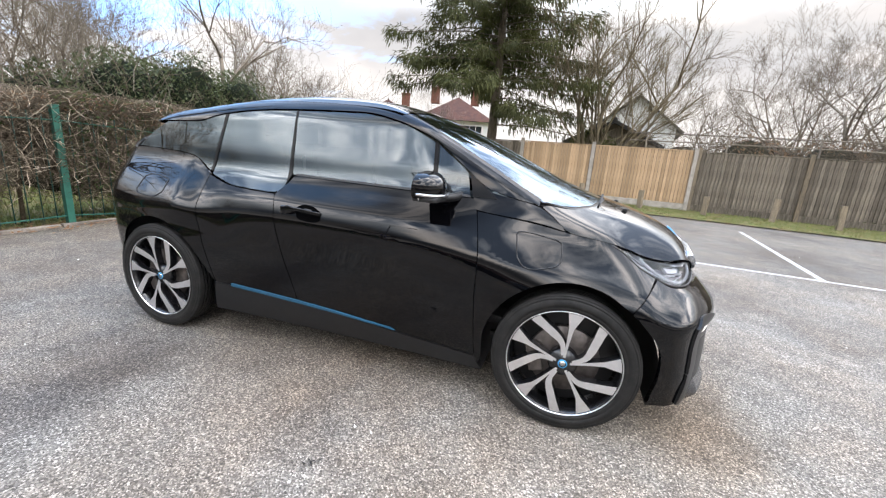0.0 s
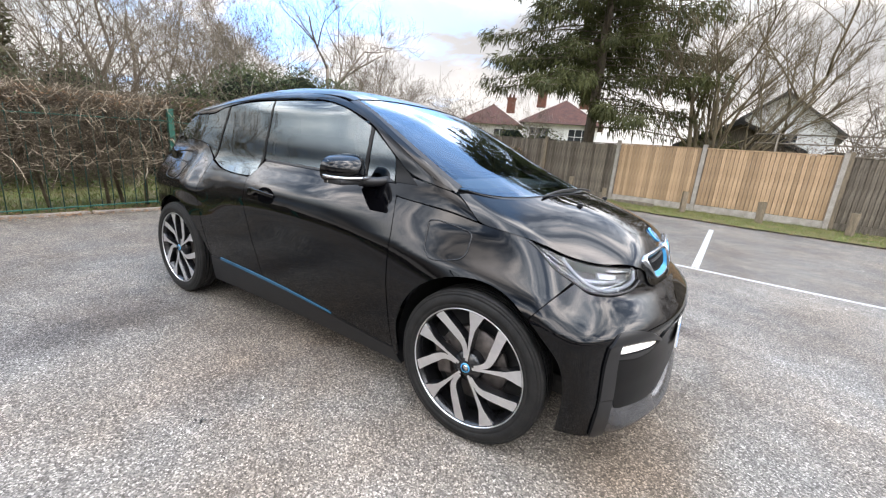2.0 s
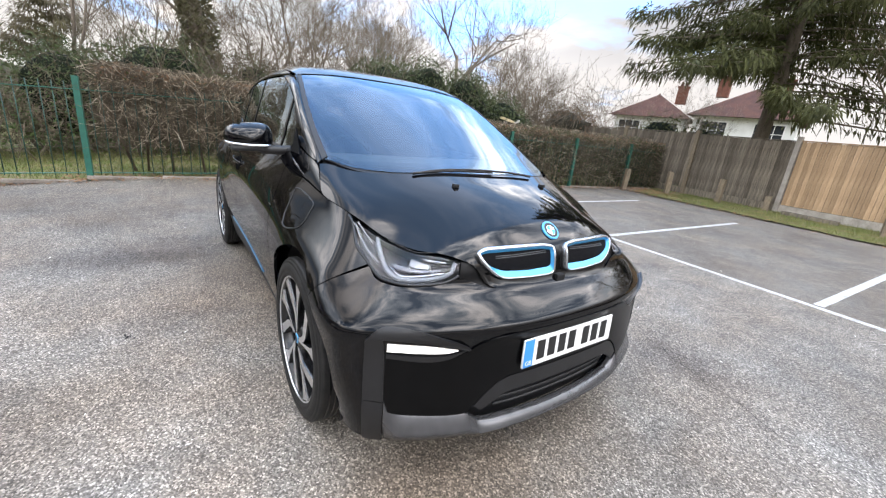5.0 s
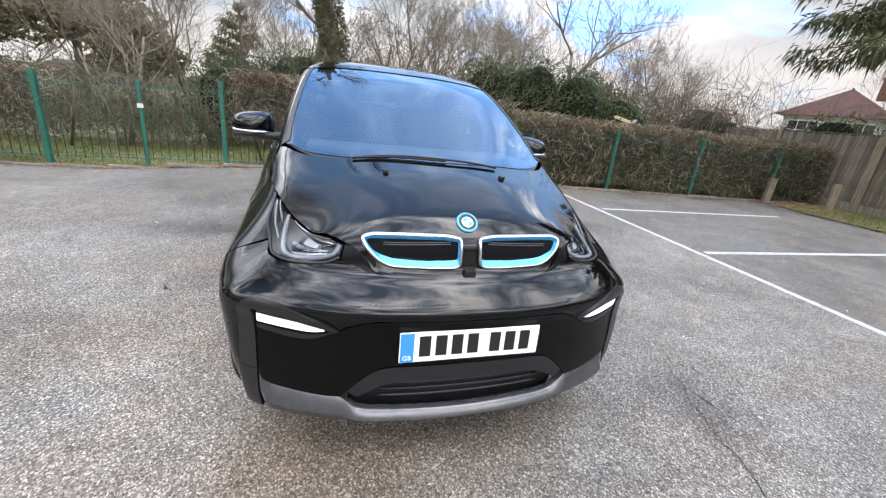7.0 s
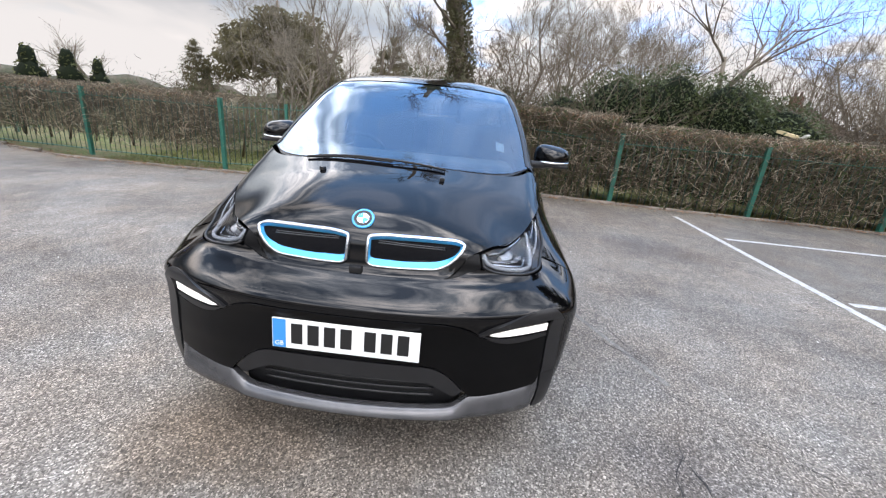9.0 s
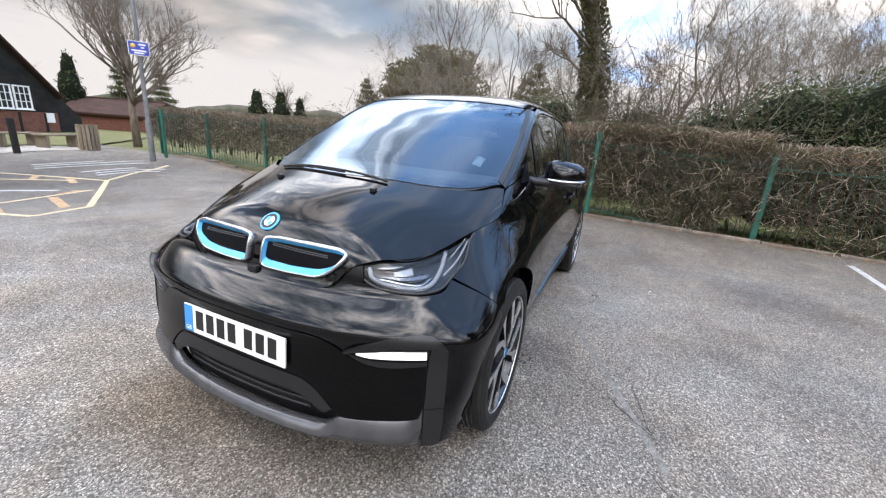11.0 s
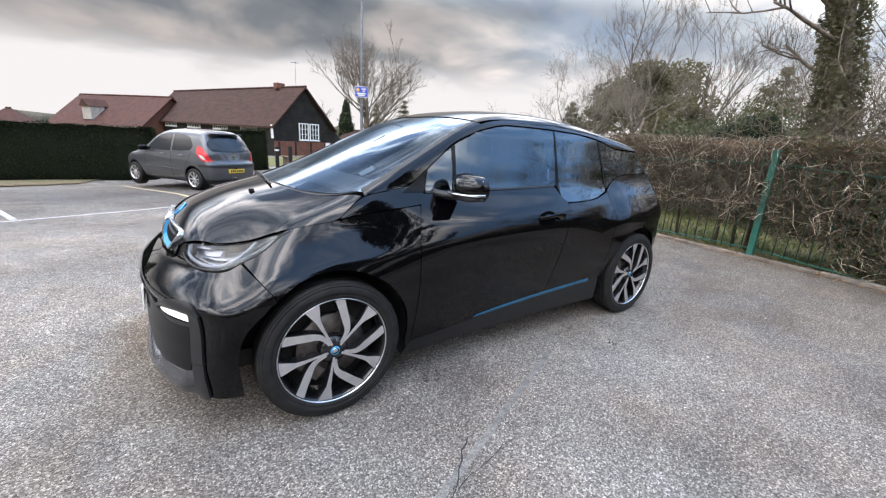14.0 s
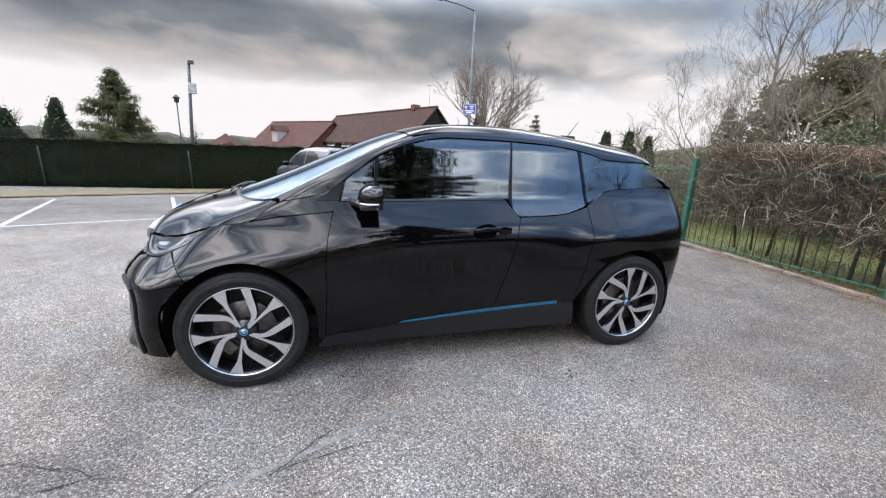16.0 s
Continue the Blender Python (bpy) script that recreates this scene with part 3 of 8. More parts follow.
def jagged(p, q, width, seed, label="thin dark crack in the tarmac"):
    rnd = random.Random(seed)
    p, q = np.array(p, float), np.array(q, float)
    n = max(4, int(np.linalg.norm(q - p) / 0.05))
    d = (q - p) / np.linalg.norm(q - p)
    nrm = np.array([-d[1], d[0]])
    V, o = [], 0.0
    for i in range(n + 1):
        o = 0.85 * o + rnd.uniform(-0.02, 0.02)
        w = width * rnd.uniform(0.15, 1.0) * math.sin(math.pi * (0.03 + 0.94 * i / n)) ** 0.4
        c = p + (q - p) * i / n + nrm * o
        for k in (-1, 1):
            e = c + nrm * k * w / 2
            V.append((e[0], e[1], 0.003))
    Fc = [(2 * i, 2 * i + 2, 2 * i + 3, 2 * i + 1) for i in range(n)]
    tagged(put("crack", mesh_of("crack", V, Fc), CRACK), label, "crack", kind="structure")


for i, (a, b, w) in enumerate([((-0.20, 1.57), (-0.48, 1.33), 0.014), ((0.48, 1.40), (0.84, 1.46), 0.012), ((-0.64, 1.43), (-0.22, 1.51), 0.008), ((-0.14, 2.56), (-0.08, 2.85), 0.010), ((0.8, 2.2), (-0.2, 1.40), 0.006), ((-2.2, 4.6), (-1.2, 3.1), 0.009), ((-3.3, 2.8), (-1.6, 3.9), 0.007), ((-4.6, 1.9), (-3.6, 2.9), 0.010), ((1.6, 0.9), (0.2, 1.5), 0.006), ((-3.2, -1.9), (-1.9, -1.3), 0.006)]):
    jagged(a, b, w, i)


def scatter_quads(name, points, normals_up, size, rnd, lift=0.0, bend=0.35):
    """Small leaf-like pieces at points."""
    V, Fc = [], []
    for p in points:
        a = rnd.uniform(0, 2 * math.pi)
        s = size * rnd.uniform(0.6, 1.3)
        tilt = rnd.uniform(-0.4, 0.4) if normals_up else rnd.uniform(-1.5, 1.5)
        ax = Vector((math.cos(a), math.sin(a), math.sin(tilt))).normalized()
        up = Vector((rnd.uniform(-1, 1), rnd.uniform(-1, 1), 1.6 if normals_up else rnd.uniform(-1, 1))).normalized()
        b = ax.cross(up).normalized()
        p = Vector(p)
        k = len(V)
        V += [p - ax * s, p + b * s * 0.42 + up * s * bend * 0.3, p + ax * s, p - b * s * 0.42 + up * s * bend * 0.3]
        Fc += [(k, k + 1, k + 2), (k, k + 2, k + 3)]
    return mesh_of(name, V, Fc, False)


rnd = random.Random(5)
pts = []
for _ in range(6000):
    v = rnd.uniform(-13, 11)
    p = site(-6.22 + abs(rnd.gauss(0, 0.16)) * (1 if rnd.random() < 0.75 else -1.5), v)
    pts.append((p.x, p.y, ground_z(p.x, p.y) + 0.012 + rnd.uniform(0, 0.02)))
for _ in range(900):
    p = site(-5.4 + rnd.gauss(0, 0.55), 9.9 + rnd.gauss(0, 0.5))
    pts.append((p.x, p.y, 0.045 + rnd.uniform(0, 0.02)))
for _ in range(500):
    p = site(rnd.uniform(-5, 16), 8.85 + abs(rnd.gauss(0, 0.25)))
    pts.append((p.x, p.y, 0.045))
for _ in range(700):
    t = rnd.random()
    p = (7.9 - 5.3 * t + rnd.gauss(0, 0.4), -10.5 - 3.4 * t + rnd.gauss(0, 0.25))
    pts.append((p[0], p[1], ground_z(*p) + 0.045))
tagged(put("leaf_litter", scatter_quads("leaf_litter", pts, True, 0.028, rnd), LITTER), "brown dead leaves and twigs lying along the edges", "leaf litter", kind="stuff")
pts = []
for _ in range(150):
    p = (rnd.uniform(-5.5, 4), rnd.uniform(-4.2, 8))
    if not (-3.4 < p[0] < 0.9 and abs(p[1]) < 1.0):
        pts.append((*p, 0.006))
pts += [(-0.878, -1.234, 0.007)] * 2 + [(-0.79, -1.24, 0.007), (-4.72, 1.40, 0.007), (-2.18, 2.0, 0.006), (0.30, 0.73, 0.006)]
tagged(put("pale_scraps", scatter_quads("pale_scraps", pts, True, 0.011, rnd), PALE_BIT), "small pale stones and scraps on the tarmac", "scraps", kind="stuff")
pts = []
for x, y in ((-0.64, 0.815), (-0.60, 0.86), (-0.52, 0.83), (-1.97, 1.155), (-1.93, 1.13), (-2.3, 1.3), (0.58, -0.066), (-0.94, -1.49)):
    pts += [(x + rnd.gauss(0, 0.02), y + rnd.gauss(0, 0.02), 0.006) for _ in range(5)]
tagged(put("dark_scraps", scatter_quads("dark_scraps", pts, True, 0.013, rnd), CRACK), "small dark crumbs lying on the tarmac", "scraps", kind="stuff")
# grass blades on the verge and the lawn behind the railing
V, Fc = [], []


def blades(count, place, h, V, Fc):
    for _ in range(count):
        x, y, z = place()
        a = rnd.uniform(0, 2 * math.pi)
        hh = h * rnd.uniform(0.5, 1.3)
        dx, dy = math.cos(a) * 0.006, math.sin(a) * 0.006
        lx, ly = rnd.gauss(0, 0.4) * hh, rnd.gauss(0, 0.4) * hh
        k = len(V)
        V += [(x - dx, y - dy, z), (x + dx, y + dy, z), (x + lx, y + ly, z + hh)]
        Fc.append((k, k + 1, k + 2))


def verge():
    u = rnd.uniform(-5, 10)
    p = site(u, rnd.uniform(9.2 - 0.02 * u, 11.5))
    return p.x, p.y, 0.03


def lawn_near():
    p = site(rnd.uniform(-10.5, -6.45), rnd.uniform(-9, 10))
    return p.x, p.y, ground_z(p.x, p.y) - 0.03


blades(16000, verge, 0.055, V, Fc)
blades(26000, lawn_near, 0.075, V, Fc)
tagged(put("grass_blades", mesh_of("grass_blades", V, Fc, False), BLADE), "short green grass on the verge and lawn", "grass", kind="stuff")

# ---- green railing along the hedge ----
POSTS = [-14.3, -11.5, -8.77, -5.45, -2.70, 0.15, 2.67, 5.17, 7.40, 9.70]


def bar_mesh(name, r, z0, z1, n=6):
    v, f = tube([(0, 0, z0), (0, 0, (z0 + z1) / 2), (0, 0, z1)], r, n)
    return mesh_of(name, v, f)


def rail_z(v):
    """The railing follows the ground, which dips at both ends."""
    return float(np.interp(v, [-6.0, -3.5, -1.5, 0.8, 2.6], [-0.21, -0.13, 0.0, 0.0, -0.17]))


BAR = bar_mesh("bar", 0.0062, 0.10, 1.40)
# same paint as the posts, given a darker colour to shade the bars
BAR.materials.append(mat("shaded_green_bars", (0.008, 0.050, 0.036), 0.5, vary=0.2, scale=9))
for i, v0 in enumerate(POSTS):
    v1 = POSTS[i + 1] if i + 1 < len(POSTS) else 11.0
    p0, p1 = site(-6.15, v0, rail_z(v0)), site(-6.15, v1, rail_z(v1))
    run, slope = Vector((p1.x - p0.x, p1.y - p0.y)).length, (p1.z - p0.z)
    th = thing("metal_railing", "dark green painted metal railing with a square post", "railing", "railing along the hedge", at=p0, rz=math.atan2(p1.y - p0.y, p1.x - p0.x))
    part("post", box_bm(0.075, 0.075, 1.46, (0, 0, 0.73), 0.006), GREEN_PAINT, th)
    part("post_cap", box_bm(0.085, 0.085, 0.018, (0, 0, 1.468), 0.005), GREEN_PAINT, th)
    tilt = Matrix.Rotation(-math.atan2(slope, run), 4, "Y")
    part("top_rail", box_bm(run - 0.08, 0.040, 0.012, (run / 2, 0, 1.30 + slope / 2), 0.003, tilt), GREEN_PAINT, th)
    part("bottom_rail", box_bm(run - 0.08, 0.040, 0.012, (run / 2, 0, 0.13 + slope / 2), 0.003, tilt), GREEN_PAINT, th)
    k = int(run / 0.125)
    for j in range(1, k):
        put("bar", BAR, None, th, at=Matrix.Translation((run * j / k, 0, slope * j / k)))
gate = thing("gate_post", "slim green gate post with a small latch plate", "post", at=site(-6.15, -3.97, rail_z(-3.97)))
part("post", box_bm(0.05, 0.05, 1.42, (0, 0, 0.71), 0.005), GREEN_PAINT, gate)
part("latch_plate", box_bm(0.012, 0.09, 0.07, (0.03, 0.0, 1.02), 0.003), PALE_BIT, gate, "pale latch plate")
# low kerb stones under the railing
KERB = mat("worn_kerb", (0.24, 0.21, 0.18), 0.9, scale=6, second=(0.15, 0.13, 0.11), fine=0.3, random=0.2, bump=0.5, bump_scale=40)
bm = box_bm(0.90, 0.075, 0.05, (0, 0, 0.02), 0.008)
KERB_MESH = bpy.data.meshes.new("kerb_stone")
bm.to_mesh(KERB_MESH); bm.free()
KERB_MESH.materials.append(KERB)
kerb = thing("kerb", "low worn kerb stones below the railing", "kerb", kind="structure")
for j in range(26):
    p = site(-6.10, -12.4 + 0.92 * j)
    put("kerb_stone", KERB_MESH, None, kerb, at=Matrix.Translation(p + Vector((0, 0, ground_z(p.x, p.y) + rnd.uniform(-0.012, 0.006)))) @ Matrix.Rotation(SITE + math.pi / 2 + rnd.uniform(-0.012, 0.012), 4, "Z"))

# ---- the bare hedge behind the railing ----


def twig_mass(count, place, length, r, seed, up=0.5):
    """A thicket of crooked thin twigs."""
    g = random.Random(seed)
    V, Fc = [], []
    for _ in range(count):
        p = Vector(place(g))
        d = Vector((g.gauss(0, 1), g.gauss(0, 1), g.gauss(0.2, up))).normalized()
        step = length * g.uniform(0.35, 1.3) / 3
        rr = r * g.uniform(0.5, 1.5)
        k = len(V)
        for i in range(4):
            s = rr * (1.0, 0.9, 0.7, 0.4)[i]
            a = d.cross(Vector((0.3, 0.5, 0.8))).normalized()
            b = d.cross(a)
            V += [p + a * s, p - a * 0.5 * s + b * 0.87 * s, p - a * 0.5 * s - b * 0.87 * s]
            d = (d + Vector((g.gauss(0, 0.45), g.gauss(0, 0.45), g.gauss(0.05, 0.45)))).normalized()
            p = p + d * step
        for i in range(3):
            for m in range(3):
                m2 = (m + 1) % 3
                Fc.append((k + i * 3 + m, k + i * 3 + m2, k + i * 3 + 3 + m2, k + i * 3 + 3 + m))
    return V, Fc


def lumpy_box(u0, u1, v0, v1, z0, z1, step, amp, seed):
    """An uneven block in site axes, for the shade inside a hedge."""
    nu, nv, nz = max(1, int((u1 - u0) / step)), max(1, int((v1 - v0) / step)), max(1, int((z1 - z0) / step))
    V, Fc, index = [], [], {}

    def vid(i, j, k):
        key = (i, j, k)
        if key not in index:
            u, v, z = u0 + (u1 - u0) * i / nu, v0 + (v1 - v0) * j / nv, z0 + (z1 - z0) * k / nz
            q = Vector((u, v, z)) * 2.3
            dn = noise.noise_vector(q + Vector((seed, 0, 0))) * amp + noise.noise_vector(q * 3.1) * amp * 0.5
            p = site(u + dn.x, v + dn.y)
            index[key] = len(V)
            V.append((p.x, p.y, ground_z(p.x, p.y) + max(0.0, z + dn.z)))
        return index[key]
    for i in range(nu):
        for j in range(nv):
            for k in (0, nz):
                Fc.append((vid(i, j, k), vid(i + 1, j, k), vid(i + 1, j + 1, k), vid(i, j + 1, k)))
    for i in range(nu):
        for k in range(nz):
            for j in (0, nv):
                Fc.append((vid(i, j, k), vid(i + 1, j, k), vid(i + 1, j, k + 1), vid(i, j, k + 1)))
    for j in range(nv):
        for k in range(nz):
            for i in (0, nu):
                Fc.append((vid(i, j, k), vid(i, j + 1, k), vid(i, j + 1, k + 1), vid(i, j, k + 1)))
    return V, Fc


def hedge(label, v0, v1, z_low, z_top, twigs, leaves, dry, seed, core=True):
    th = thing("hedge", label, "hedge", "hedges behind the railing")

    def inside(g, rim=0.5):
        v = g.uniform(v0, v1)
        face = g.random()
        base = z_low * (min(1.0, max(0.12, 0.5 + 1.2 * math.sin(v * 2.6 + 0.6))) if v0 > 0 else 1.0)
        top = z_top + 0.06 * math.sin(v * 2.1) + 0.04 * math.sin(v * 5.3)
        if face < 0.62:
            u, z = -6.12 - abs(g.gauss(0, 0.20)), g.uniform(base * (0.75 + 0.3 * g.random()), top)
        elif face < 0.85:
            u, z = g.uniform(-7.5, -6.4), top - abs(g.gauss(0, 0.07))
        else:
            u, z = g.uniform(-7.5, -6.4), g.uniform(base * g.uniform(0.3, 1), top)
        p = site(u, v)
        return (p.x, p.y, z)

    def clipped(V):
        return [(x, y, min(z, z_top + 0.07 + 0.05 * noise.noise((x * 9, y * 9, 0.5)))) for x, y, z in V]
    V, Fc = twig_mass(int(twigs * 1.3), inside, 0.34, 0.0036, seed)
    tagged(put("thicket", mesh_of("thicket", clipped(V), Fc), TWIG, th), "tangled brown hedge twigs", kind="stuff")
    V, Fc = twig_mass(twigs // 4, inside, 0.36, 0.0046, seed + 50, 0.9)
    tagged(put("bare_growth", mesh_of("bare_growth", clipped(V), Fc), PALE_TWIG, th), "pale bare hedge branches", kind="stuff")
    g = random.Random(seed + 1)
    if leaves:
        tagged(put("foliage", scatter_quads("foliage", [inside(g) for _ in range(leaves)], False, 0.030, g), HEDGE_LEAF, th), "sparse small green leaves", kind="stuff")
    if dry:
        put("dry_foliage", scatter_quads("dry_foliage", [(lambda p: (p[0], p[1], max(p[2], z_top - abs(g.gauss(0, 0.2)))))(inside(g)) for _ in range(dry)], False, 0.026, g), DRY_LEAF, th, "dry brown leaves along the clipped top")
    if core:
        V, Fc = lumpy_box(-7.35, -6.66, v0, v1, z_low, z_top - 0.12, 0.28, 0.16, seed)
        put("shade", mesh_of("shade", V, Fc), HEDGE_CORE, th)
    # upright stems
    st = []
    for _ in range(int((v1 - v0) * 2.6)):
        v = g.uniform(v0, v1)
        a, b = site(-6.75 + g.gauss(0, 0.1), v), site(-6.75 + g.gauss(0, 0.2), v + g.gauss(0, 0.25))
        st.append(tube([(a.x, a.y, 0), ((a.x + b.x) / 2 + g.gauss(0, 0.03), (a.y + b.y) / 2, 0.6), (b.x, b.y, z_top - 0.1)], g.uniform(0.014, 0.03), 5, 0.5))
    V, Fc = join_parts(st)
    tagged(put("stem_growth", mesh_of("stem_growth", V, Fc), TWIG, th), "upright brown hedge stems", kind="stuff")
    return th


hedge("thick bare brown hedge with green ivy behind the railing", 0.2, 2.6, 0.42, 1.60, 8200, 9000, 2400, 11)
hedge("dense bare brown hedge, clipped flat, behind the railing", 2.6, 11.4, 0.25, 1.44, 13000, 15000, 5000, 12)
hedge("thin bare hedge with pale twigs and grass showing below", -2.5, 0.2, 0.62, 1.58, 7200, 260, 2200, 13, False)
hedge("thin clipped hedge of upright brown stems behind the railing", -15.0, -5.5, 0.28, 1.30, 13000, 2200, 2500, 14, False)
# loose scrub behind the gate stretch
g = random.Random(3)
th = thing("scrub", "low tangled scrub of bare stems and dull leaves", "bush")


def scrub_place(g):
    p = site(g.uniform(-12.5, -8.6), g.uniform(-10.5, 0.5))
    return (p.x, p.y, abs(g.gauss(0.45, 0.55)))


V, Fc = twig_mass(7500, scrub_place, 0.8, 0.006, 31, 1.0)
tagged(put("stem_growth", mesh_of("stem_growth", V, Fc), TWIG, th), "upright brown hedge stems", kind="stuff")
put("leaves", scatter_quads("leaves", [scrub_place(g) for _ in range(9000)], False, 0.045, g), HEDGE_LEAF, th)
# bare brushwood standing behind the hedge
th = thing("brushwood", "tall thicket of fine bare brown twigs behind the hedge", "bush")


def brush_place(g):
    p = site(g.uniform(-17.0, -9.0), g.uniform(-3.0, 15.0))
    return (p.x, p.y, 0.9 + abs(g.gauss(0.3, 0.9 + 0.35 * math.sin(p.y * 0.9))))


V, Fc = twig_mass(9000, brush_place, 1.5, 0.0065, 41, 2.2)
tagged(put("stem_growth", mesh_of("stem_growth", V, Fc), TWIG, th), "fine bare upright twigs", kind="stuff")
V, Fc = twig_mass(900, brush_place, 1.7, 0.009, 43, 2.2)
tagged(put("bare_growth", mesh_of("bare_growth", V, Fc), PALE_BARK, th), "thicker pale stems among the twigs", kind="stuff")


# the same growth beyond the timber fence
th = thing("brushwood", "brown thicket of bare twigs beyond the timber fence", "bush")


def fence_brush(g):
    p = site(g.uniform(2.5, 18.0), g.uniform(12.6, 17.0))
    return (p.x, p.y, 0.7 + abs(g.gauss(0.3, 0.85 + 0.3 * math.sin(p.x * 0.8))))


V, Fc = twig_mass(7000, fence_brush, 1.2, 0.008, 47, 1.6)
tagged(put("stem_growth", mesh_of("stem_growth", V, Fc), TWIG, th), "fine bare upright twigs", kind="stuff")


# ---- timber fence on the far side of the bays ----
FENCE_V = 11.45
bm = box_bm(0.084, 0.014, 1.56, (0, 0, 0), 0.003)
BOARD = bpy.data.meshes.new("board")
bm.to_mesh(BOARD); bm.free()
BOARD_OLD = BOARD.copy()
BOARD.materials.append(NEW_WOOD)
BOARD_OLD.materials.append(OLD_WOOD)


def fence_panel(u0, u1, fresh, sag=0.0):
    label = "new orange-brown close-boarded fence panel between concrete posts" if fresh else "old grey weathered close-boarded fence panel"
    p = site(u0, FENCE_V)
    th = thing("timber_fence", label, "fence", "timber fence panels", at=p, rz=SITE)
    run, wood = u1 - u0, NEW_WOOD if fresh else OLD_WOOD
    part("gravel_board", box_bm(run - 0.11, 0.04, 0.20, (run / 2, 0.0, 0.12), 0.006), CONCRETE if fresh else OLD_WOOD, th, "pale concrete gravel board" if fresh else "")
    for z in (0.45, 1.05, 1.62):
        part("rail", box_bm(run - 0.10, 0.05, 0.07, (run / 2, 0.045, z), 0.006), wood, th)
    # added dark sheet: paints the shadow lines in the gaps between boards
    part("backing", box_bm(run - 0.10, 0.008, 1.54, (run / 2, 0.020, 1.0)), OLD_WOOD, th)
    part("capping", box_bm(run - 0.10, 0.06, 0.025, (run / 2, 0.0, 1.80 + sag), 0.005), wood, th)
    k = int(round(run / 0.098))
    for j in range(k):
        x = 0.07 + (run - 0.14) * (j + 0.5) / k
        dz = rnd.uniform(-0.004, 0.004) if fresh else rnd.uniform(-0.02, 0.012)
        m = Matrix.Translation((x, -0.004, 1.005 + dz + sag)) @ Matrix.Rotation(rnd.uniform(-0.04, 0.04) + 0.17, 4, "Z") @ Matrix.Rotation(rnd.uniform(-0.006, 0.006) * (1 if fresh else 2.5), 4, "Y")
        put("board", BOARD if fresh else BOARD_OLD, None, th, at=m)
    part("post", box_bm(0.105, 0.115, 1.90, (0, 0, 0.95), 0.010), CONCRETE if fresh else STAKE_WOOD, th, "pale concrete post" if fresh else "weathered grey post")
    return th


EDGES = [-10.2, -7.75, -5.30, -2.85, -0.53, 2.45, 5.10, 7.70, 10.3, 12.9, 15.5, 18.1, 20.7]
for i in range(len(EDGES) - 1):
    fence_panel(EDGES[i], EDGES[i + 1], i in (3, 4), 0.0 if i in (3, 4) else rnd.uniform(-0.05, 0.02))
part_post = thing("fence_post", "pale concrete fence post at the end of the new panels", "post", at=site(2.36, FENCE_V - 0.02), rz=SITE)
part("shaft", box_bm(0.105, 0.10, 1.88, (0, 0, 0.94), 0.010), CONCRETE, part_post)
# trellis rail above
for z in (2.05, 2.28):
    a, b = site(0.5, FENCE_V + 0.5), site(9.5, FENCE_V + 0.5)
    v, f = tube([(a.x, a.y, z), ((a.x + b.x) / 2, (a.y + b.y) / 2, z + 0.02), (b.x, b.y, z)], 0.02, 6)
    tagged(put("garden_rail", mesh_of("garden_rail", v, f), OLD_WOOD), "thin weathered garden rail above the fence", "rail")
for u in (1.0, 3.2, 5.4, 7.6, 9.4):
    p = site(u, FENCE_V + 0.5)
    v, f = tube([(p.x, p.y, 0), (p.x, p.y, 1.2), (p.x, p.y, 2.32)], 0.025, 6)
    tagged(put("garden_post", mesh_of("garden_post", v, f), OLD_WOOD), "thin weathered garden post behind the fence", "post")
# short stakes on the verge
for i, (u, v, h) in enumerate([(-5.87, 9.4, 0.62), (-5.24, 10.5, 0.66), (-4.0, 10.9, 0.66), (-2.98, 11.2, 0.40), (-0.65, 10.6, 0.60), (1.05, 10.6, 0.56), (2.70, 10.5, 0.56), (4.40, 10.8, 0.66), (5.65, 10.4, 0.66), (7.4, 10.5, 0.62), (9.2, 10.5, 0.62)]):
    p = site(u, v)
    th = thing("wooden_stake", "short weathered wooden stake standing in the verge", "bollard", "stakes along the verge", at=p, rz=rnd.uniform(0, 3))
    lean = Matrix.Rotation(rnd.uniform(-0.05, 0.05), 4, "X") @ Matrix.Rotation(rnd.uniform(-0.05, 0.05), 4, "Y")
    bm = box_bm(0.125, 0.125, h, (0, 0, h / 2), 0.014, lean)
    part("shaft", bm, STAKE_WOOD, th)
bm = box_bm(1.1, 0.12, 0.10, (0, 0, 0.07), 0.02)
log = thing("timber_baulk", "grey timber baulk lying in the grass by the fence", "timber", at=site(-2.0, 11.0), rz=SITE - 0.04)
part("baulk", bm, OLD_WOOD, log)


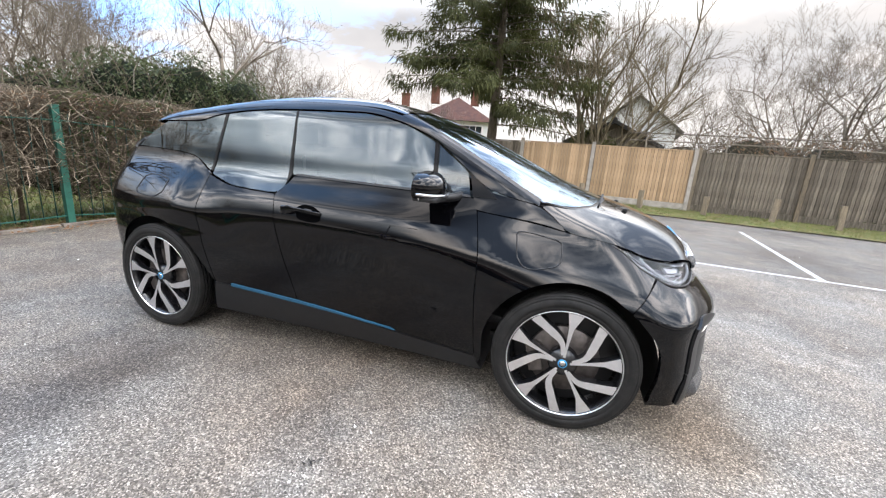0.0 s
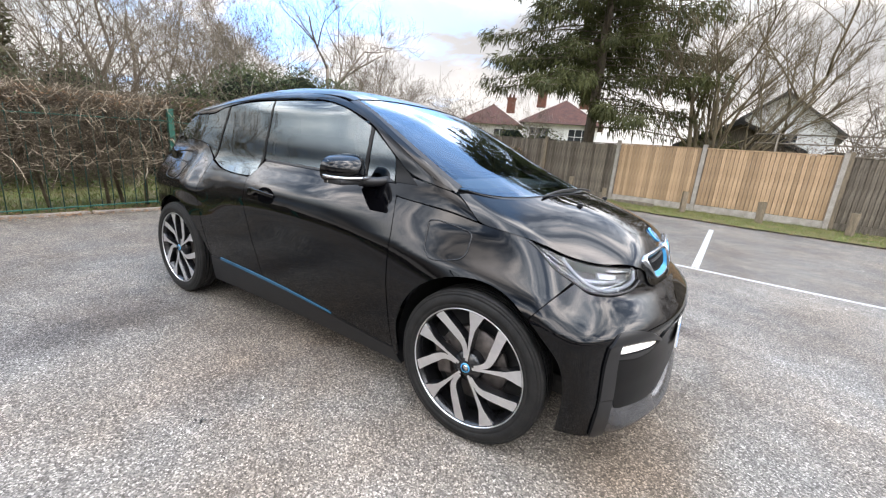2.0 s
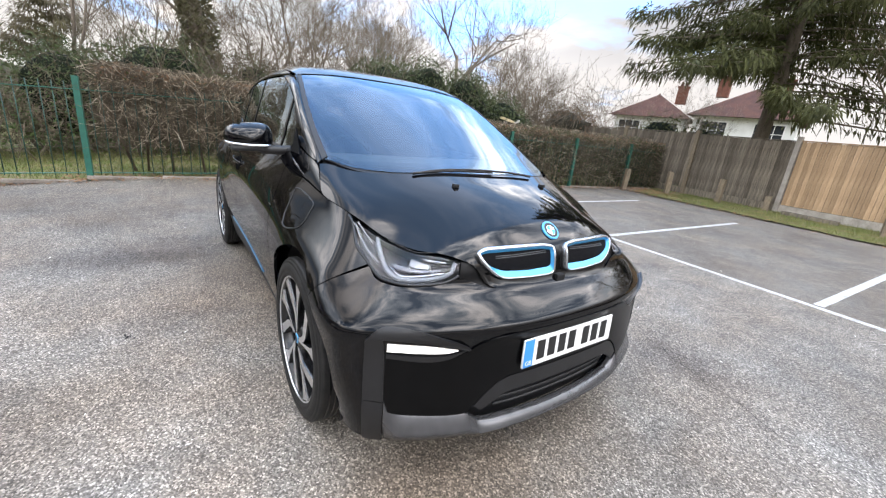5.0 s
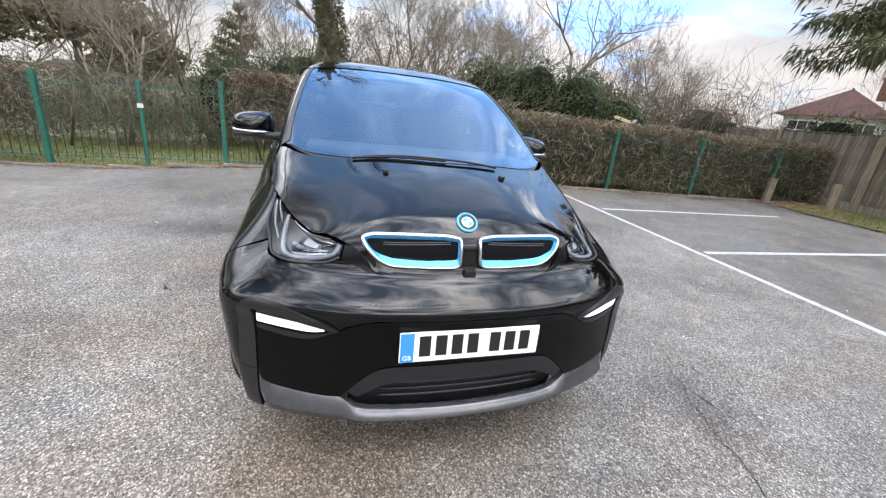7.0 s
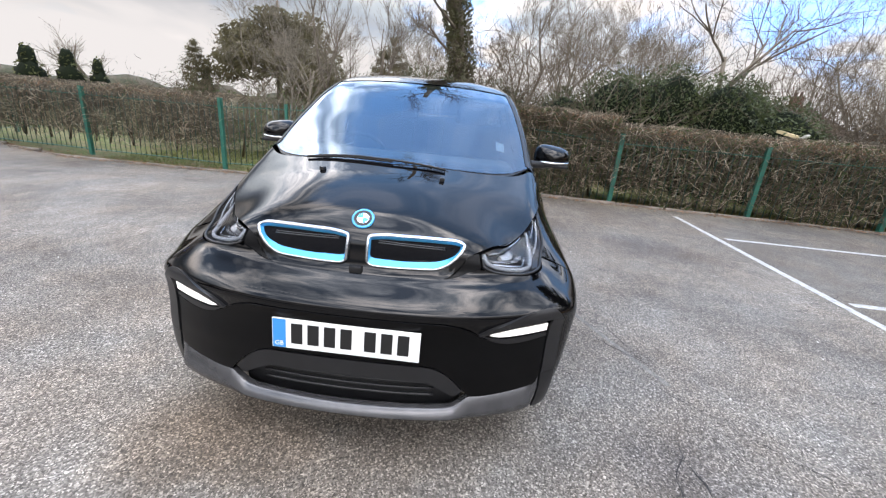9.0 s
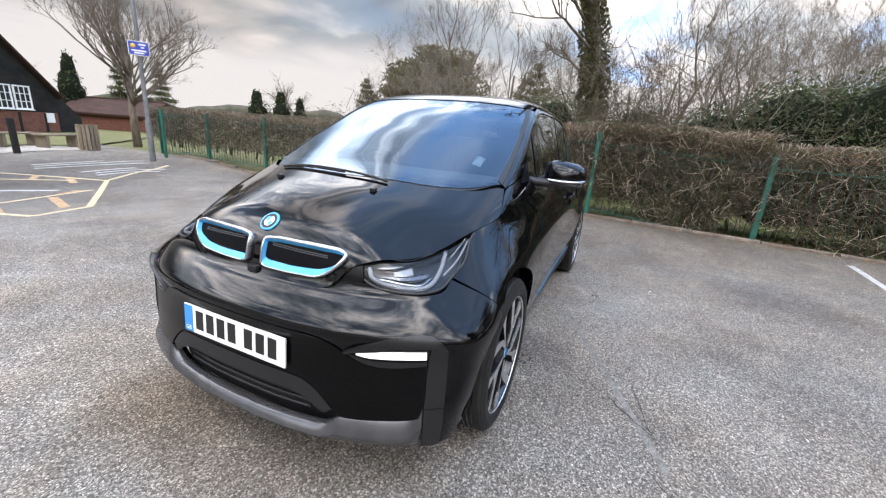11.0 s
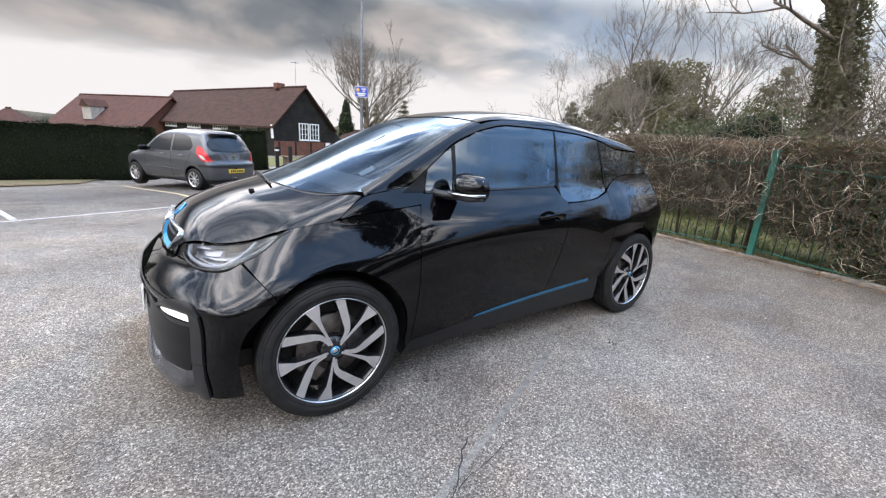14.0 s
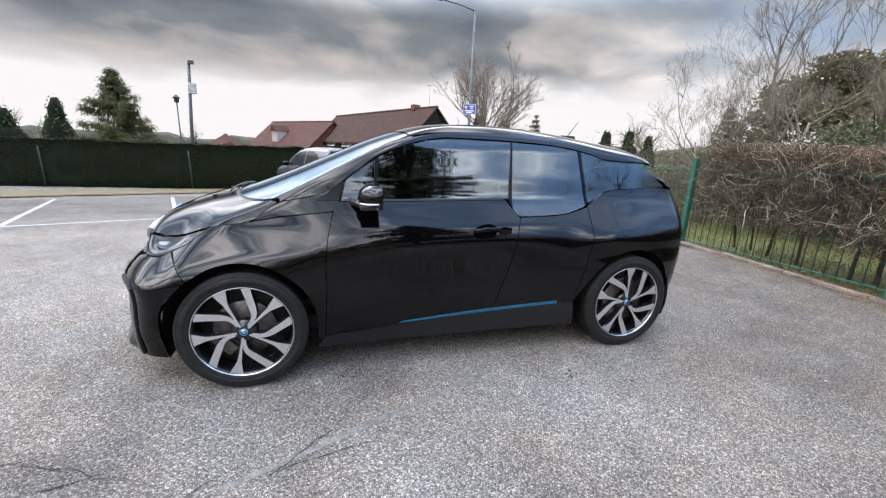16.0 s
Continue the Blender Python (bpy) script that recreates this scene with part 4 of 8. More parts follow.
# ---- trees ----
def grow(g, base, d, L_, r, depth, out, spread, lift, wig, kids=(3, 5), shrink=0.66):
    """Adds tapered limbs (points, radius, end radius) to out, splitting depth times."""
    n = 5 if depth > 2 else (4 if depth > 1 else 3)
    pts, p, dd = [Vector(base)], Vector(base), Vector(d).normalized()
    for i in range(n):
        dd = (dd + Vector((g.gauss(0, wig), g.gauss(0, wig), g.gauss(0, wig) + lift)) * 0.5).normalized()
        p = p + dd * L_ / n
        pts.append(p.copy())
    out.append((pts, r, r * 0.45, depth))
    if depth == 0:
        return
    for k in range(g.randint(*kids) + (1 if depth <= 2 else 0)):
        t = g.uniform(0.35, 1.0)
        i = min(n - 1, int(t * n))
        q = pts[i].lerp(pts[i + 1], t * n - i)
        a = g.uniform(0, 2 * math.pi)
        side = dd.orthogonal().normalized()
        side.rotate(Matrix.Rotation(a, 3, dd))
        nd = (dd * (1 - spread) + side * spread + Vector((0, 0, 0.15))).normalized()
        grow(g, q, nd, L_ * shrink * g.uniform(0.7, 1.15), r * (0.45 if depth > 1 else 0.36) * g.uniform(0.8, 1.2), depth - 1, out, spread, lift, wig, kids, shrink)


def limb_mesh(name, limbs):
    parts = [tube(p, max(r, 0.003), 7 if r > 0.05 else (4 if r > 0.012 else 3), max(e, 0.002) / max(r, 0.003)) for p, r, e, _ in limbs]
    V, Fc = join_parts(parts)
    return mesh_of(name, V, Fc)


def bare_tree(seed, height, trunks=1, spread=0.55, lift=0.12, wig=0.22, r=0.14, depth=4, kids=(3, 5), lean=0.12, bark=BARK, label="bare leafless tree with fine twigs", trunk_part=0.42, at=(0, 0, 0)):
    g = random.Random(seed)
    limbs = []
    for k in range(trunks):
        a = 2 * math.pi * k / trunks + g.uniform(-0.5, 0.5)
        le = lean if trunks == 1 else lean + g.uniform(0.1, 0.35)
        grow(g, (0.15 * math.cos(a) * (trunks > 1), 0.15 * math.sin(a) * (trunks > 1), -0.1), (math.cos(a) * le, math.sin(a) * le, 1), height * trunk_part, r * g.uniform(0.75, 1.1), depth, limbs, spread, lift, wig, kids)
    th = thing("bare_tree", label, "tree", "bare trees", at=at)
    put("trunk", limb_mesh("trunk", [l for l in limbs if l[3] >= depth - 1]), bark, th)
    put("crown", limb_mesh("crown", [l for l in limbs if l[3] < depth - 1]), bark, th)
    return th


def ground_at(x, y, sink=0.0):
    return (x, y, ground_z(x, y) - sink)


T1 = bare_tree(21, 8.5, 1, r=0.10, depth=5, kids=(3, 4), at=ground_at(-10.2, 7.0), bark=PALE_BARK)
T2 = bare_tree(22, 7.5, 3, 0.5, 0.16, 0.2, 0.065, 5, (3, 4), at=ground_at(-14.6, 6.3), bark=PALE_BARK)
T3 = bare_tree(23, 9.5, 2, 0.45, 0.2, 0.16, 0.08, 5, (3, 4), at=ground_at(-16.0, 1.8))
T4 = bare_tree(24, 7.0, 1, 0.62, 0.05, 0.3, 0.095, 5, (3, 4), at=ground_at(-12.0, 10.5), bark=PALE_BARK)


def again(ob, x, y, turn, size):
    c = copy_thing(ob, Matrix.Translation(ground_at(x, y)) @ Matrix.Rotation(turn, 4, "Z") @ Matrix.Scale(size, 4))
    c.scale = (size, size, size)
    return c


for ob, x, y, turn, size in [(T2, -11.5, 3.6, 1.0, 0.95), (T3, -17.5, 8.0, 2.2, 1.0), (T1, -18.5, 4.5, 0.7, 1.1), (T3, -13.2, 13.2, 4.0, 0.8), (T2, -20, -2.0, 3.0, 1.15), (T4, -9.6, 9.6, 2.4, 0.72),
                             (T3, -12.0, -3.6, 5.2, 0.9), (T2, -10.2, -5.2, 0.4, 0.72), (T1, -14.5, -6.5, 2.9, 0.85), (T3, -19, -7.5, 1.3, 0.9), (T2, -22, 10, 2.0, 1.2), (T1, -25, 6, 4.4, 1.2), (T3, -26, 0.5, 3.6, 1.15), (T2, -16.5, 14.5, 5.5, 1.0),
                             (T1, 2.4, 17.0, 1.1, 0.85), (T4, 4.6, 15.4, 3.0, 0.86), (T2, 6.2, 19.0, 2.2, 0.9), (T4, 7.4, 14.2, 0.4, 1.0), (T1, 9.4, 15.8, 3.3, 1.05), (T3, 11.5, 17, 0.9, 1.1), (T4, 12.6, 14.9, 1.8, 1.1), (T2, 8.4, 18.5, 4.1, 1.2), (T4, 5.8, 16.5, 5.2, 1.1), (T2, 15, 19, 2.8, 0.9), (T4, 17.5, 15, 5.0, 0.85),
                             (T2, -7.5, 17.5, 0.5, 0.62), (T4, -6.0, 16.5, 2.0, 0.50), (T1, -20, 20, 1.4, 0.9), (T3, -28, 12, 0.2, 1.1), (T1, -30, -4, 5.0, 1.0)]:
    again(ob, x, y, turn, size)
# the many-stemmed tree leaning over the fence
FAN_BARK = mat("olive_brown_bark", (0.20, 0.165, 0.105), 0.95, scale=9, second=(0.12, 0.098, 0.066), fine=0.35, bump=0.6, bump_scale=30, stretch=(1, 1, 0.3))
g = random.Random(31)
limbs = []
for k in range(9):
    lean = -0.30 + 0.145 * k + g.uniform(-0.05, 0.05)
    grow(g, (0.12 * (k % 3) - 0.1, 0.10 * (k % 2), -0.1), (lean, g.uniform(-0.22, 0.22), 1), g.uniform(3.7, 4.7), g.uniform(0.06, 0.10), 4, limbs, 0.46, 0.10, 0.20, (4, 5), 0.56)
fan = thing("bare_tree", "leaning many-stemmed bare tree behind the fence", "tree", "bare trees", at=ground_at(0.35, 13.5))
put("trunk", limb_mesh("trunk", [l for l in limbs if l[3] >= 3]), FAN_BARK, fan)
put("crown", limb_mesh("crown", [l for l in limbs if l[3] < 3]), FAN_BARK, fan)
# round-headed young tree beside the sign
g = random.Random(33)
limbs = []
for k in range(34):
    a, e = 2.4 * k, radians(12 + 62 * ((k * 0.618) % 1.0))
    grow(g, (0, 0, 1.5 + 1.4 * ((k * 0.37) % 1.0)), (math.cos(a) * math.sin(e), math.sin(a) * math.sin(e), math.cos(e)), 2.3 + 0.7 * math.cos(e), 0.042, 4, limbs, 0.40, 0.10, 0.14, (3, 4), 0.52)
round_tree = thing("bare_tree", "upright bare tree with a dense rounded head of twigs", "tree", "bare trees", at=ground_at(-8.6, -17.6))
v, f = tube([(0, 0, -0.1), (0.02, 0, 1.5), (0.0, 0.03, 3.0), (0.02, 0, 5.5)], 0.17, 9, 0.2)
put("trunk", mesh_of("trunk", v, f), BARK, round_tree)
put("crown", limb_mesh("crown", limbs), BARK, round_tree)
FAR = bare_tree(35, 9, 1, 0.5, 0.1, 0.2, 0.16, 3, (4, 6), at=ground_at(-35, -33), bark=PALE_BARK, label="pale birch-like bare tree far off")
for x, y, t, s in [(-60, -38, 1, 1.0), (-50, -28, 2, 0.9), (-40, -45, 3, 0.9), (-48, -14, 0.3, 1.2), (-20, -60, 2.1, 1.0), (28, -50, 1.2, 0.9), (16, -52, 3.2, 0.7), (8, -58, 4.4, 0.6), (-45, 22, 1, 1.2), (-38, 34, 2, 1.1), (-30, 30, 0.2, 1.0)]:
    again(FAR, x, y, t, s)


def leaf_cloud(name, lumps, per, size, seed, material, parent, flat=1.0, label=""):
    """Leaves over several uneven lumps (centre, radii)."""
    g = random.Random(seed)
    pts = []
    for c, rad in lumps:
        for _ in range(int(per * rad[0] * rad[2] * 4)):
            d = Vector((g.gauss(0, 1), g.gauss(0, 1), g.gauss(0, 1))).normalized()
            k = g.uniform(0.72, 1.06) * (1 + 0.22 * noise.noise(d * 2.3 + Vector(c)))
            pts.append((c[0] + d.x * rad[0] * k, c[1] + d.y * rad[1] * k, max(0.02, c[2] + d.z * rad[2] * k)))
    return put(name, scatter_quads(name, pts, False, size, g), material, parent, label)


# uneven dark lumps inside the leaves, drawn in place of inner shade
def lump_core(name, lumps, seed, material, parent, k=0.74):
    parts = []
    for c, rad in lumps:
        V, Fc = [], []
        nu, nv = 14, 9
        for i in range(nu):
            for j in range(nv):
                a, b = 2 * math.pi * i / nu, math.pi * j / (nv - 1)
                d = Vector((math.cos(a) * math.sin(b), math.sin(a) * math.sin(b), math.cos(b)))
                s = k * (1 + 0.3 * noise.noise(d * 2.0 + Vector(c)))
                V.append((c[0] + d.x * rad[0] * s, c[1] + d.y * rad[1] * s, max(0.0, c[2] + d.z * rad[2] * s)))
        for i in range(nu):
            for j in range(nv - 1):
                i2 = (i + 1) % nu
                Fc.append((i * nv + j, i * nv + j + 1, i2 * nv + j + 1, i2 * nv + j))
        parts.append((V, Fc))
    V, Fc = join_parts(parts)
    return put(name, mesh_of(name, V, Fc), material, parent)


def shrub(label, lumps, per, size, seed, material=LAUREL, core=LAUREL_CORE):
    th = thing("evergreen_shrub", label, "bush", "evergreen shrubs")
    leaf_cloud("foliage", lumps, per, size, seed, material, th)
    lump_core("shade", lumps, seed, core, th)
    return th


EV = "large dark green laurel shrub behind the hedge"
shrub(EV, [((-10.7, 3.0, 1.35), (1.0, 1.1, 1.05)), ((-10.2, 4.3, 1.75), (1.1, 1.1, 1.25)), ((-9.8, 5.5, 1.80), (1.0, 1.1, 1.30))], 1000, 0.045, 41)
shrub(EV, [((-9.2, 6.7, 1.60), (1.0, 1.0, 1.25)), ((-8.6, 7.8, 1.30), (0.9, 1.0, 1.05)), ((-11.2, 8.2, 1.7), (1.2, 1.2, 1.3))], 1000, 0.045, 42)
shrub(EV, [((-12.6, 1.2, 1.2), (1.2, 1.2, 1.3)), ((-12.4, -0.3, 1.1), (1.1, 1.1, 1.2))], 800, 0.048, 47)
shrub(EV, [((-10.6, -1.2, 1.25), (1.1, 1.5, 1.30)), ((-11.2, -2.9, 1.1), (1.2, 1.2, 1.15))], 1000, 0.042, 43)
shrub("brown-green twiggy shrub in the garden beyond the hedge", [((-9.4, 12.2, 1.2), (1.4, 1.3, 1.25)), ((-10.8, 13.6, 1.4), (1.4, 1.3, 1.3))], 150, 0.05, 44, DRY_LEAF, HEDGE_CORE)
shrub("dark conifer shrub by the fence corner", [((-6.6, 13.8, 1.2), (0.9, 0.9, 1.3)), ((-5.0, 13.6, 1.1), (0.9, 0.7, 1.2))], 240, 0.06, 45, NEEDLE)
shrub("low mixed shrubs behind the old fence", [((5.2, 13.2, 1.3), (1.2, 0.7, 1.2)), ((7.6, 13.4, 1.3), (1.3, 0.7, 1.25)), ((10.2, 13.3, 1.2), (1.3, 0.7, 1.2)), ((12.8, 13.4, 1.3), (1.3, 0.7, 1.3))], 160, 0.05, 46, DRY_LEAF, HEDGE_CORE)
for q, (x, y, w, h) in enumerate([(4.4, 19.5, 2.0, 1.7), (8.0, 20.0, 2.2, 2.1), (11.8, 19.0, 2.2, 2.0), (15.5, 19.6, 2.3, 2.2), (19.0, 17.5, 2.2, 2.0)]):
    shrub("brown thicket of bare twigs beyond the gardens", [((x, y, h * 0.55), (w, 1.2, h)), ((x + 1.3, y + 0.4, h * 0.5), (w * 0.7, 1.0, h * 0.8))], 120, 0.05, 130 + q, DRY_LEAF, HEDGE_CORE)
# ivy on the tall trunk
ivy_tree = thing("ivy_tree", "tall tree whose trunk is wrapped in dark ivy", "tree", at=ground_at(-12.1, 0.25))
g = random.Random(8)
v, f = tube([(0, 0, -0.2), (0.03, -0.42, 2.5), (-0.05, -0.85, 5.0), (0.05, -1.35, 8.0), (0.0, -2.0, 12.0)], 0.27, 10, 0.45)
put("trunk", mesh_of("trunk", v, f), BARK, ivy_tree)
limbs = []
for k in range(15):
    z, a = g.uniform(3.0, 11.5), g.uniform(0, 2 * math.pi)
    grow(g, (0, -0.168 * z, z), (math.cos(a), math.sin(a), g.uniform(0.2, 1.0)), g.uniform(1.3, 2.6), 0.055, 3, limbs, 0.5, 0.12, 0.2, (3, 5))
put("crown", limb_mesh("crown", limbs), BARK, ivy_tree)
pts = []
for _ in range(14000):
    z = g.uniform(0.2, 9.5)
    a = g.uniform(0, 2 * math.pi)
    lump = noise.noise((math.cos(a) * 0.8, math.sin(a) * 0.8, z * 0.9)) * 0.34
    rr = (0.36 + lump + 0.10 * (z < 2.5)) * g.uniform(0.75, 1.12)
    pts.append((rr * math.cos(a), rr * math.sin(a) - 0.168 * z, z))
tagged(put("ivy", scatter_quads("ivy", pts, False, 0.065, g), IVY, ivy_tree), "dark green ivy leaves", kind="stuff")


def needle_sprays(V, Fc, p, d, L_, w, g):
    """A flat drooping spray of needles along d."""
    side = d.cross(Vector((0, 0, 1)))
    side = side.normalized() if side.length > 0.01 else Vector((1, 0, 0))
    k = len(V)
    mid = p + d * L_ * 0.5 - Vector((0, 0, 0.05 * L_))
    end = p + d * L_ - Vector((0, 0, 0.30 * L_))
    V += [p, mid + side * w, end, mid - side * w]
    Fc += [(k, k + 1, k + 2), (k, k + 2, k + 3)]


def spruce(seed, height, base_z, reach, whorls, at, label, needle=NEEDLE, droop=0.35, name="spruce_tree", dens=1.0, low=0.0):
    g = random.Random(seed)
    th = thing(name, label, "tree", at=at)
    v, f = tube([(0, 0, -0.2), (0.03, 0.02, height * 0.3), (0.0, 0.04, height * 0.7), (0, 0, height)], 0.028 * height ** 0.9 * 0.8, 9, 0.15)
    put("trunk", mesh_of("trunk", v, f), BARK, th)
    V, Fc, wood = [], [], []
    for i in range(whorls):
        t = i / (whorls - 1)
        z = base_z + (height - base_z) * t
        R = reach * (1 - t) ** 0.72 * g.uniform(0.85, 1.12) + 0.15
        for k in range(g.randint(7, 10)):
            a = g.uniform(0, 2 * math.pi)
            drop = low * math.cos(a + 0.25) * (1 - t) ** 3
            d = Vector((math.cos(a), math.sin(a), 0))
            L_ = R * g.uniform(0.65, 1.1)
            pts = [Vector((0, 0, z - max(drop, 0.0))) + d * L_ * s + Vector((0, 0, 0.10 * L_ * s - droop * L_ * s * s + 0.16 * L_ * s ** 4)) for s in (0, 0.3, 0.6, 0.85, 1.0)]
            wood.append(tube(pts, 0.018 + 0.012 * (1 - t), 4, 0.3))
            n = int((26 + 74 * L_ / max(reach, 0.1)) * dens)
            for j in range(n):
                s = g.uniform(0.12, 1.0)
                q = pts[min(3, int(s * 4))].lerp(pts[min(3, int(s * 4)) + 1], s * 4 - min(3, int(s * 4)))
                dd = (d * g.uniform(0.2, 1.0) + Vector((-d.y, d.x, 0)) * g.uniform(-1, 1) + Vector((0, 0, g.uniform(-1.9, 0.15)))).normalized()
                ls = g.uniform(0.14, 0.40) * (0.6 + 0.5 * L_ / reach)
                for _ in range(3):
                    jit = Vector((g.gauss(0, 0.10), g.gauss(0, 0.10), g.gauss(0, 0.10)))
                    needle_sprays(V, Fc, q + jit, (dd + jit * 3).normalized(), ls * g.uniform(0.5, 1.0), 0.013 + 0.020 * g.random(), g)
    tagged(put("crown", mesh_of("crown", V, Fc, False), needle, th), "drooping needle sprays", kind="stuff")
    v, f = join_parts(wood)
    tagged(put("bough_growth", mesh_of("bough_growth", v, f), BARK, th), "thin brown boughs", kind="stuff")
    return th


spruce(61, 13.5, 4.0, 4.6, 40, ground_at(-3.55, 14.0), "tall dark green spruce with drooping branches behind the fence", low=1.6, dens=1.05)
spruce(62, 6.0, 0.7, 2.2, 13, ground_at(11.2, -25.5), "dark bushy conifer behind the clipped hedge", name="conifer", droop=0.1, dens=1.4)
spruce(63, 5.4, 0.4, 1.7, 12, ground_at(-29.5, -21), "grey-green cedar far beyond the hedge", PINE, 0.05, "cedar", 0.5)
spruce(64, 5.7, 2.4, 1.7, 8, ground_at(-24.2, -4.8), "flat-layered cedar far beyond the hedge", PINE, 0.0, "cedar", 0.5)
spruce(65, 6.5, 0.6, 1.6, 11, ground_at(-27, -46), "dark narrow spruce far off", name="conifer", dens=0.5)
spruce(66, 5.5, 0.6, 1.7, 11, ground_at(-22, -44), "dark narrow spruce far off", name="conifer", dens=0.5)


def cone_tree(x, y, h, r, seed, label="dark clipped columnar conifer"):
    th = thing("columnar_conifer", label, "tree", "columnar conifers", at=ground_at(x, y))
    lumps = [((0, 0, h * 0.25), (r, r, h * 0.3)), ((0, 0, h * 0.5), (r * 0.85, r * 0.85, h * 0.3)), ((0, 0, h * 0.75), (r * 0.5, r * 0.5, h * 0.28))]
    leaf_cloud("foliage", lumps, 40, 0.14, seed, NEEDLE, th)
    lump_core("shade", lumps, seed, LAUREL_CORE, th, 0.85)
    v, f = tube([(0, 0, -0.1), (0, 0, h * 0.2), (0, 0, h * 0.4)], 0.1, 6)
    put("trunk", mesh_of("trunk", v, f), BARK, th)


for i, (x, y, h, r) in enumerate([(-29.5, -31.2, 4.4, 1.1), (-28.2, -33.0, 4.3, 1.2), (-30.8, -30.0, 3.9, 0.9), (-40, -27, 4.4, 1.0), (19, -35, 5.4, 1.2), (24, -38, 4.6, 1.5), (31, -36, 4.0, 1.6), (-16.5, -40, 5.5, 1.1)]):
    cone_tree(x, y, h, r, 70 + i)


def pine(seed, x, y, h, spread_, label):
    g = random.Random(seed)
    th = thing("pine_tree", label, "tree", at=ground_at(x, y))
    wood = [tube([(0, 0, -0.2), (0.2, 0.1, h * 0.3), (0.1, 0.3, h * 0.6), (0.3, 0.2, h * 0.9)], 0.32, 8, 0.3)]
    lumps = []
    for k in range(75):
        a = g.uniform(0, 2 * math.pi)
        rr = spread_ * math.sqrt(g.random())
        z = h * (0.96 - 0.40 * (rr / spread_) ** 1.8) * g.uniform(0.58, 1.0)
        c = (rr * math.cos(a), rr * math.sin(a), z)
        s = g.uniform(0.55, 1.15) * h / 9
        lumps.append((c, (s * 1.35, s * 1.35, s * 0.62)))
        wood.append(tube([(0.1, 0.2, h * g.uniform(0.35, 0.6)), (c[0] * 0.5, c[1] * 0.5, z * 0.82), c], 0.07, 5, 0.4))
    v, f = join_parts(wood)
    put("trunk", mesh_of("trunk", v, f), BARK, th)
    leaf_cloud("crown", lumps, 90, 0.16, seed, PINE, th)


pine(81, -32.3, -15.8, 10.0, 4.0, "broad dark pine with a domed crown beyond the hedge")
pine(82, -28.5, -11.0, 5.4, 2.0, "smaller dark pine beyond the hedge")
# far belt of woodland that closes the view
BELT = mat("far_woodland", (0.10, 0.085, 0.065), 1.0, scale=0.35, second=(0.055, 0.06, 0.04), fine=0.5, bump=1.0, bump_scale=1.2)
V, Fc = [], []
n = 220
for i in range(n):
    a = 2 * math.pi * i / n
    R = 150 + 20 * noise.noise((math.cos(a) * 3, math.sin(a) * 3, 1.0))
    h = 4.6 + 2.2 * noise.noise((math.cos(a) * 14, math.sin(a) * 14, 5.0)) + 1.3 * noise.noise((math.cos(a) * 60, math.sin(a) * 60, 2.0))
    x, y = R * math.cos(a), R * math.sin(a)
    zb = ground_z(x, y)
    for k, z in ((0, zb - 1), (0.0, zb + h * 0.7), (2.0, zb + h), (9.0, zb + h * 0.6)):
        V.append((x + k * math.cos(a), y + k * math.sin(a), z))
for i in range(n):
    j = (i + 1) % n
    for k in range(3):
        Fc.append((i * 4 + k, j * 4 + k, j * 4 + k + 1, i * 4 + k + 1))
tagged(put("backdrop", mesh_of("backdrop", V, Fc), BELT), "distant belt of bare woodland", "woodland", kind="structure")


# ---- houses, barn and the far side ----
TILE = mat("red_clay_tiles", (0.085, 0.040, 0.030), 0.85, scale=2.5, second=(0.056, 0.030, 0.025), fine=0.4, bump=0.6, bump_scale=16)
BARN_TILE = mat("old_brown_tiles", (0.062, 0.033, 0.025), 0.9, scale=1.4, second=(0.038, 0.024, 0.020), fine=0.4, bump=0.7, bump_scale=9, stretch=(1, 1, 4))
RENDER = mat("white_render", (0.72, 0.72, 0.70), 0.9, scale=1.5, second=(0.60, 0.60, 0.58), fine=0.06)
BLACK_BOARD = mat("black_weatherboard", (0.014, 0.013, 0.013), 0.7, scale=2, second=(0.024, 0.022, 0.02), fine=0.3)
BRICK = mat("red_brick", (0.17, 0.075, 0.052), 0.9, scale=6, second=(0.12, 0.056, 0.042), fine=0.35, bump=0.4, bump_scale=30)
WINDOW_FRAME = mat("white_window_paint", (0.75, 0.75, 0.73), 0.5, vary=0.08)
PANE = mat("dark_window_pane", (0.03, 0.035, 0.04), 0.08, vary=0.3, scale=2)
DARK_FELT = mat("dark_felt_roof", (0.045, 0.043, 0.042), 0.9, scale=3, second=(0.07, 0.065, 0.06), fine=0.25)
STEEL = mat("galvanised_steel", (0.42, 0.43, 0.44), 0.45, metal=0.7, scale=8, second=(0.32, 0.33, 0.34))
DARK_STEEL = mat("dark_painted_steel", (0.05, 0.052, 0.055), 0.5, vary=0.2)
SIGN_BLUE = mat("sign_blue", (0.03, 0.06, 0.36), 0.4, vary=0.05)
SIGN_YELLOW = mat("sign_yellow", (0.75, 0.45, 0.05), 0.5, vary=0.05)


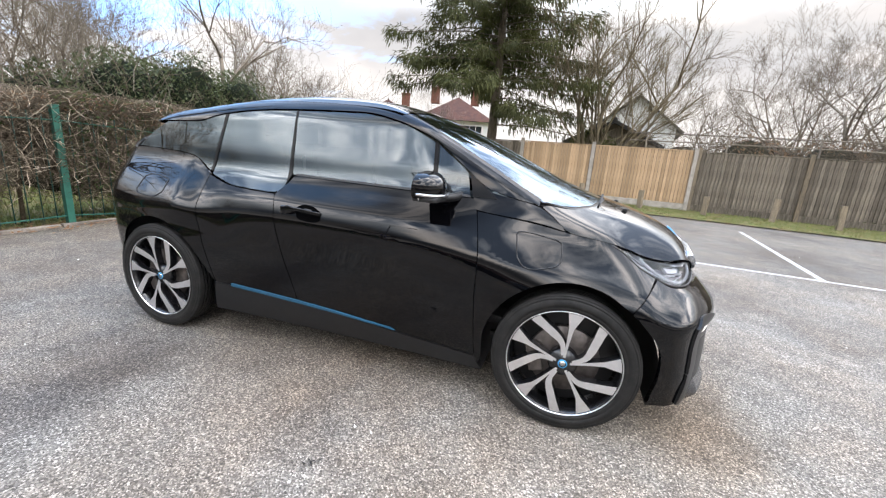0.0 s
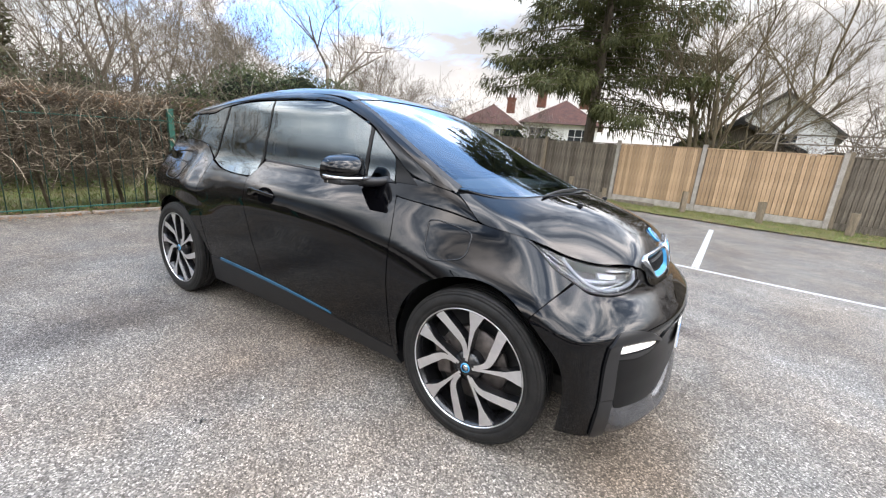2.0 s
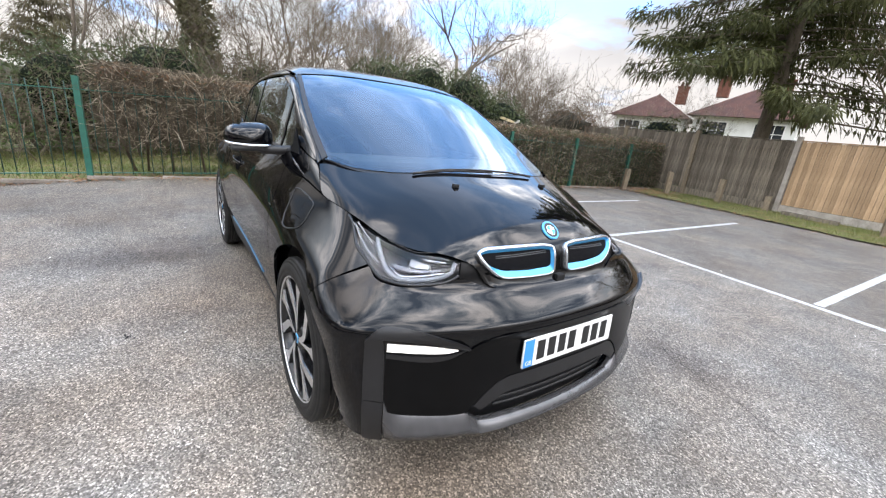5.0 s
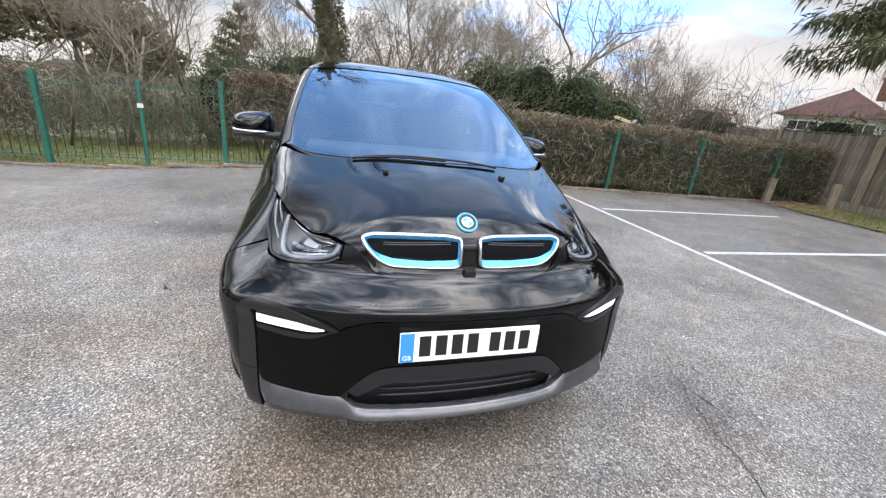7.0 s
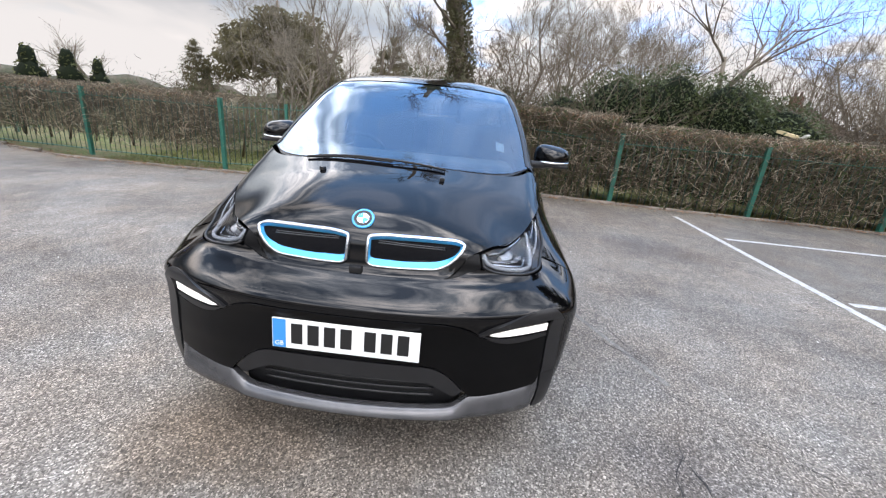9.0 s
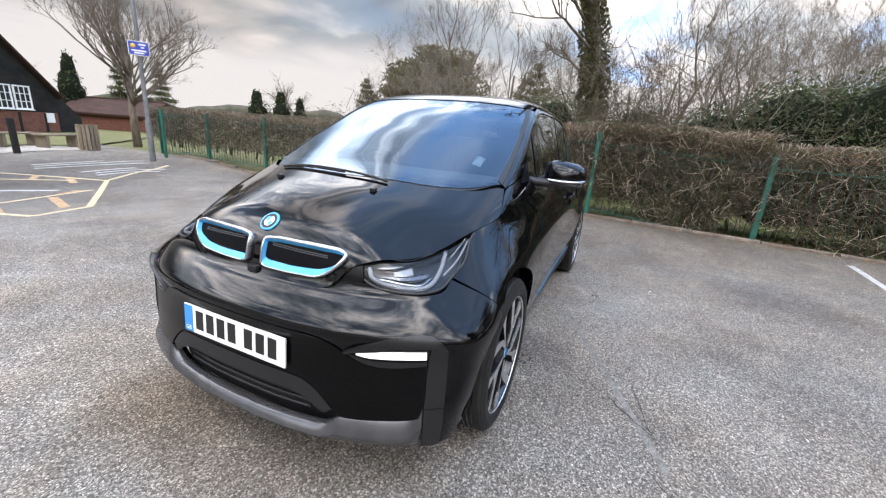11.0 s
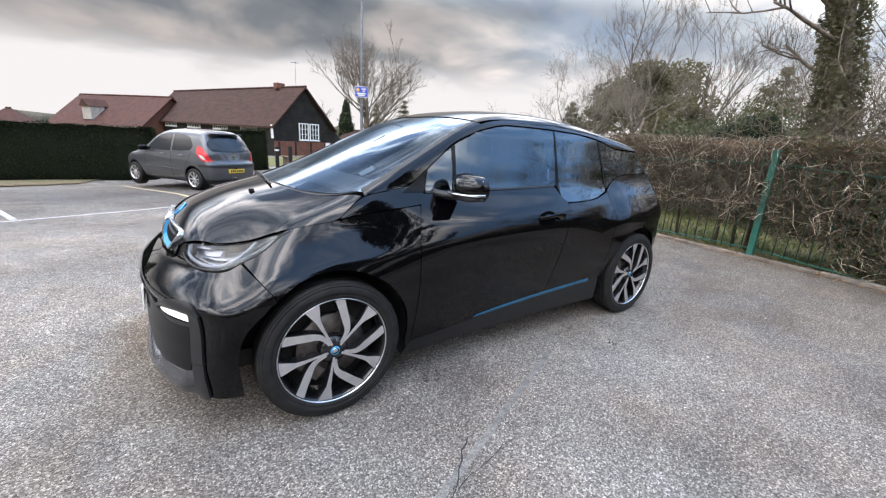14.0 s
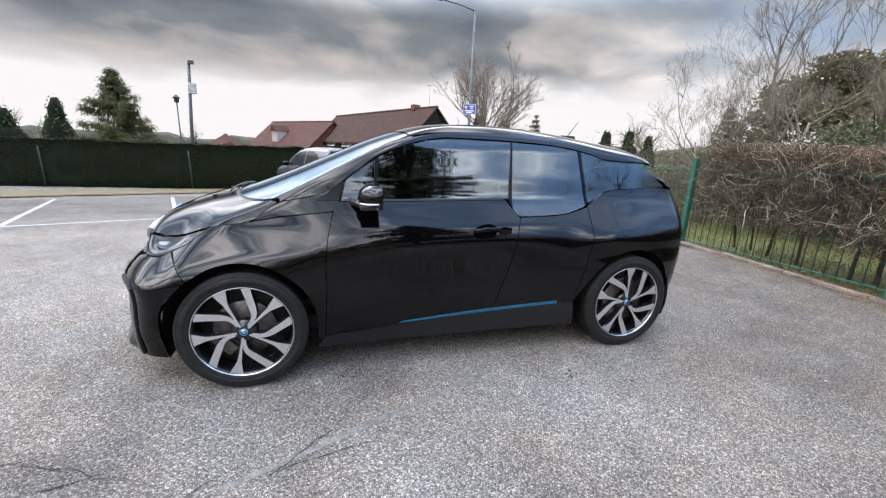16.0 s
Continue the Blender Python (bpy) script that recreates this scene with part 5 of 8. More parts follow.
def window(parent, w, h, cols, rows, at, face="-Y"):
    """A framed window with its panes, in the wall's own axes: x along, z up, looking to -y."""
    fr = new("window")
    fr.parent = parent
    fr.matrix_basis = at
    bm = bmesh.new()
    for x in (-w / 2, w / 2):
        box_bm(0.07, 0.07, h + 0.07, (x, 0, 0), 0.006, None, bm)
    for z in (-h / 2, h / 2):
        box_bm(w, 0.07, 0.07, (0, 0, z), 0.006, None, bm)
    part("frame", bm, WINDOW_FRAME, fr)
    part("sill", box_bm(w + 0.16, 0.12, 0.05, (0, -0.03, -h / 2 - 0.05), 0.008), WINDOW_FRAME, fr)
    bm = bmesh.new()
    for i in range(1, cols):
        box_bm(0.035, 0.05, h, (-w / 2 + w * i / cols, 0, 0), 0.004, None, bm)
    for j in range(1, rows):
        box_bm(w, 0.05, 0.035, (0, 0, -h / 2 + h * j / rows), 0.004, None, bm)
    part("glazing_bar", bm, WINDOW_FRAME, fr)
    for i in range(cols):
        for j in range(rows):
            part("pane", box_bm(w / cols - 0.03, 0.012, h / rows - 0.03, (-w / 2 + w * (i + 0.5) / cols, 0.015, -h / 2 + h * (j + 0.5) / rows), 0.0), PANE, fr)
    return fr


def solid(name, V, Fc, material, parent, label="", smooth=False):
    return put(name, mesh_of(name, V, Fc, smooth), material, parent, label)


def hip_house(at, rz, w, d, eave, ridge, label, chimneys=()):
    th = thing("house", label, "house", "houses beyond the fence", at=at, rz=rz)
    bm = box_bm(w, d, eave + 1.2, (0, 0, (eave - 1.2) / 2))
    part("wall", bm, RENDER, th, "white rendered wall")
    o, k = 0.45, d * 0.45
    V = [(-w / 2 - o, -d / 2 - o, eave - 0.1), (w / 2 + o, -d / 2 - o, eave - 0.1), (w / 2 + o, d / 2 + o, eave - 0.1), (-w / 2 - o, d / 2 + o, eave - 0.1), (-w / 2 + k, 0, ridge), (w / 2 - k, 0, ridge)]
    roof = solid("roof", V, [(0, 1, 5, 4), (1, 2, 5), (2, 3, 4, 5), (3, 0, 4), (3, 2, 1, 0)], TILE, th, "red clay tiled hip roof")
    v, f = tube([V[4], ((V[4][0] + V[5][0]) / 2, 0, ridge), V[5]], 0.09, 6)
    solid("ridge_tiles", v, f, TILE, roof)
    for cx, cy, ch in chimneys:
        c = part("chimney", box_bm(0.7, 0.55, ch, (cx, cy, ridge - 0.6 + ch / 2), 0.02), BRICK, roof, "red brick chimney")
        part("chimney_cap", box_bm(0.82, 0.66, 0.12, (cx, cy, ridge - 0.6 + ch), 0.02), BRICK, roof)
        for q in (-0.16, 0.16):
            v, f = lathe([(0.09, 0), (0.10, 0.05), (0.08, 0.32)], 10, "Z")
            put("chimney_pot", mesh_of("chimney_pot", v, f), TILE, roof, at=Matrix.Translation((cx + q, cy, ridge - 0.55 + ch)))
    for x in (-w * 0.28, w * 0.26):
        window(th, 1.5, 1.1, 3, 2, Matrix.Translation((x, -d / 2 - 0.03, eave - 0.95)))
        window(th, 1.5, 1.1, 3, 2, Matrix.Translation((x, -d / 2 - 0.03, eave - 3.2)))
    return th


hip_house((-10.3, 31.5, -0.2), radians(14), 5.4, 6.0, 3.9, 5.9, "white house with a red tiled hip roof and chimneys", ((-2.0, 0.3, 1.3), (1.4, 0.2, 1.1)))
hip_house((-16.4, 30.6, -0.2), radians(22), 4.6, 5.0, 3.7, 5.4, "white house with a red tiled roof behind bare trees", ((1.5, 0.2, 1.2),))
hip_house((-30, 22, -0.2), radians(40), 9.0, 6.0, 2.6, 4.4, "low house with a faded red roof beyond the hedge", ((1.0, 0.2, 1.2),))
hip_house((10.2, -47, -2.4), radians(-15), 3.2, 3.2, 2.6, 4.2, "small white house far behind the clipped hedge")


def gable_house(at, rz, w, d, eave, ridge, wall, roofing, label, name="house", windows=True, over=0.4, group="houses beyond the fence"):
    """Ridge along y; the gable looks to -y."""
    th = thing(name, label, "house" if name == "house" else name, group, at=at, rz=rz)
    V = [(-w / 2, -d / 2, -1.2), (w / 2, -d / 2, -1.2), (w / 2, -d / 2, eave), (0, -d / 2, ridge - 0.12), (-w / 2, -d / 2, eave)]
    V += [(x, -y, z) for x, y, z in V]
    solid("wall", V, [(0, 1, 2, 3, 4), (9, 8, 7, 6, 5), (1, 6, 7, 2), (5, 0, 4, 9)], wall, th)
    sl = (ridge - eave) / (w / 2)
    for s in (1, -1):
        x1, z1 = s * (w / 2 + over), eave - over * sl
        t = 0.14
        R = [(0, -d / 2 - over, ridge), (x1, -d / 2 - over, z1), (x1, d / 2 + over, z1), (0, d / 2 + over, ridge)]
        R += [(x, y, z - t) for x, y, z in R]
        solid("roof_slope", R, [(0, 1, 2, 3), (7, 6, 5, 4), (0, 4, 5, 1), (1, 5, 6, 2), (2, 6, 7, 3), (3, 7, 4, 0)], roofing, th)
    v, f = tube([(0, -d / 2 - over, ridge), (0, 0, ridge + 0.01), (0, d / 2 + over, ridge)], 0.09, 6)
    solid("ridge_tiles", v, f, roofing, th)
    if windows:
        window(th, 1.0, 0.9, 2, 2, Matrix.Translation((w * 0.08, -d / 2 - 0.03, eave * 0.80)))
        window(th, 1.1, 1.0, 2, 2, Matrix.Translation((-w * 0.2, -d / 2 - 0.03, eave * 0.25)))
    return th


gable_house((3.7, 30.0, -0.2), radians(-8), 4.6, 8.0, 3.9, 5.7, RENDER, DARK_FELT, "white rendered gabled house behind bare trees")
gable_house((1.3, 17.2, 0), radians(-4), 3.3, 4.0, 2.15, 2.95, OLD_WOOD, DARK_FELT, "dark garden shed with a shallow felt roof", "shed", False, 0.25, "sheds")

# the black barn: its gable faces the car park, the long tiled slope looks to the clipped hedge
apex = Vector((-9.1, -30.1, 0))
run = Vector((0.347, -0.938, 0))
HB, LB, EB, RB = 2.6, 21.0, 2.45, 5.15
barn_at = apex + run * LB / 2 + Vector((0, 0, ground_z(apex.x, apex.y)))
FB = -LB / 2
barn = gable_house(barn_at, radians(200.3), 2 * HB, LB, EB, RB, BLACK_BOARD, BARN_TILE, "black weatherboarded barn with an old tiled roof", "barn", False, 0.35, "")
for i in range(13):
    z = 1.05 + i * 0.32
    half = HB if z < EB - 0.35 else HB * (RB - 0.55 - z) / (RB - EB)
    if half > 0.2:
        part("weatherboard", box_bm(2 * half, 0.03, 0.30, (0, FB - 0.03, z + 0.15), 0.004, Matrix.Rotation(radians(2.5), 4, "X")), BLACK_BOARD, barn)
part("brick_plinth", box_bm(2 * HB + 0.1, 0.10, 2.2, (0, FB - 0.02, 0.0), 0.01), BRICK, barn, "red brick plinth")
for x in (-2.3, -0.9, 0.5, 1.9):
    part("plinth_post", box_bm(0.12, 0.05, 1.1, (x, FB - 0.09, 0.52), 0.005), BLACK_BOARD, barn)
for x in (-0.12, 0.86):
    window(barn, 0.80, 1.20, 3, 3, Matrix.Translation((x, FB - 0.08, 1.85)))
part("gutter_board", box_bm(0.12, 0.14, 0.95, (-HB - 0.25, FB - 0.1, 1.75), 0.01), WINDOW_FRAME, barn)
for y in (-7.2, -3.0, 1.5, 6.0):
    window(barn, 2.2, 0.55, 7, 2, Matrix.Translation((-HB - 0.03, y, 1.95)) @ Matrix.Rotation(radians(-90), 4, "Z"))
part("notice_board", box_bm(0.5, 0.05, 0.55, (2.15, FB - 0.09, 0.80), 0.01), WINDOW_FRAME, barn)
part("chimney", box_bm(0.7, 0.5, 0.45, (0.0, FB + 3.0, RB + 0.1), 0.03), BRICK, barn)
v, f = tube([(0.1, FB + 1.0, RB - 0.2), (0.1, FB + 1.0, RB + 0.8), (0.1, FB + 1.0, RB + 1.8)], 0.02, 5)
aer = solid("aerial_mast", v, f, STEEL, barn)
for k in range(4):
    v, f = tube([(0.1 - 0.22, FB + 0.8 + 0.16 * k, RB + 1.75), (0.1, FB + 0.8 + 0.16 * k, RB + 1.75), (0.32, FB + 0.8 + 0.16 * k, RB + 1.75)], 0.012, 4)
    solid("aerial_element", v, f, STEEL, aer)
# the lean-to that carries the gable slope down
V = [(HB, FB + 0.1, EB + 0.05), (HB + 1.7, FB + 0.1, 0.85), (HB + 1.7, FB + 0.1, -0.6), (HB, FB + 0.1, -0.6)]
V += [(x, 4.0, z) for x, y, z in V]
solid("lean_to", V, [(0, 1, 2, 3), (4, 7, 6, 5), (0, 4, 5, 1), (1, 5, 6, 2), (2, 6, 7, 3)], BLACK_BOARD, barn)
wing = gable_house((2.6, -52.0, ground_z(2.6, -52.0)), radians(215.9), 7.0, 12.7, 2.45, 5.5, BRICK, TILE, "long red tiled wing beside the barn", "barn_wing", False, 0.4, "")
dormer = part("dormer", box_bm(1.3, 1.2, 1.3, (-2.4, 1.0, 3.6), 0.02), CONCRETE, wing, "small pale timbered dormer")
V = [(-1.4, 0.3, 4.2), (-1.4, 1.7, 4.2), (-3.2, 1.7, 4.2), (-3.2, 0.3, 4.2), (-1.2, 1.0, 4.9), (-3.3, 1.0, 4.9)]
solid("dormer_roof", V, [(0, 1, 4), (2, 3, 5), (0, 4, 5, 3), (1, 2, 5, 4)], TILE, dormer)
gable_house((-18.5, -37, ground_z(-18.5, -37)), radians(180 + 30), 5.0, 6.0, 1.3, 2.3, BRICK, BARN_TILE, "small red brick outbuilding behind the barn", "outbuilding", False, 0.3, "")

POST_GREY = mat("dull_green_post", (0.045, 0.055, 0.045), 0.8, vary=0.3, scale=6)
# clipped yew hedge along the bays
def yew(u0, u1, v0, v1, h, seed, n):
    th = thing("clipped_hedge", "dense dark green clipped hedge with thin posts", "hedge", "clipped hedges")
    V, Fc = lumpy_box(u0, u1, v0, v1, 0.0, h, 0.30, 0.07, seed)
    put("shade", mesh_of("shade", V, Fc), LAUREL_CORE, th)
    g = random.Random(seed)
    pts = []
    for _ in range(n):
        u, v, z = g.uniform(u0, u1), g.uniform(v0, v1), g.uniform(0.0, h)
        side = g.random()
        if side < 0.55:
            v = v1 + abs(g.gauss(0, 0.03))
        elif side < 0.85:
            z = h + g.gauss(0, 0.03)
        else:
            u = u0 - abs(g.gauss(0, 0.03))
        p = site(u, v)
        q = noise.noise((u * 1.6, v * 1.6, z * 1.6)) * 0.10
        pts.append((p.x, p.y + q, ground_z(p.x, p.y) + max(0.02, z + q)))
    put("foliage", scatter_quads("foliage", pts, False, 0.036, g), YEW, th)
    return th


yew(1.9, 34.0, -16.6, -15.4, 1.82, 91, 42000)
yew(-2.1, 1.5, -18.2, -17.0, 1.70, 92, 8000)
for u in (6.2, 11.4, 16.4):
    p = site(u, -15.30)
    v, f = tube([(p.x, p.y, ground_z(p.x, p.y)), (p.x, p.y, ground_z(p.x, p.y) + 0.8), (p.x + 0.02, p.y, ground_z(p.x, p.y) + 1.55)], 0.026, 6)
    tagged(put("hedge_post", mesh_of("hedge_post", v, f), POST_GREY), "thin dull green post against the clipped hedge", "post")
# lamp post with the blue sign
POLE_GREY = mat("weathered_pole_steel", (0.17, 0.172, 0.175), 0.55, metal=0.3, scale=5, second=(0.12, 0.12, 0.122), fine=0.2)
lx, ly = -5.50, -11.25
lamp = thing("lamp_post", "tall grey steel lamp post carrying a blue sign", "street lamp", at=ground_at(lx, ly))
v, f = lathe([(0.075, 0.0), (0.075, 1.1), (0.055, 1.15), (0.05, 3.0), (0.036, 6.2), (0.0, 6.22)], 14, "Z")
put("pole", mesh_of("pole", v, f), POLE_GREY, lamp)
v, f = tube([(0, 0, 6.15), (0.5, 0.05, 6.25), (1.25, 0.1, 6.33)], 0.026, 7)
put("arm", mesh_of("arm", v, f), POLE_GREY, lamp)
part("lantern", box_bm(0.55, 0.19, 0.10, (1.45, 0.12, 6.34), 0.03), DARK_STEEL, lamp, "flat dark lantern")
sign = new("sign")
sign.parent = lamp
sign.matrix_basis = Matrix.Translation((0.04, 0.075, 2.95)) @ Matrix.Rotation(radians(150), 4, "Z") @ Matrix.Scale(0.80, 4)
part("sign_board", box_bm(0.58, 0.012, 0.44, (0, 0, 0), 0.004), WINDOW_FRAME, sign, "blue sign board with a white edge")
part("sign_face", box_bm(0.54, 0.004, 0.40, (0, -0.009, 0), 0.0), SIGN_BLUE, sign)
v, f = lathe([(0.0, -0.014), (0.07, -0.014), (0.07, -0.009)], 18, "Y")
put("sign_emblem", mesh_of("sign_emblem", v, f), SIGN_YELLOW, sign, at=Matrix.Translation((-0.15, 0, 0.07)))
for z, w_, x in ((0.12, 0.20, 0.10), (0.03, 0.10, 0.10), (-0.07, 0.40, 0.0), (-0.14, 0.28, 0.0)):
    part("lettering_bar", box_bm(w_, 0.003, 0.045, (x, -0.012, z), 0.0), WINDOW_FRAME, sign)
for z in (0.12, -0.12):
    part("clamp", box_bm(0.14, 0.10, 0.03, (0.0, 0.05, z), 0.004), STEEL, sign)
# railing and hedge that run on from the corner past the sign
p0 = Vector(ground_at(-6.7, -13.4))
for k in range(3):
    a = Vector((-6.45 - 2.9 * k, -12.2 - 0.75 * k, 0))
    th = thing("metal_railing", "dark green painted metal railing with a square post", "railing", "railing by the lamp post", at=ground_at(a.x, a.y), rz=radians(180 + 14.5))
    part("post", box_bm(0.07, 0.07, 1.46, (0, 0, 0.73), 0.006), GREEN_PAINT, th)
    for z in (1.30, 0.13):
        part("rail", box_bm(2.9, 0.04, 0.012, (1.5, 0, z), 0.003), GREEN_PAINT, th)
    for j in range(1, 22):
        put("bar", BAR, None, th, at=Matrix.Translation((3.0 * j / 22, 0, 0)))
# litter bin, benches and bollards on the way to the barn
bin_ = thing("litter_bin", "round slatted wooden litter bin", "bin", at=ground_at(-6.05, -15.7))
slat = bpy.data.meshes.new("slat")
b_ = box_bm(0.085, 0.022, 0.82, (0, 0, 0.43), 0.005)
b_.to_mesh(slat); b_.free()
slat.materials.append(STAKE_WOOD)
for k in range(16):
    a = 2 * math.pi * k / 16
    put("slat", slat, None, bin_, at=Matrix.Translation((0.28 * math.cos(a), 0.28 * math.sin(a), 0)) @ Matrix.Rotation(a + math.pi / 2, 4, "Z"))
v, f = lathe([(0.25, 0.03), (0.25, 0.80), (0.22, 0.82)], 24, "Z")
put("liner", mesh_of("liner", v, f), DARK_STEEL, bin_)
for x, y, r in ((-5.75, -17.0, 0.3), (-5.0, -17.9, 0.3)):
    be = thing("bench", "low grey wooden bench beside the path", "bench", "benches by the path", at=ground_at(x, y), rz=r)
    for q in (-0.16, 0.0, 0.16):
        part("seat_plank", box_bm(1.3, 0.14, 0.05, (0, q, 0.43), 0.01), STAKE_WOOD, be)
    for q in (-0.5, 0.5):
        part("leg", box_bm(0.12, 0.42, 0.42, (q, 0, 0.21), 0.012), STAKE_WOOD, be)
for x, y in ((-4.12, -15.5), (-3.72, -16.1)):
    bo = thing("bollard", "dark timber bollard at the path", "bollard", "bollards at the path", at=ground_at(x, y))
    part("shaft", box_bm(0.14, 0.14, 1.02, (0, 0, 0.5), 0.02), BLACK_BOARD, bo)
    part("band", box_bm(0.15, 0.15, 0.06, (0, 0, 0.86), 0.01), WINDOW_FRAME if y < -16 else BLACK_BOARD, bo)
# utility poles behind the clipped hedge
mx, my = 6.9, -23.2
mast = thing("utility_pole", "dark leaning pole with a camera and a grey box", "pole", at=ground_at(mx, my))
v, f = tube([(0, 0, 0), (-0.08, 0, 3.0), (-0.28, 0, 6.4)], 0.10, 8, 0.8)
put("shaft", mesh_of("shaft", v, f), DARK_STEEL, mast)
part("camera_head", box_bm(0.28, 0.22, 0.20, (-0.38, 0, 6.45), 0.05), DARK_STEEL, mast)
part("equipment_box", box_bm(0.34, 0.26, 0.55, (-0.36, 0.10, 5.1), 0.02), STEEL, mast, "grey equipment box")
lp = thing("street_lamp", "small far street lamp with a pointed hood", "street lamp", at=ground_at(9.6, -30.5))
v, f = tube([(0, 0, 0), (0, 0, 2.5), (0, 0, 5.3)], 0.06, 8, 0.7)
put("shaft", mesh_of("shaft", v, f), DARK_STEEL, lp)
v, f = lathe([(0.0, 5.75), (0.26, 5.5), (0.16, 5.45), (0.14, 5.2), (0.0, 5.2)], 12, "Z")
put("lantern", mesh_of("lantern", v, f), DARK_STEEL, lp)
# small cream object of unknown kind lying on the hedge top
off = thing("timber_offcut", "small pale cream object lying on top of the hedge", "timber", at=(-8.0, 7.55, 1.56), rz=0.5)
part("cream_piece", box_bm(0.46, 0.16, 0.07, (0, 0, 0.06), 0.01, Matrix.Rotation(0.25, 4, "Y")), mat("cream_surface", (0.62, 0.50, 0.30), 0.7, vary=0.15, scale=9), off)
part("end_piece", box_bm(0.16, 0.12, 0.06, (0.30, 0.02, 0.03), 0.01, Matrix.Rotation(-0.4, 4, "Y")), PALE_BIT, off)

# ---- the black electric hatchback: front axle at x = 0, nose towards +x ----
HALF = curve_of([(0.15, 0.785), (0.25, 0.818), (0.36, 0.845), (0.52, 0.868), (0.66, 0.880), (0.76, 0.882), (0.80, 0.878), (0.84, 0.864), (0.90, 0.841), (0.95, 0.818), (1.00, 0.794), (1.04, 0.772), (1.084, 0.748), (1.20, 0.712), (1.335, 0.668), (1.42, 0.640), (1.455, 0.622), (1.52, 0.56), (1.62, 0.40)])
LOW = curve_of([(-3.30, 0.80), (-3.05, 0.885), (-2.80, 0.96), (-2.50, 1.0), (-2.1, 0.980), (-1.5, 0.966), (-0.9, 0.970), (-0.45, 0.982), (0.0, 1.0), (0.22, 0.996), (0.36, 0.986), (0.55, 0.95), (0.75, 0.90)])
HIGH = curve_of([(-3.30, 0.78), (-2.95, 0.84), (-2.60, 0.898), (-2.25, 0.940), (-1.8, 0.975), (-1.3, 0.985), (-0.8, 0.985), (-0.55, 0.970), (-0.3, 0.942), (-0.07, 0.902), (0.15, 0.856), (0.40, 0.80), (0.75, 0.72)])
CENTRE = curve_of([(-3.35, 1.20), (-3.02, 1.36), (-2.86, 1.425), (-2.4, 1.505), (-1.9, 1.558), (-1.45, 1.568), (-1.1, 1.535), (-0.85, 1.462), (-0.5, 1.318), (-0.2, 1.188), (-0.02, 1.116), (0.08, 1.082), (0.16, 1.060), (0.24, 1.040), (0.40, 0.985), (0.52, 0.925), (0.62, 0.845), (0.75, 0.70)])
DROP = curve_of([(-3.3, 0.16), (-2.4, 0.125), (-1.6, 0.085), (-1.0, 0.062), (-0.6, 0.090), (-0.15, 0.130), (0.15, 0.156), (0.36, 0.245), (0.55, 0.24)])
NOSE = curve_of([(0.10, 0.60), (0.20, 0.690), (0.30, 0.716), (0.42, 0.716), (0.55, 0.711), (0.60, 0.716), (0.632, 0.725), (0.648, 0.722), (0.68, 0.693), (0.715, 0.652), (0.740, 0.618), (0.760, 0.603), (0.80, 0.594), (0.86, 0.580), (0.90, 0.556), (1.0, 0.49), (1.1, 0.30), (1.7, -0.5)])
TAIL = curve_of([(0.15, -3.10), (0.30, -3.20), (0.60, -3.265), (0.90, -3.250), (1.10, -3.20), (1.17, -3.16), (1.25, -3.07), (1.40, -2.98), (1.7, -2.8)])
HIP = curve_of([(-3.3, 1.170), (-2.9, 1.167), (-2.6, 1.162), (-2.5, 1.157), (-2.376, 1.138), (-2.29, 1.092), (-2.2, 1.042), (-2.1, 1.02)])   # foot of the rear quarter glass
CREASE = curve_of([(-3.3, 0.02), (-2.6, 0.02), (-2.3, 0.03), (-2.0, 0.050), (-1.6, 0.055), (-1.0, 0.038), (-0.45, 0.0), (-0.2, -0.02), (0.0, -0.025), (0.14, -0.04), (0.28, -0.07), (0.5, -0.07)])   # rise of the shoulder crease
FALL = curve_of([(0.0, 0.0), (0.2, 0.013), (0.4, 0.084), (0.6, 0.252), (0.8, 0.547), (1.0, 0.917), (1.2, 1.287), (1.5, 1.84)])


def smax(a, b, k):
    h = np.maximum(k - np.abs(a - b), 0) / k
    return np.maximum(a, b) + h * h * k * 0.25


def ramp(x, a, b):
    t = np.clip((x - a) / (b - a), 0, 1)
    return t * t * (3 - 2 * t)


def body(x, y, z):
    """Below nought inside the car's body."""
    ay = np.abs(y)
    w = ramp(z, 0.62, 0.94)
    hip = 0.066 * ramp(x, -1.98, -2.38) * ramp(z, 0.70, 0.89) * (1 - ramp(z - HIP(x), -0.33, 0.03)) * ramp(x, -3.35, -3.0)
    bend = z - CREASE(x) * ramp(z, 0.55, 0.78) * (1 - ramp(z, 0.90, 1.06))
    side = ay - HALF(bend) * (LOW(x) * (1 - w) + HIGH(x) * w) - hip
    roof = (z - CENTRE(x) + DROP(x) * FALL(ay / 0.7)) * 0.92
    front = (x - NOSE(z) + 0.370 * ay ** 2.6) * 0.95
    back = TAIL(z) + 0.34 * ay ** 2.8 - x
    return smax(smax(smax(side, roof, 0.05), front, 0.05), back, 0.12)


def solve(p0, d, far, field=body):
    """Where rays from p0 along d leave the body."""
    lo, hi = np.zeros(len(p0)), np.full(len(p0), far)
    for _ in range(34):
        mid = (lo + hi) / 2
        q = p0 + d * mid[:, None]
        out = field(q[:, 0], q[:, 1], q[:, 2]) > 0
        hi, lo = np.where(out, mid, hi), np.where(out, lo, mid)
    return p0 + d * lo[:, None]


def cast_side(a, b):
    p = np.stack([a, np.zeros_like(a), b], 1)
    return solve(p, np.tile([0.0, 1.0, 0.0], (len(a), 1)), 1.2)


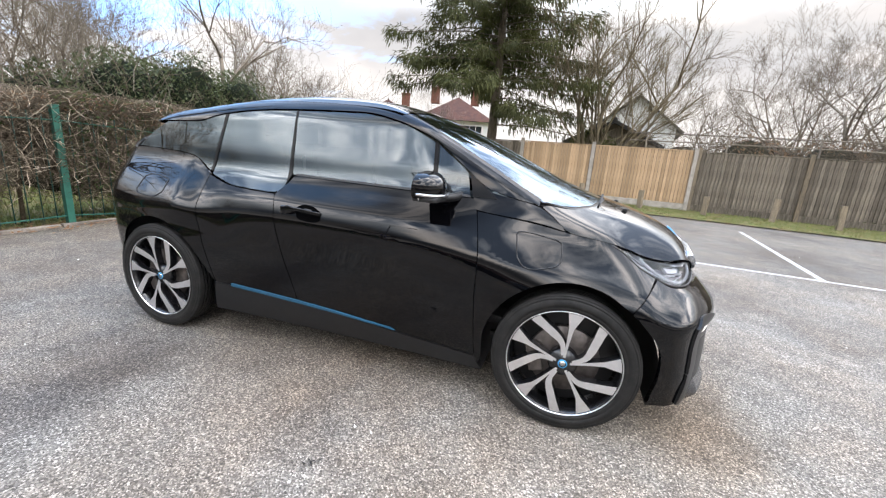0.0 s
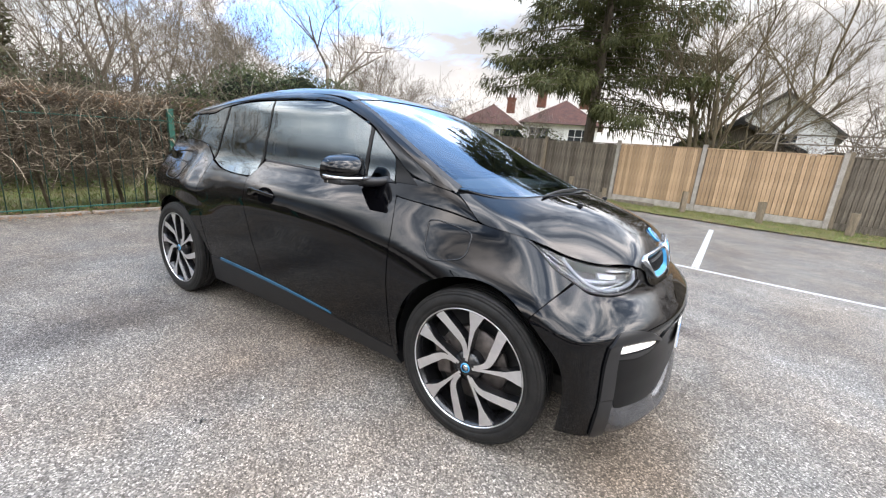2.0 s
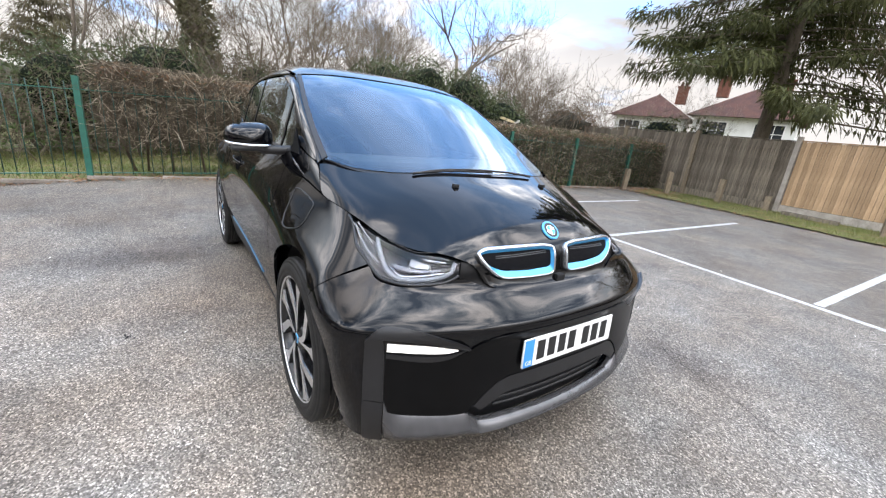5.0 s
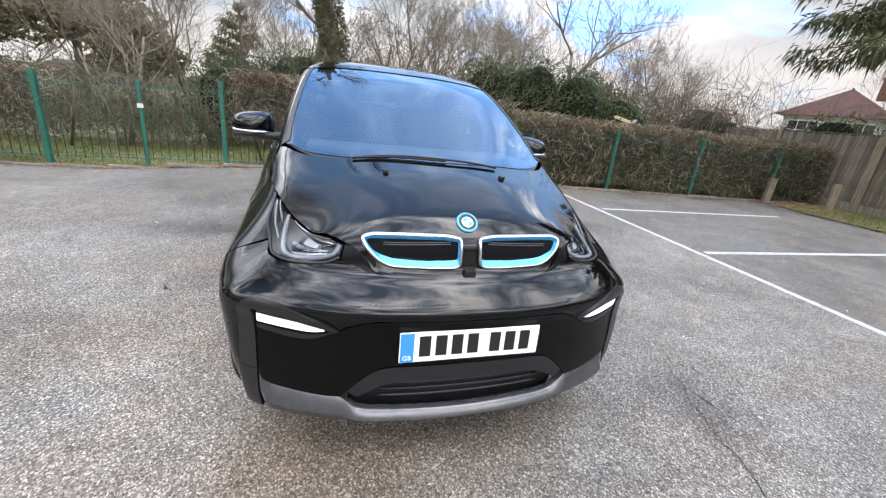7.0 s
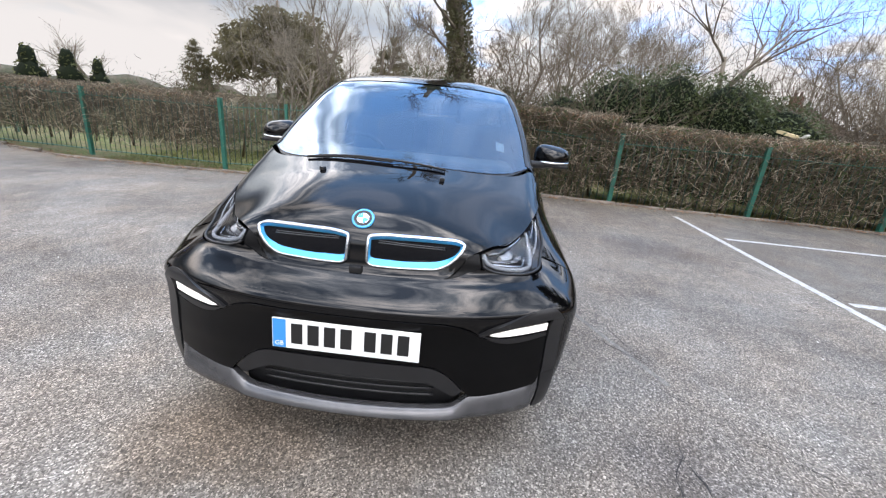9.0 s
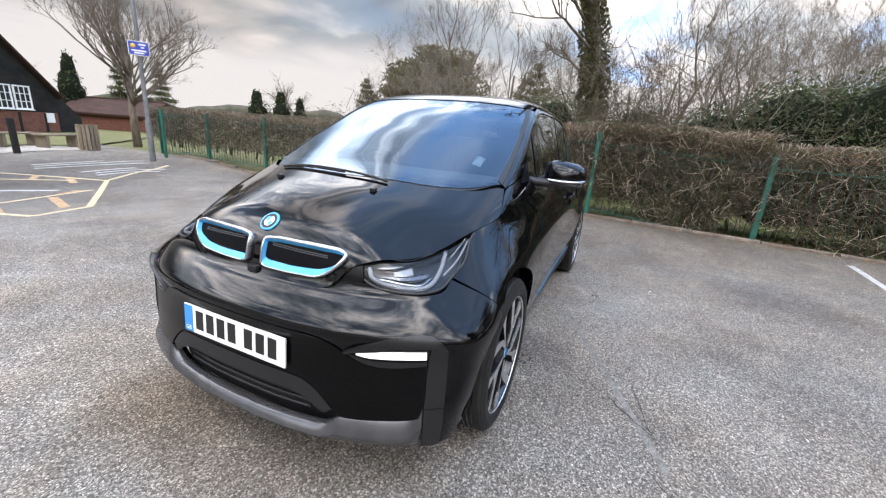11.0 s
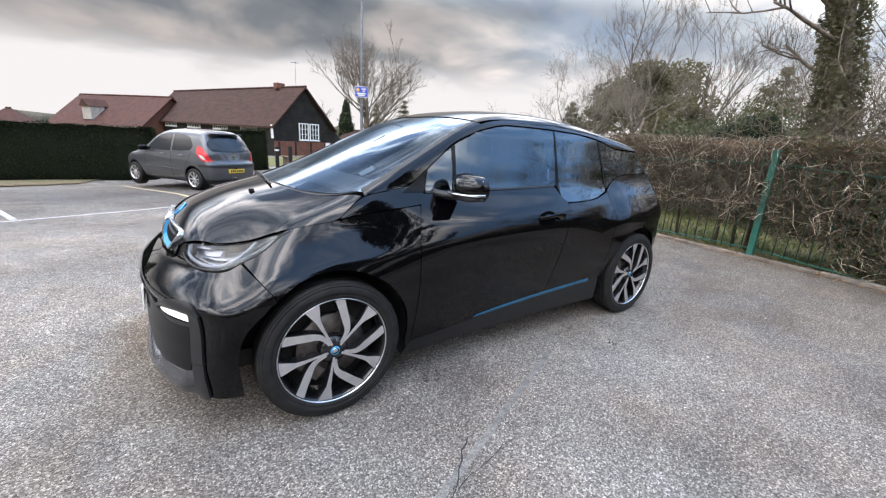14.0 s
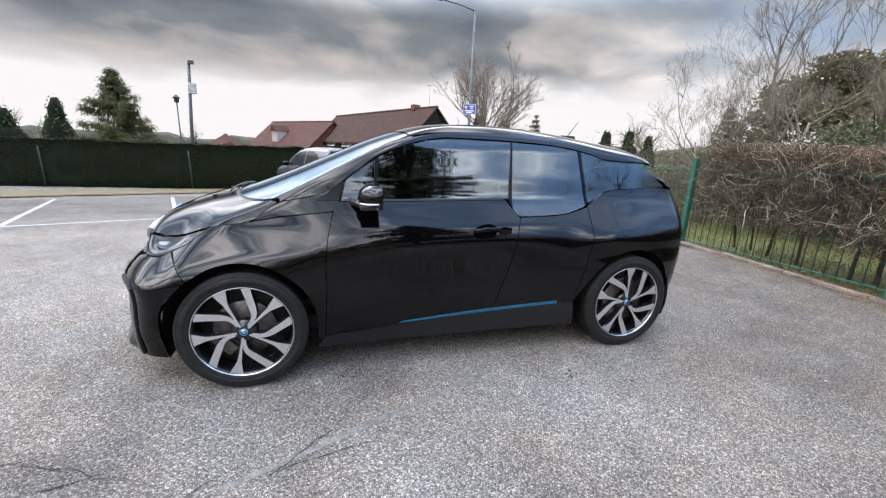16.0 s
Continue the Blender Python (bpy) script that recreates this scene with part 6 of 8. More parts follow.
def cast_top(a, b):
    p = np.stack([a, b, np.full_like(a, 0.6)], 1)
    return solve(p, np.tile([0.0, 0.0, 1.0], (len(a), 1)), 1.3)


def cast_front(a, b):
    """a: degrees round from straight ahead, towards the car's left; b: height."""
    r = np.radians(a)
    p = np.stack([np.full_like(a, -0.1), np.zeros_like(a), b], 1)
    return solve(p, np.stack([np.cos(r), np.sin(r), np.zeros_like(r)], 1), 1.6)


def cast_back(a, b):
    r = np.radians(a)
    p = np.stack([np.full_like(a, -2.4), np.zeros_like(a), b], 1)
    return solve(p, np.stack([-np.cos(r), np.sin(r), np.zeros_like(r)], 1), 1.6)


def outward(P, field=body):
    e = 1e-3
    g = np.stack([field(P[:, 0] + e, P[:, 1], P[:, 2]) - field(P[:, 0] - e, P[:, 1], P[:, 2]),
                  field(P[:, 0], P[:, 1] + e, P[:, 2]) - field(P[:, 0], P[:, 1] - e, P[:, 2]),
                  field(P[:, 0], P[:, 1], P[:, 2] + e) - field(P[:, 0], P[:, 1], P[:, 2] - e)], 1)
    return g / np.maximum(np.linalg.norm(g, axis=1, keepdims=True), 1e-9)


def sheet(cast, low, high, start, end, nu, nv, lift=0.0, thick=0.014, mirror=False, field=body):
    """A panel on the body: four edges in the casting plane, rolled in by its thickness at the rim.
    low and high run from start to end, start and end from low to high."""
    u, v = np.linspace(0, 1, nu), np.linspace(0, 1, nv)
    Lw, Hg, St, En = spline(low, nu), spline(high, nu), spline(start, nv), spline(end, nv)
    U, V = u[:, None, None], v[None, :, None]
    G = (1 - V) * Lw[:, None] + V * Hg[:, None] + (1 - U) * St[None] + U * En[None] \
        - ((1 - U) * (1 - V) * Lw[0] + U * (1 - V) * Lw[-1] + (1 - U) * V * Hg[0] + U * V * Hg[-1])
    P = cast(G[..., 0].ravel(), G[..., 1].ravel())
    n = outward(P, field)
    P = P + n * lift
    ring = [i * nv for i in range(nu)] + [(nu - 1) * nv + j for j in range(1, nv)] + [i * nv + nv - 1 for i in range(nu - 2, -1, -1)] + [j for j in range(nv - 2, 0, -1)]
    ring = np.array(ring)
    faces = [(i * nv + j, (i + 1) * nv + j, (i + 1) * nv + j + 1, i * nv + j + 1) for i in range(nu - 1) for j in range(nv - 1)]
    verts = np.vstack([P, P[ring] - n[ring] * thick])
    base, m = len(P), len(ring)
    faces += [(ring[i], base + i, base + (i + 1) % m, ring[(i + 1) % m]) for i in range(m)]
    a, b, c = P[0], P[nv], P[nv + 1]
    if np.dot(np.cross(b - a, c - a), n[0]) < 0:
        faces = [f[::-1] for f in faces]
    if mirror:
        verts = verts * np.array([1, -1, 1])
        faces = [f[::-1] for f in faces]
    return verts.tolist(), [tuple(int(i) for i in f) for f in faces]


# ---- the grey hatchback parked by the clipped hedge ----
GREY_PAINT = mat("grey_metallic_paint", (0.078, 0.080, 0.085), 0.33, metal=0.4, coat=0.8, vary=0.08, scale=4)
GREY_BUMPER = mat("dark_grey_bumper_band", (0.020, 0.020, 0.022), 0.5, vary=0.2, scale=10)
GLASS_DARK = mat("dark_car_glass", (0.010, 0.013, 0.016), 0.04, spec=0.4)
TAIL_RED = mat("red_tail_lamp", (0.55, 0.018, 0.022), 0.2, coat=0.6, vary=0.1)
TAIL_CLEAR = mat("clear_tail_lamp", (0.55, 0.52, 0.50), 0.2, coat=0.6, vary=0.2)
PLATE_YELLOW = mat("plate_yellow", (0.66, 0.46, 0.05), 0.4, vary=0.05)
H_HALF = curve_of([(0.16, 0.66), (0.25, 0.715), (0.36, 0.760), (0.52, 0.792), (0.70, 0.798), (0.84, 0.785), (0.94, 0.768), (1.02, 0.745), (1.20, 0.690), (1.36, 0.635), (1.46, 0.585), (1.56, 0.45)])
H_PLAN = curve_of([(-0.70, 0.84), (-0.5, 0.93), (-0.2, 0.985), (0.3, 1.0), (1.7, 1.0), (2.2, 0.975), (2.6, 0.92), (3.0, 0.80)])
H_TOP = curve_of([(-0.7, 1.49), (-0.35, 1.530), (0.1, 1.562), (0.7, 1.575), (1.15, 1.542), (1.45, 1.440), (1.75, 1.245), (2.02, 1.075), (2.2, 1.015), (2.5, 0.955), (2.75, 0.86), (2.95, 0.70)])
H_BACK = curve_of([(0.16, -0.50), (0.26, -0.60), (0.40, -0.645), (0.60, -0.660), (0.70, -0.655), (0.74, -0.615), (0.95, -0.585), (1.05, -0.555), (1.20, -0.475), (1.36, -0.365), (1.46, -0.29), (1.56, -0.22)])
H_NOSE = curve_of([(0.16, 2.78), (0.30, 2.93), (0.50, 2.97), (0.64, 2.955), (0.76, 2.89), (0.88, 2.76), (1.0, 2.5), (1.6, 1.6)])


def hatch_body(x, y, z):
    """Below nought inside the grey hatchback: nose towards +x, middle of the rear axle at the origin."""
    ay = np.abs(y)
    side = ay - H_HALF(z) * H_PLAN(x)
    roof = (z - H_TOP(x) + 0.085 * (ay / 0.62) ** 2.6) * 0.92
    tail = (H_BACK(z) + 0.26 * ay ** 2.6 - x) * 0.95
    nose = (x - H_NOSE(z) + 0.36 * ay ** 2.4) * 0.95
    return np.maximum(smax(smax(smax(side, roof, 0.05), tail, 0.09), nose, 0.10), 0.21 - z)


def small_hatchback(at, rz):
    th = thing("parked_hatchback", "small grey five-door hatchback with red tail lamps, parked by the hedge", "car", at=at, rz=rz)

    def from_side(a, b):
        return solve(np.stack([a, np.zeros_like(a), b], 1), np.tile([0.0, 1.0, 0.0], (len(a), 1)), 1.1, hatch_body)

    def from_back(a, b):
        r = np.radians(a)
        return solve(np.stack([np.full_like(a, 0.2), np.zeros_like(a), b], 1), np.stack([-np.cos(r), np.sin(r), np.zeros_like(r)], 1), 1.4, hatch_body)

    def from_top(a, b):
        return solve(np.stack([a, b, np.full_like(a, 0.7)], 1), np.tile([0.0, 0.0, 1.0], (len(a), 1)), 1.2, hatch_body)

    def lay(name, cast, low, high, start, end, nu, nv, material, parent=th, label="", lift=0.004, mirror=False):
        v, f = sheet(cast, low, high, start, end, nu, nv, lift=lift, thick=0.012, mirror=mirror, field=hatch_body)
        return put(name, crisp(mesh_of(name, v, f)), material, parent, label)

    def line(name, cast, points, r, material, parent=th, mirror=False, lift=0.001):
        q = np.array(spline(points, 30))
        P = cast(q[:, 0], q[:, 1])
        P = (P + outward(P, hatch_body) * lift) * np.array([1, -1 if mirror else 1, 1])
        v, f = tube(P, r, 5)
        return put(name, mesh_of(name, v, f), material, parent)
    # the shell, with round openings for the wheels
    xs = np.concatenate([np.linspace(-0.66, -0.40, 14), np.linspace(-0.38, 2.74, 120), np.linspace(2.76, 2.965, 10)])
    ang = np.radians(np.linspace(-90, 270, 93))
    n = len(ang)
    V = []
    for x in xs:
        d = np.stack([np.zeros(n), np.cos(ang), np.sin(ang)], 1)
        V.append(solve(np.tile([x, 0.0, 0.62], (n, 1)), d, 1.3, hatch_body))
    V = np.vstack(V)
    for wx in (0.0, 2.38):
        off = V[:, [0, 2]] - np.array([wx, 0.30])
        far = np.linalg.norm(off, axis=1)
        near = (np.abs(far - 0.338) < 0.030) & (np.abs(V[:, 1]) > 0.45)
        V[near, 0], V[near, 2] = wx + off[near, 0] * 0.338 / far[near], 0.30 + off[near, 1] * 0.338 / far[near]
    Fc = []
    for i in range(len(xs) - 1):
        for j in range(n - 1):
            q = (i * n + j, (i + 1) * n + j, (i + 1) * n + j + 1, i * n + j + 1)
            c = V[list(q)].mean(0)
            if abs(c[1]) > 0.45 and any((c[0] - wx) ** 2 + (c[2] - 0.30) ** 2 < 0.338 ** 2 for wx in (0.0, 2.38)):
                continue
            Fc.append(q)
    put("body", crisp(mesh_of("body", V.tolist(), Fc), 50), GREY_PAINT, th, "dark grey metallic body shell")
    for m_ in (False, True):
        k = dict(mirror=m_)
        lay("front_door_glass", from_side, [(0.83, 0.985), (1.3, 0.972), (1.80, 0.965)], [(0.83, 1.425), (1.20, 1.385), (1.45, 1.265), (1.74, 1.02)], [(0.83, 0.985), (0.83, 1.425)], [(1.80, 0.965), (1.74, 1.02)], 22, 10, GLASS_DARK, label="dark door window", **k)
        lay("rear_door_glass", from_side, [(0.76, 0.988), (0.40, 1.000), (0.10, 1.035)], [(0.76, 1.428), (0.40, 1.420), (0.16, 1.345)], [(0.76, 0.988), (0.76, 1.428)], [(0.10, 1.035), (0.02, 1.15), (0.16, 1.345)], 16, 10, GLASS_DARK, label="dark door window", **k)
        for pts in ([(0.795, 0.30), (0.795, 0.7), (0.80, 1.0)], [(1.83, 0.34), (1.86, 0.7), (1.82, 0.95)], [(0.30, 0.50), (0.20, 0.72), (0.02, 1.00)], [(0.36, 0.27), (1.2, 0.26), (1.96, 0.28)]):
            line("door_seam", from_side, pts, 0.004, PLASTIC, **k)
        line("side_moulding", from_side, [(0.45, 0.520), (1.2, 0.525), (1.90, 0.530)], 0.014, GREY_TRIM, **k)
        line("belt_moulding", from_side, [(0.10, 1.020), (0.6, 0.978), (1.80, 0.955)], 0.007, GREY_TRIM, **k)
        for x in (0.30, 1.02):
            line("door_handle", from_side, [(x, 0.872), (x + 0.08, 0.880), (x + 0.16, 0.878)], 0.018, GREY_PAINT, lift=0.018, **k)
        lamp_ = lay("tail_lamp", from_back, [(39, 0.765), (50, 0.775), (60, 0.865)], [(50.5, 1.07), (57, 1.145), (63.5, 1.135)], [(39, 0.765), (44, 0.90), (50.5, 1.07)], [(60, 0.865), (64.5, 0.98), (63.5, 1.135)], 14, 14, TAIL_RED, label="red tail lamp", lift=0.014, **k)
        lay("clear_window", from_back, [(48.0, 0.80), (57.0, 0.865)], [(52, 0.91), (60, 0.945)], [(48.0, 0.80), (52, 0.91)], [(57.0, 0.865), (60, 0.945)], 6, 6, TAIL_CLEAR, lamp_, "clear part of the lamp", 0.017, **k)
        s_ = -1 if m_ else 1
        part("door_mirror", box_bm(0.12, 0.20, 0.13, (1.76, s_ * 0.87, 1.00), 0.045), INSERT, th, "dark door mirror", smooth=True)
    lay("windscreen", from_top, [(2.00, -0.60), (2.10, 0.0), (2.00, 0.60)], [(1.28, -0.52), (1.24, 0.0), (1.28, 0.52)], [(2.00, -0.60), (1.28, -0.52)], [(2.00, 0.60), (1.28, 0.52)], 20, 14, GLASS_DARK, label="windscreen")
    lay("rear_window", from_back, [(-40, 1.035), (-20, 1.010), (0, 1.005), (20, 1.010), (40, 1.035)], [(-41, 1.37), (-20, 1.425), (0, 1.435), (20, 1.425), (41, 1.37)], [(-40, 1.035), (-47, 1.20), (-41, 1.37)], [(40, 1.035), (47, 1.20), (41, 1.37)], 28, 12, GLASS_DARK, label="wide dark rear window")
    lay("bumper_band", from_back, [(-62, 0.625), (0, 0.600), (62, 0.625)], [(-62, 0.690), (0, 0.690), (62, 0.690)], [(-62, 0.625), (-62, 0.690)], [(62, 0.625), (62, 0.690)], 40, 5, GREY_BUMPER, label="dark band along the rear bumper", lift=0.006)
    lay("bumper_foot", from_back, [(-56, 0.20), (0, 0.20), (56, 0.20)], [(-56, 0.30), (0, 0.29), (56, 0.30)], [(-56, 0.20), (-56, 0.30)], [(56, 0.20), (56, 0.30)], 40, 4, PLASTIC, label="black foot of the rear bumper", lift=0.004)
    line("tailgate_seam", from_back, [(-46, 1.10), (-43, 0.95), (-38, 0.76), (-30, 0.715), (0, 0.705), (30, 0.715), (38, 0.76), (43, 0.95), (46, 1.10)], 0.005, PLASTIC)
    c = from_back(np.array([0.0]), np.array([0.52]))[0]
    pl = part("number_plate", box_bm(0.012, 0.50, 0.10, (c[0] - 0.006, 0, 0.52), 0.002), PLATE_YELLOW, th, "yellow rear number plate")
    for k in range(7):
        part("character_bar", box_bm(0.004, 0.036, 0.064, (c[0] - 0.014, -0.19 + 0.058 * k + (0.02 if k > 3 else 0), 0.52), 0.0), PLATE_BLACK, pl)
    c = from_back(np.array([0.0]), np.array([0.875]))[0]
    part("rear_badge", box_bm(0.02, 0.10, 0.13, (c[0] - 0.006, 0, 0.875), 0.008), CHROME, th, "pale oblong badge")
    line("rear_wiper", from_back, [(2, 1.000), (-12, 1.030), (-28, 1.045)], 0.013, PLASTIC, lift=0.02)
    part("spoiler", box_bm(0.14, 0.96, 0.028, (-0.335, 0, 1.475), 0.012), GREY_PAINT, th)
    for x in (0.0, 2.38):
        for s_ in (1, -1):
            w_ = new("wheel")
            w_.parent = th
            w_.matrix_basis = Matrix.Translation((x, s_ * 0.70, 0.285)) @ Matrix.Rotation(0 if s_ < 0 else math.pi, 4, "Z")
            v, f = lathe([(0.19, -0.080), (0.265, -0.088), (0.282, -0.06), (0.285, 0.0), (0.282, 0.07), (0.265, 0.085), (0.18, 0.085)], 36)
            put("tyre", mesh_of("tyre", v, f), RUBBER, w_)
            v, f = lathe([(0.20, -0.086), (0.188, -0.084), (0.178, -0.05), (0.17, 0.0), (0.0, 0.0)], 32)
            rim_ = put("rim", mesh_of("rim", v, f), BRAKE, w_, "silver alloy rim")
            for k in range(8):
                b = box_bm(0.165, 0.018, 0.034, (0.105, -0.070, 0.0), 0.006)
                part("spoke", b, ALLOY, rim_, at=Matrix.Rotation(2 * math.pi * k / 8, 4, "Y"))
            v, f = lathe([(0.0, -0.085), (0.04, -0.083), (0.048, -0.06)], 20)
            put("hub", mesh_of("hub", v, f), ALLOY, rim_)
            v, f = lathe([(0.198, -0.089), (0.184, -0.087), (0.180, -0.075)], 36)
            put("rim_edge", mesh_of("rim_edge", v, f), ALLOY, rim_)
            v, f = lathe([(0.0, 0.10), (0.345, 0.10), (0.345, -0.04)], 28)
            put("wheel_well", mesh_of("wheel_well", v, f), PLASTIC, w_)
    part("floor", box_bm(3.1, 1.2, 0.1, (1.15, 0, 0.22), 0.02), PLASTIC, th)
    return th


gx, gy = -0.82, -10.35
small_hatchback((gx, gy, ground_z(gx, gy)), math.atan2(-0.84, 0.54))


def arch(cx, r, a0, a1, n=9):
    return [(cx + r * math.cos(radians(a)), 0.345 + r * math.sin(radians(a))) for a in np.linspace(a0, a1, n)]


car = thing("electric_hatchback", "glossy black five-door electric hatchback with blue trim, parked on tarmac", "car")
G = 0.0025                                   # half a panel gap
BELT = [(-0.530, 1.066), (-1.0, 1.072), (-1.52, 1.081)]
GAP_A = [(-0.438, 0.262), (-0.455, 0.56), (-0.460, 0.80), (-0.502, 1.010), (-0.530, 1.062)]
GAP_B = [(-1.512, 0.366), (-1.545, 0.50), (-1.592, 0.65), (-1.625, 0.81), (-1.648, 0.92), (-1.668, 0.978)]
GAP_R = [(-2.112, 0.386), (-2.165, 0.63), (-2.202, 0.83), (-2.207, 0.93), (-2.210, 1.036)]


def shifted(line, dx, dz=0.0):
    return [(x + dx, z + dz) for x, z in line]


def side_panels(mirror):
    S = dict(mirror=mirror)

    def add(name, low, high, start, end, nu, nv, material=PAINT, parent=car, label="", **k):
        v, f = sheet(cast_side, low, high, start, end, nu, nv, **{**S, **k})
        return put(name, crisp(mesh_of(name, v, f)), material, parent, label)
    fender_top = [(0.345, 0.790), (0.274, 0.826), (0.188, 0.888), (0.134, 0.920), (-0.068, 0.953), (-0.228, 0.981), (-0.502, 1.012)]
    add("front_fender", arch(0, 0.405, 52, 188) + [(-0.41, 0.235), (-0.433, 0.235)], fender_top, [(0.249, 0.664), (0.30, 0.73), (0.345, 0.790)], [(-0.433, 0.235)] + shifted(GAP_A[1:4], 2 * G), 64, 26)
    fd = add("front_door", [(-0.438, 0.272), (-0.9, 0.310), (-1.512, 0.360)], BELT + [(-1.583, 1.080)], [(-0.438, 0.272)] + GAP_A[1:4] + [(-0.530, 1.066)],
             [(-1.509, 0.360)] + shifted(GAP_B[1:], G) + [(-1.643, 1.004), (-1.612, 1.040), (-1.583, 1.080)], 48, 34)
    rd = add("rear_door", [(-1.516, 0.368), (-1.8, 0.378), (-2.112, 0.388)], [(-1.672, 0.984), (-1.82, 0.986), (-1.95, 0.992), (-2.06, 1.005), (-2.205, 1.041)], shifted(GAP_B, -G), shifted(GAP_R, G), 32, 30)
    add("rear_quarter", [(-2.118, 0.388)] + arch(-2.57, 0.405, 25, 160, 8) + [(-3.00, 0.30), (-3.06, 0.30)], [(-2.214, 1.046), (-2.29, 1.088), (-2.376, 1.132), (-2.5, 1.152), (-2.6, 1.157), (-2.9, 1.163), (-3.07, 1.150)],
        shifted(GAP_R[:-1], -G) + [(-2.214, 1.046)], [(-3.06, 0.30), (-3.10, 0.6), (-3.10, 0.9), (-3.07, 1.150)], 56, 34)
    sill = add("side_sill", [(-0.395, 0.182), (-1.2, 0.184), (-2.17, 0.182)], [(-0.438, 0.264), (-0.9, 0.302), (-1.512, 0.354), (-2.118, 0.380)], [(-0.395, 0.182), (-0.438, 0.264)], [(-2.17, 0.182), (-2.118, 0.380)], 40, 6, PLASTIC, label="matt black side sill", thick=0.06)
    add("sill_strip", [(-0.885, 0.314), (-1.4, 0.347), (-1.99, 0.377)], [(-0.91, 0.325), (-1.4, 0.365), (-1.985, 0.396)], [(-0.885, 0.314), (-0.91, 0.325)], [(-1.99, 0.377), (-1.985, 0.396)], 30, 3, STRIP_BLUE, sill, "blue sill strip", lift=0.006, thick=0.008)
    # door glass, fixed panes and their surrounds
    TOP = [(-0.775, 1.328), (-0.93, 1.394), (-1.02, 1.421), (-1.16, 1.448), (-1.30, 1.453), (-1.642, 1.450)]
    add("front_door_glass", [(-0.753, 1.083), (-1.2, 1.090), (-1.604, 1.095)], TOP, [(-0.753, 1.083), (-0.775, 1.328)], [(-1.604, 1.095), (-1.642, 1.450)], 30, 16, GLASS, fd, "dark reflecting door window", lift=-0.006, thick=0.004)
    add("front_fixed_pane", [(-0.550, 1.080), (-0.64, 1.082), (-0.727, 1.083)], [(-0.576, 1.185), (-0.62, 1.222), (-0.748, 1.312)], [(-0.550, 1.080), (-0.576, 1.185)], [(-0.727, 1.083), (-0.748, 1.312)], 10, 10, GLASS, fd, lift=-0.006, thick=0.004)
    add("window_divider", [(-0.729, 1.082), (-0.751, 1.083)], [(-0.750, 1.314), (-0.773, 1.327)], [(-0.729, 1.082), (-0.750, 1.314)], [(-0.751, 1.083), (-0.773, 1.327)], 3, 10, INSERT, fd, lift=-0.002)
    add("b_pillar_trim", [(-1.606, 1.092), (-1.627, 1.036)], [(-1.644, 1.451), (-1.655, 1.450)], [(-1.606, 1.092), (-1.644, 1.451)], [(-1.627, 1.036), (-1.655, 1.450)], 4, 14, INSERT, fd, lift=-0.003)
    add("belt_moulding", [(-0.545, 1.070), (-1.1, 1.077), (-1.57, 1.084)], [(-0.555, 1.081), (-1.1, 1.088), (-1.57, 1.096)], [(-0.545, 1.070), (-0.555, 1.081)], [(-1.57, 1.084), (-1.57, 1.096)], 20, 3, PLASTIC, fd, lift=0.003)
    add("mirror_triangle", [(-0.41, 1.072), (-0.535, 1.074)], [(-0.480, 1.124), (-0.566, 1.186)], [(-0.41, 1.072), (-0.480, 1.124)], [(-0.535, 1.074), (-0.566, 1.186)], 8, 8, INSERT, fd, "black panel at the foot of the door mirror", lift=0.003, thick=0.006)
    add("rear_door_glass", [(-1.629, 1.032), (-1.655, 0.998), (-1.72, 0.989), (-1.95, 0.995), (-2.06, 1.009), (-2.202, 1.047)], [(-1.656, 1.449), (-1.95, 1.436), (-2.160, 1.410)], [(-1.629, 1.032), (-1.656, 1.449)], [(-2.202, 1.047), (-2.160, 1.410)], 26, 16, GLASS, rd, "dark reflecting rear door window", lift=-0.006, thick=0.004)
    add("rear_pillar_trim", [(-2.206, 1.060), (-2.226, 1.070)], [(-2.164, 1.410), (-2.184, 1.406)], [(-2.206, 1.060), (-2.164, 1.410)], [(-2.226, 1.070), (-2.184, 1.406)], 3, 12, INSERT, rd, lift=-0.003)
    add("quarter_glass", [(-2.227, 1.064), (-2.30, 1.101), (-2.376, 1.138), (-2.5, 1.157), (-2.6, 1.162), (-2.97, 1.170)], [(-2.188, 1.405), (-2.28, 1.386), (-2.36, 1.362), (-2.45, 1.350), (-2.71, 1.343)], [(-2.227, 1.064), (-2.188, 1.405)], [(-2.97, 1.170), (-2.85, 1.262), (-2.71, 1.343)], 28, 14, GLASS, car, "dark rear quarter window", lift=-0.004, thick=0.004)
    rail_low = [(-0.215, 1.064), (-0.376, 1.096), (-0.48, 1.130), (-0.566, 1.192), (-0.62, 1.230), (-0.765, 1.334), (-0.93, 1.402), (-1.02, 1.428), (-1.16, 1.455), (-1.30, 1.460), (-1.64, 1.457), (-1.95, 1.443), (-2.16, 1.417), (-2.28, 1.392), (-2.36, 1.369), (-2.45, 1.357), (-2.72, 1.350)]
    crest = cast_top(*np.array(spline(PILLAR + ROOF_EDGE[1:], 60)).T)
    rail_high = [(float(p[0]), float(p[2]) - 0.002) for p in crest]
    add("roof_rail", rail_low, rail_high, [rail_low[0], rail_high[0]], [rail_low[-1], rail_high[-1]], 96, 8)
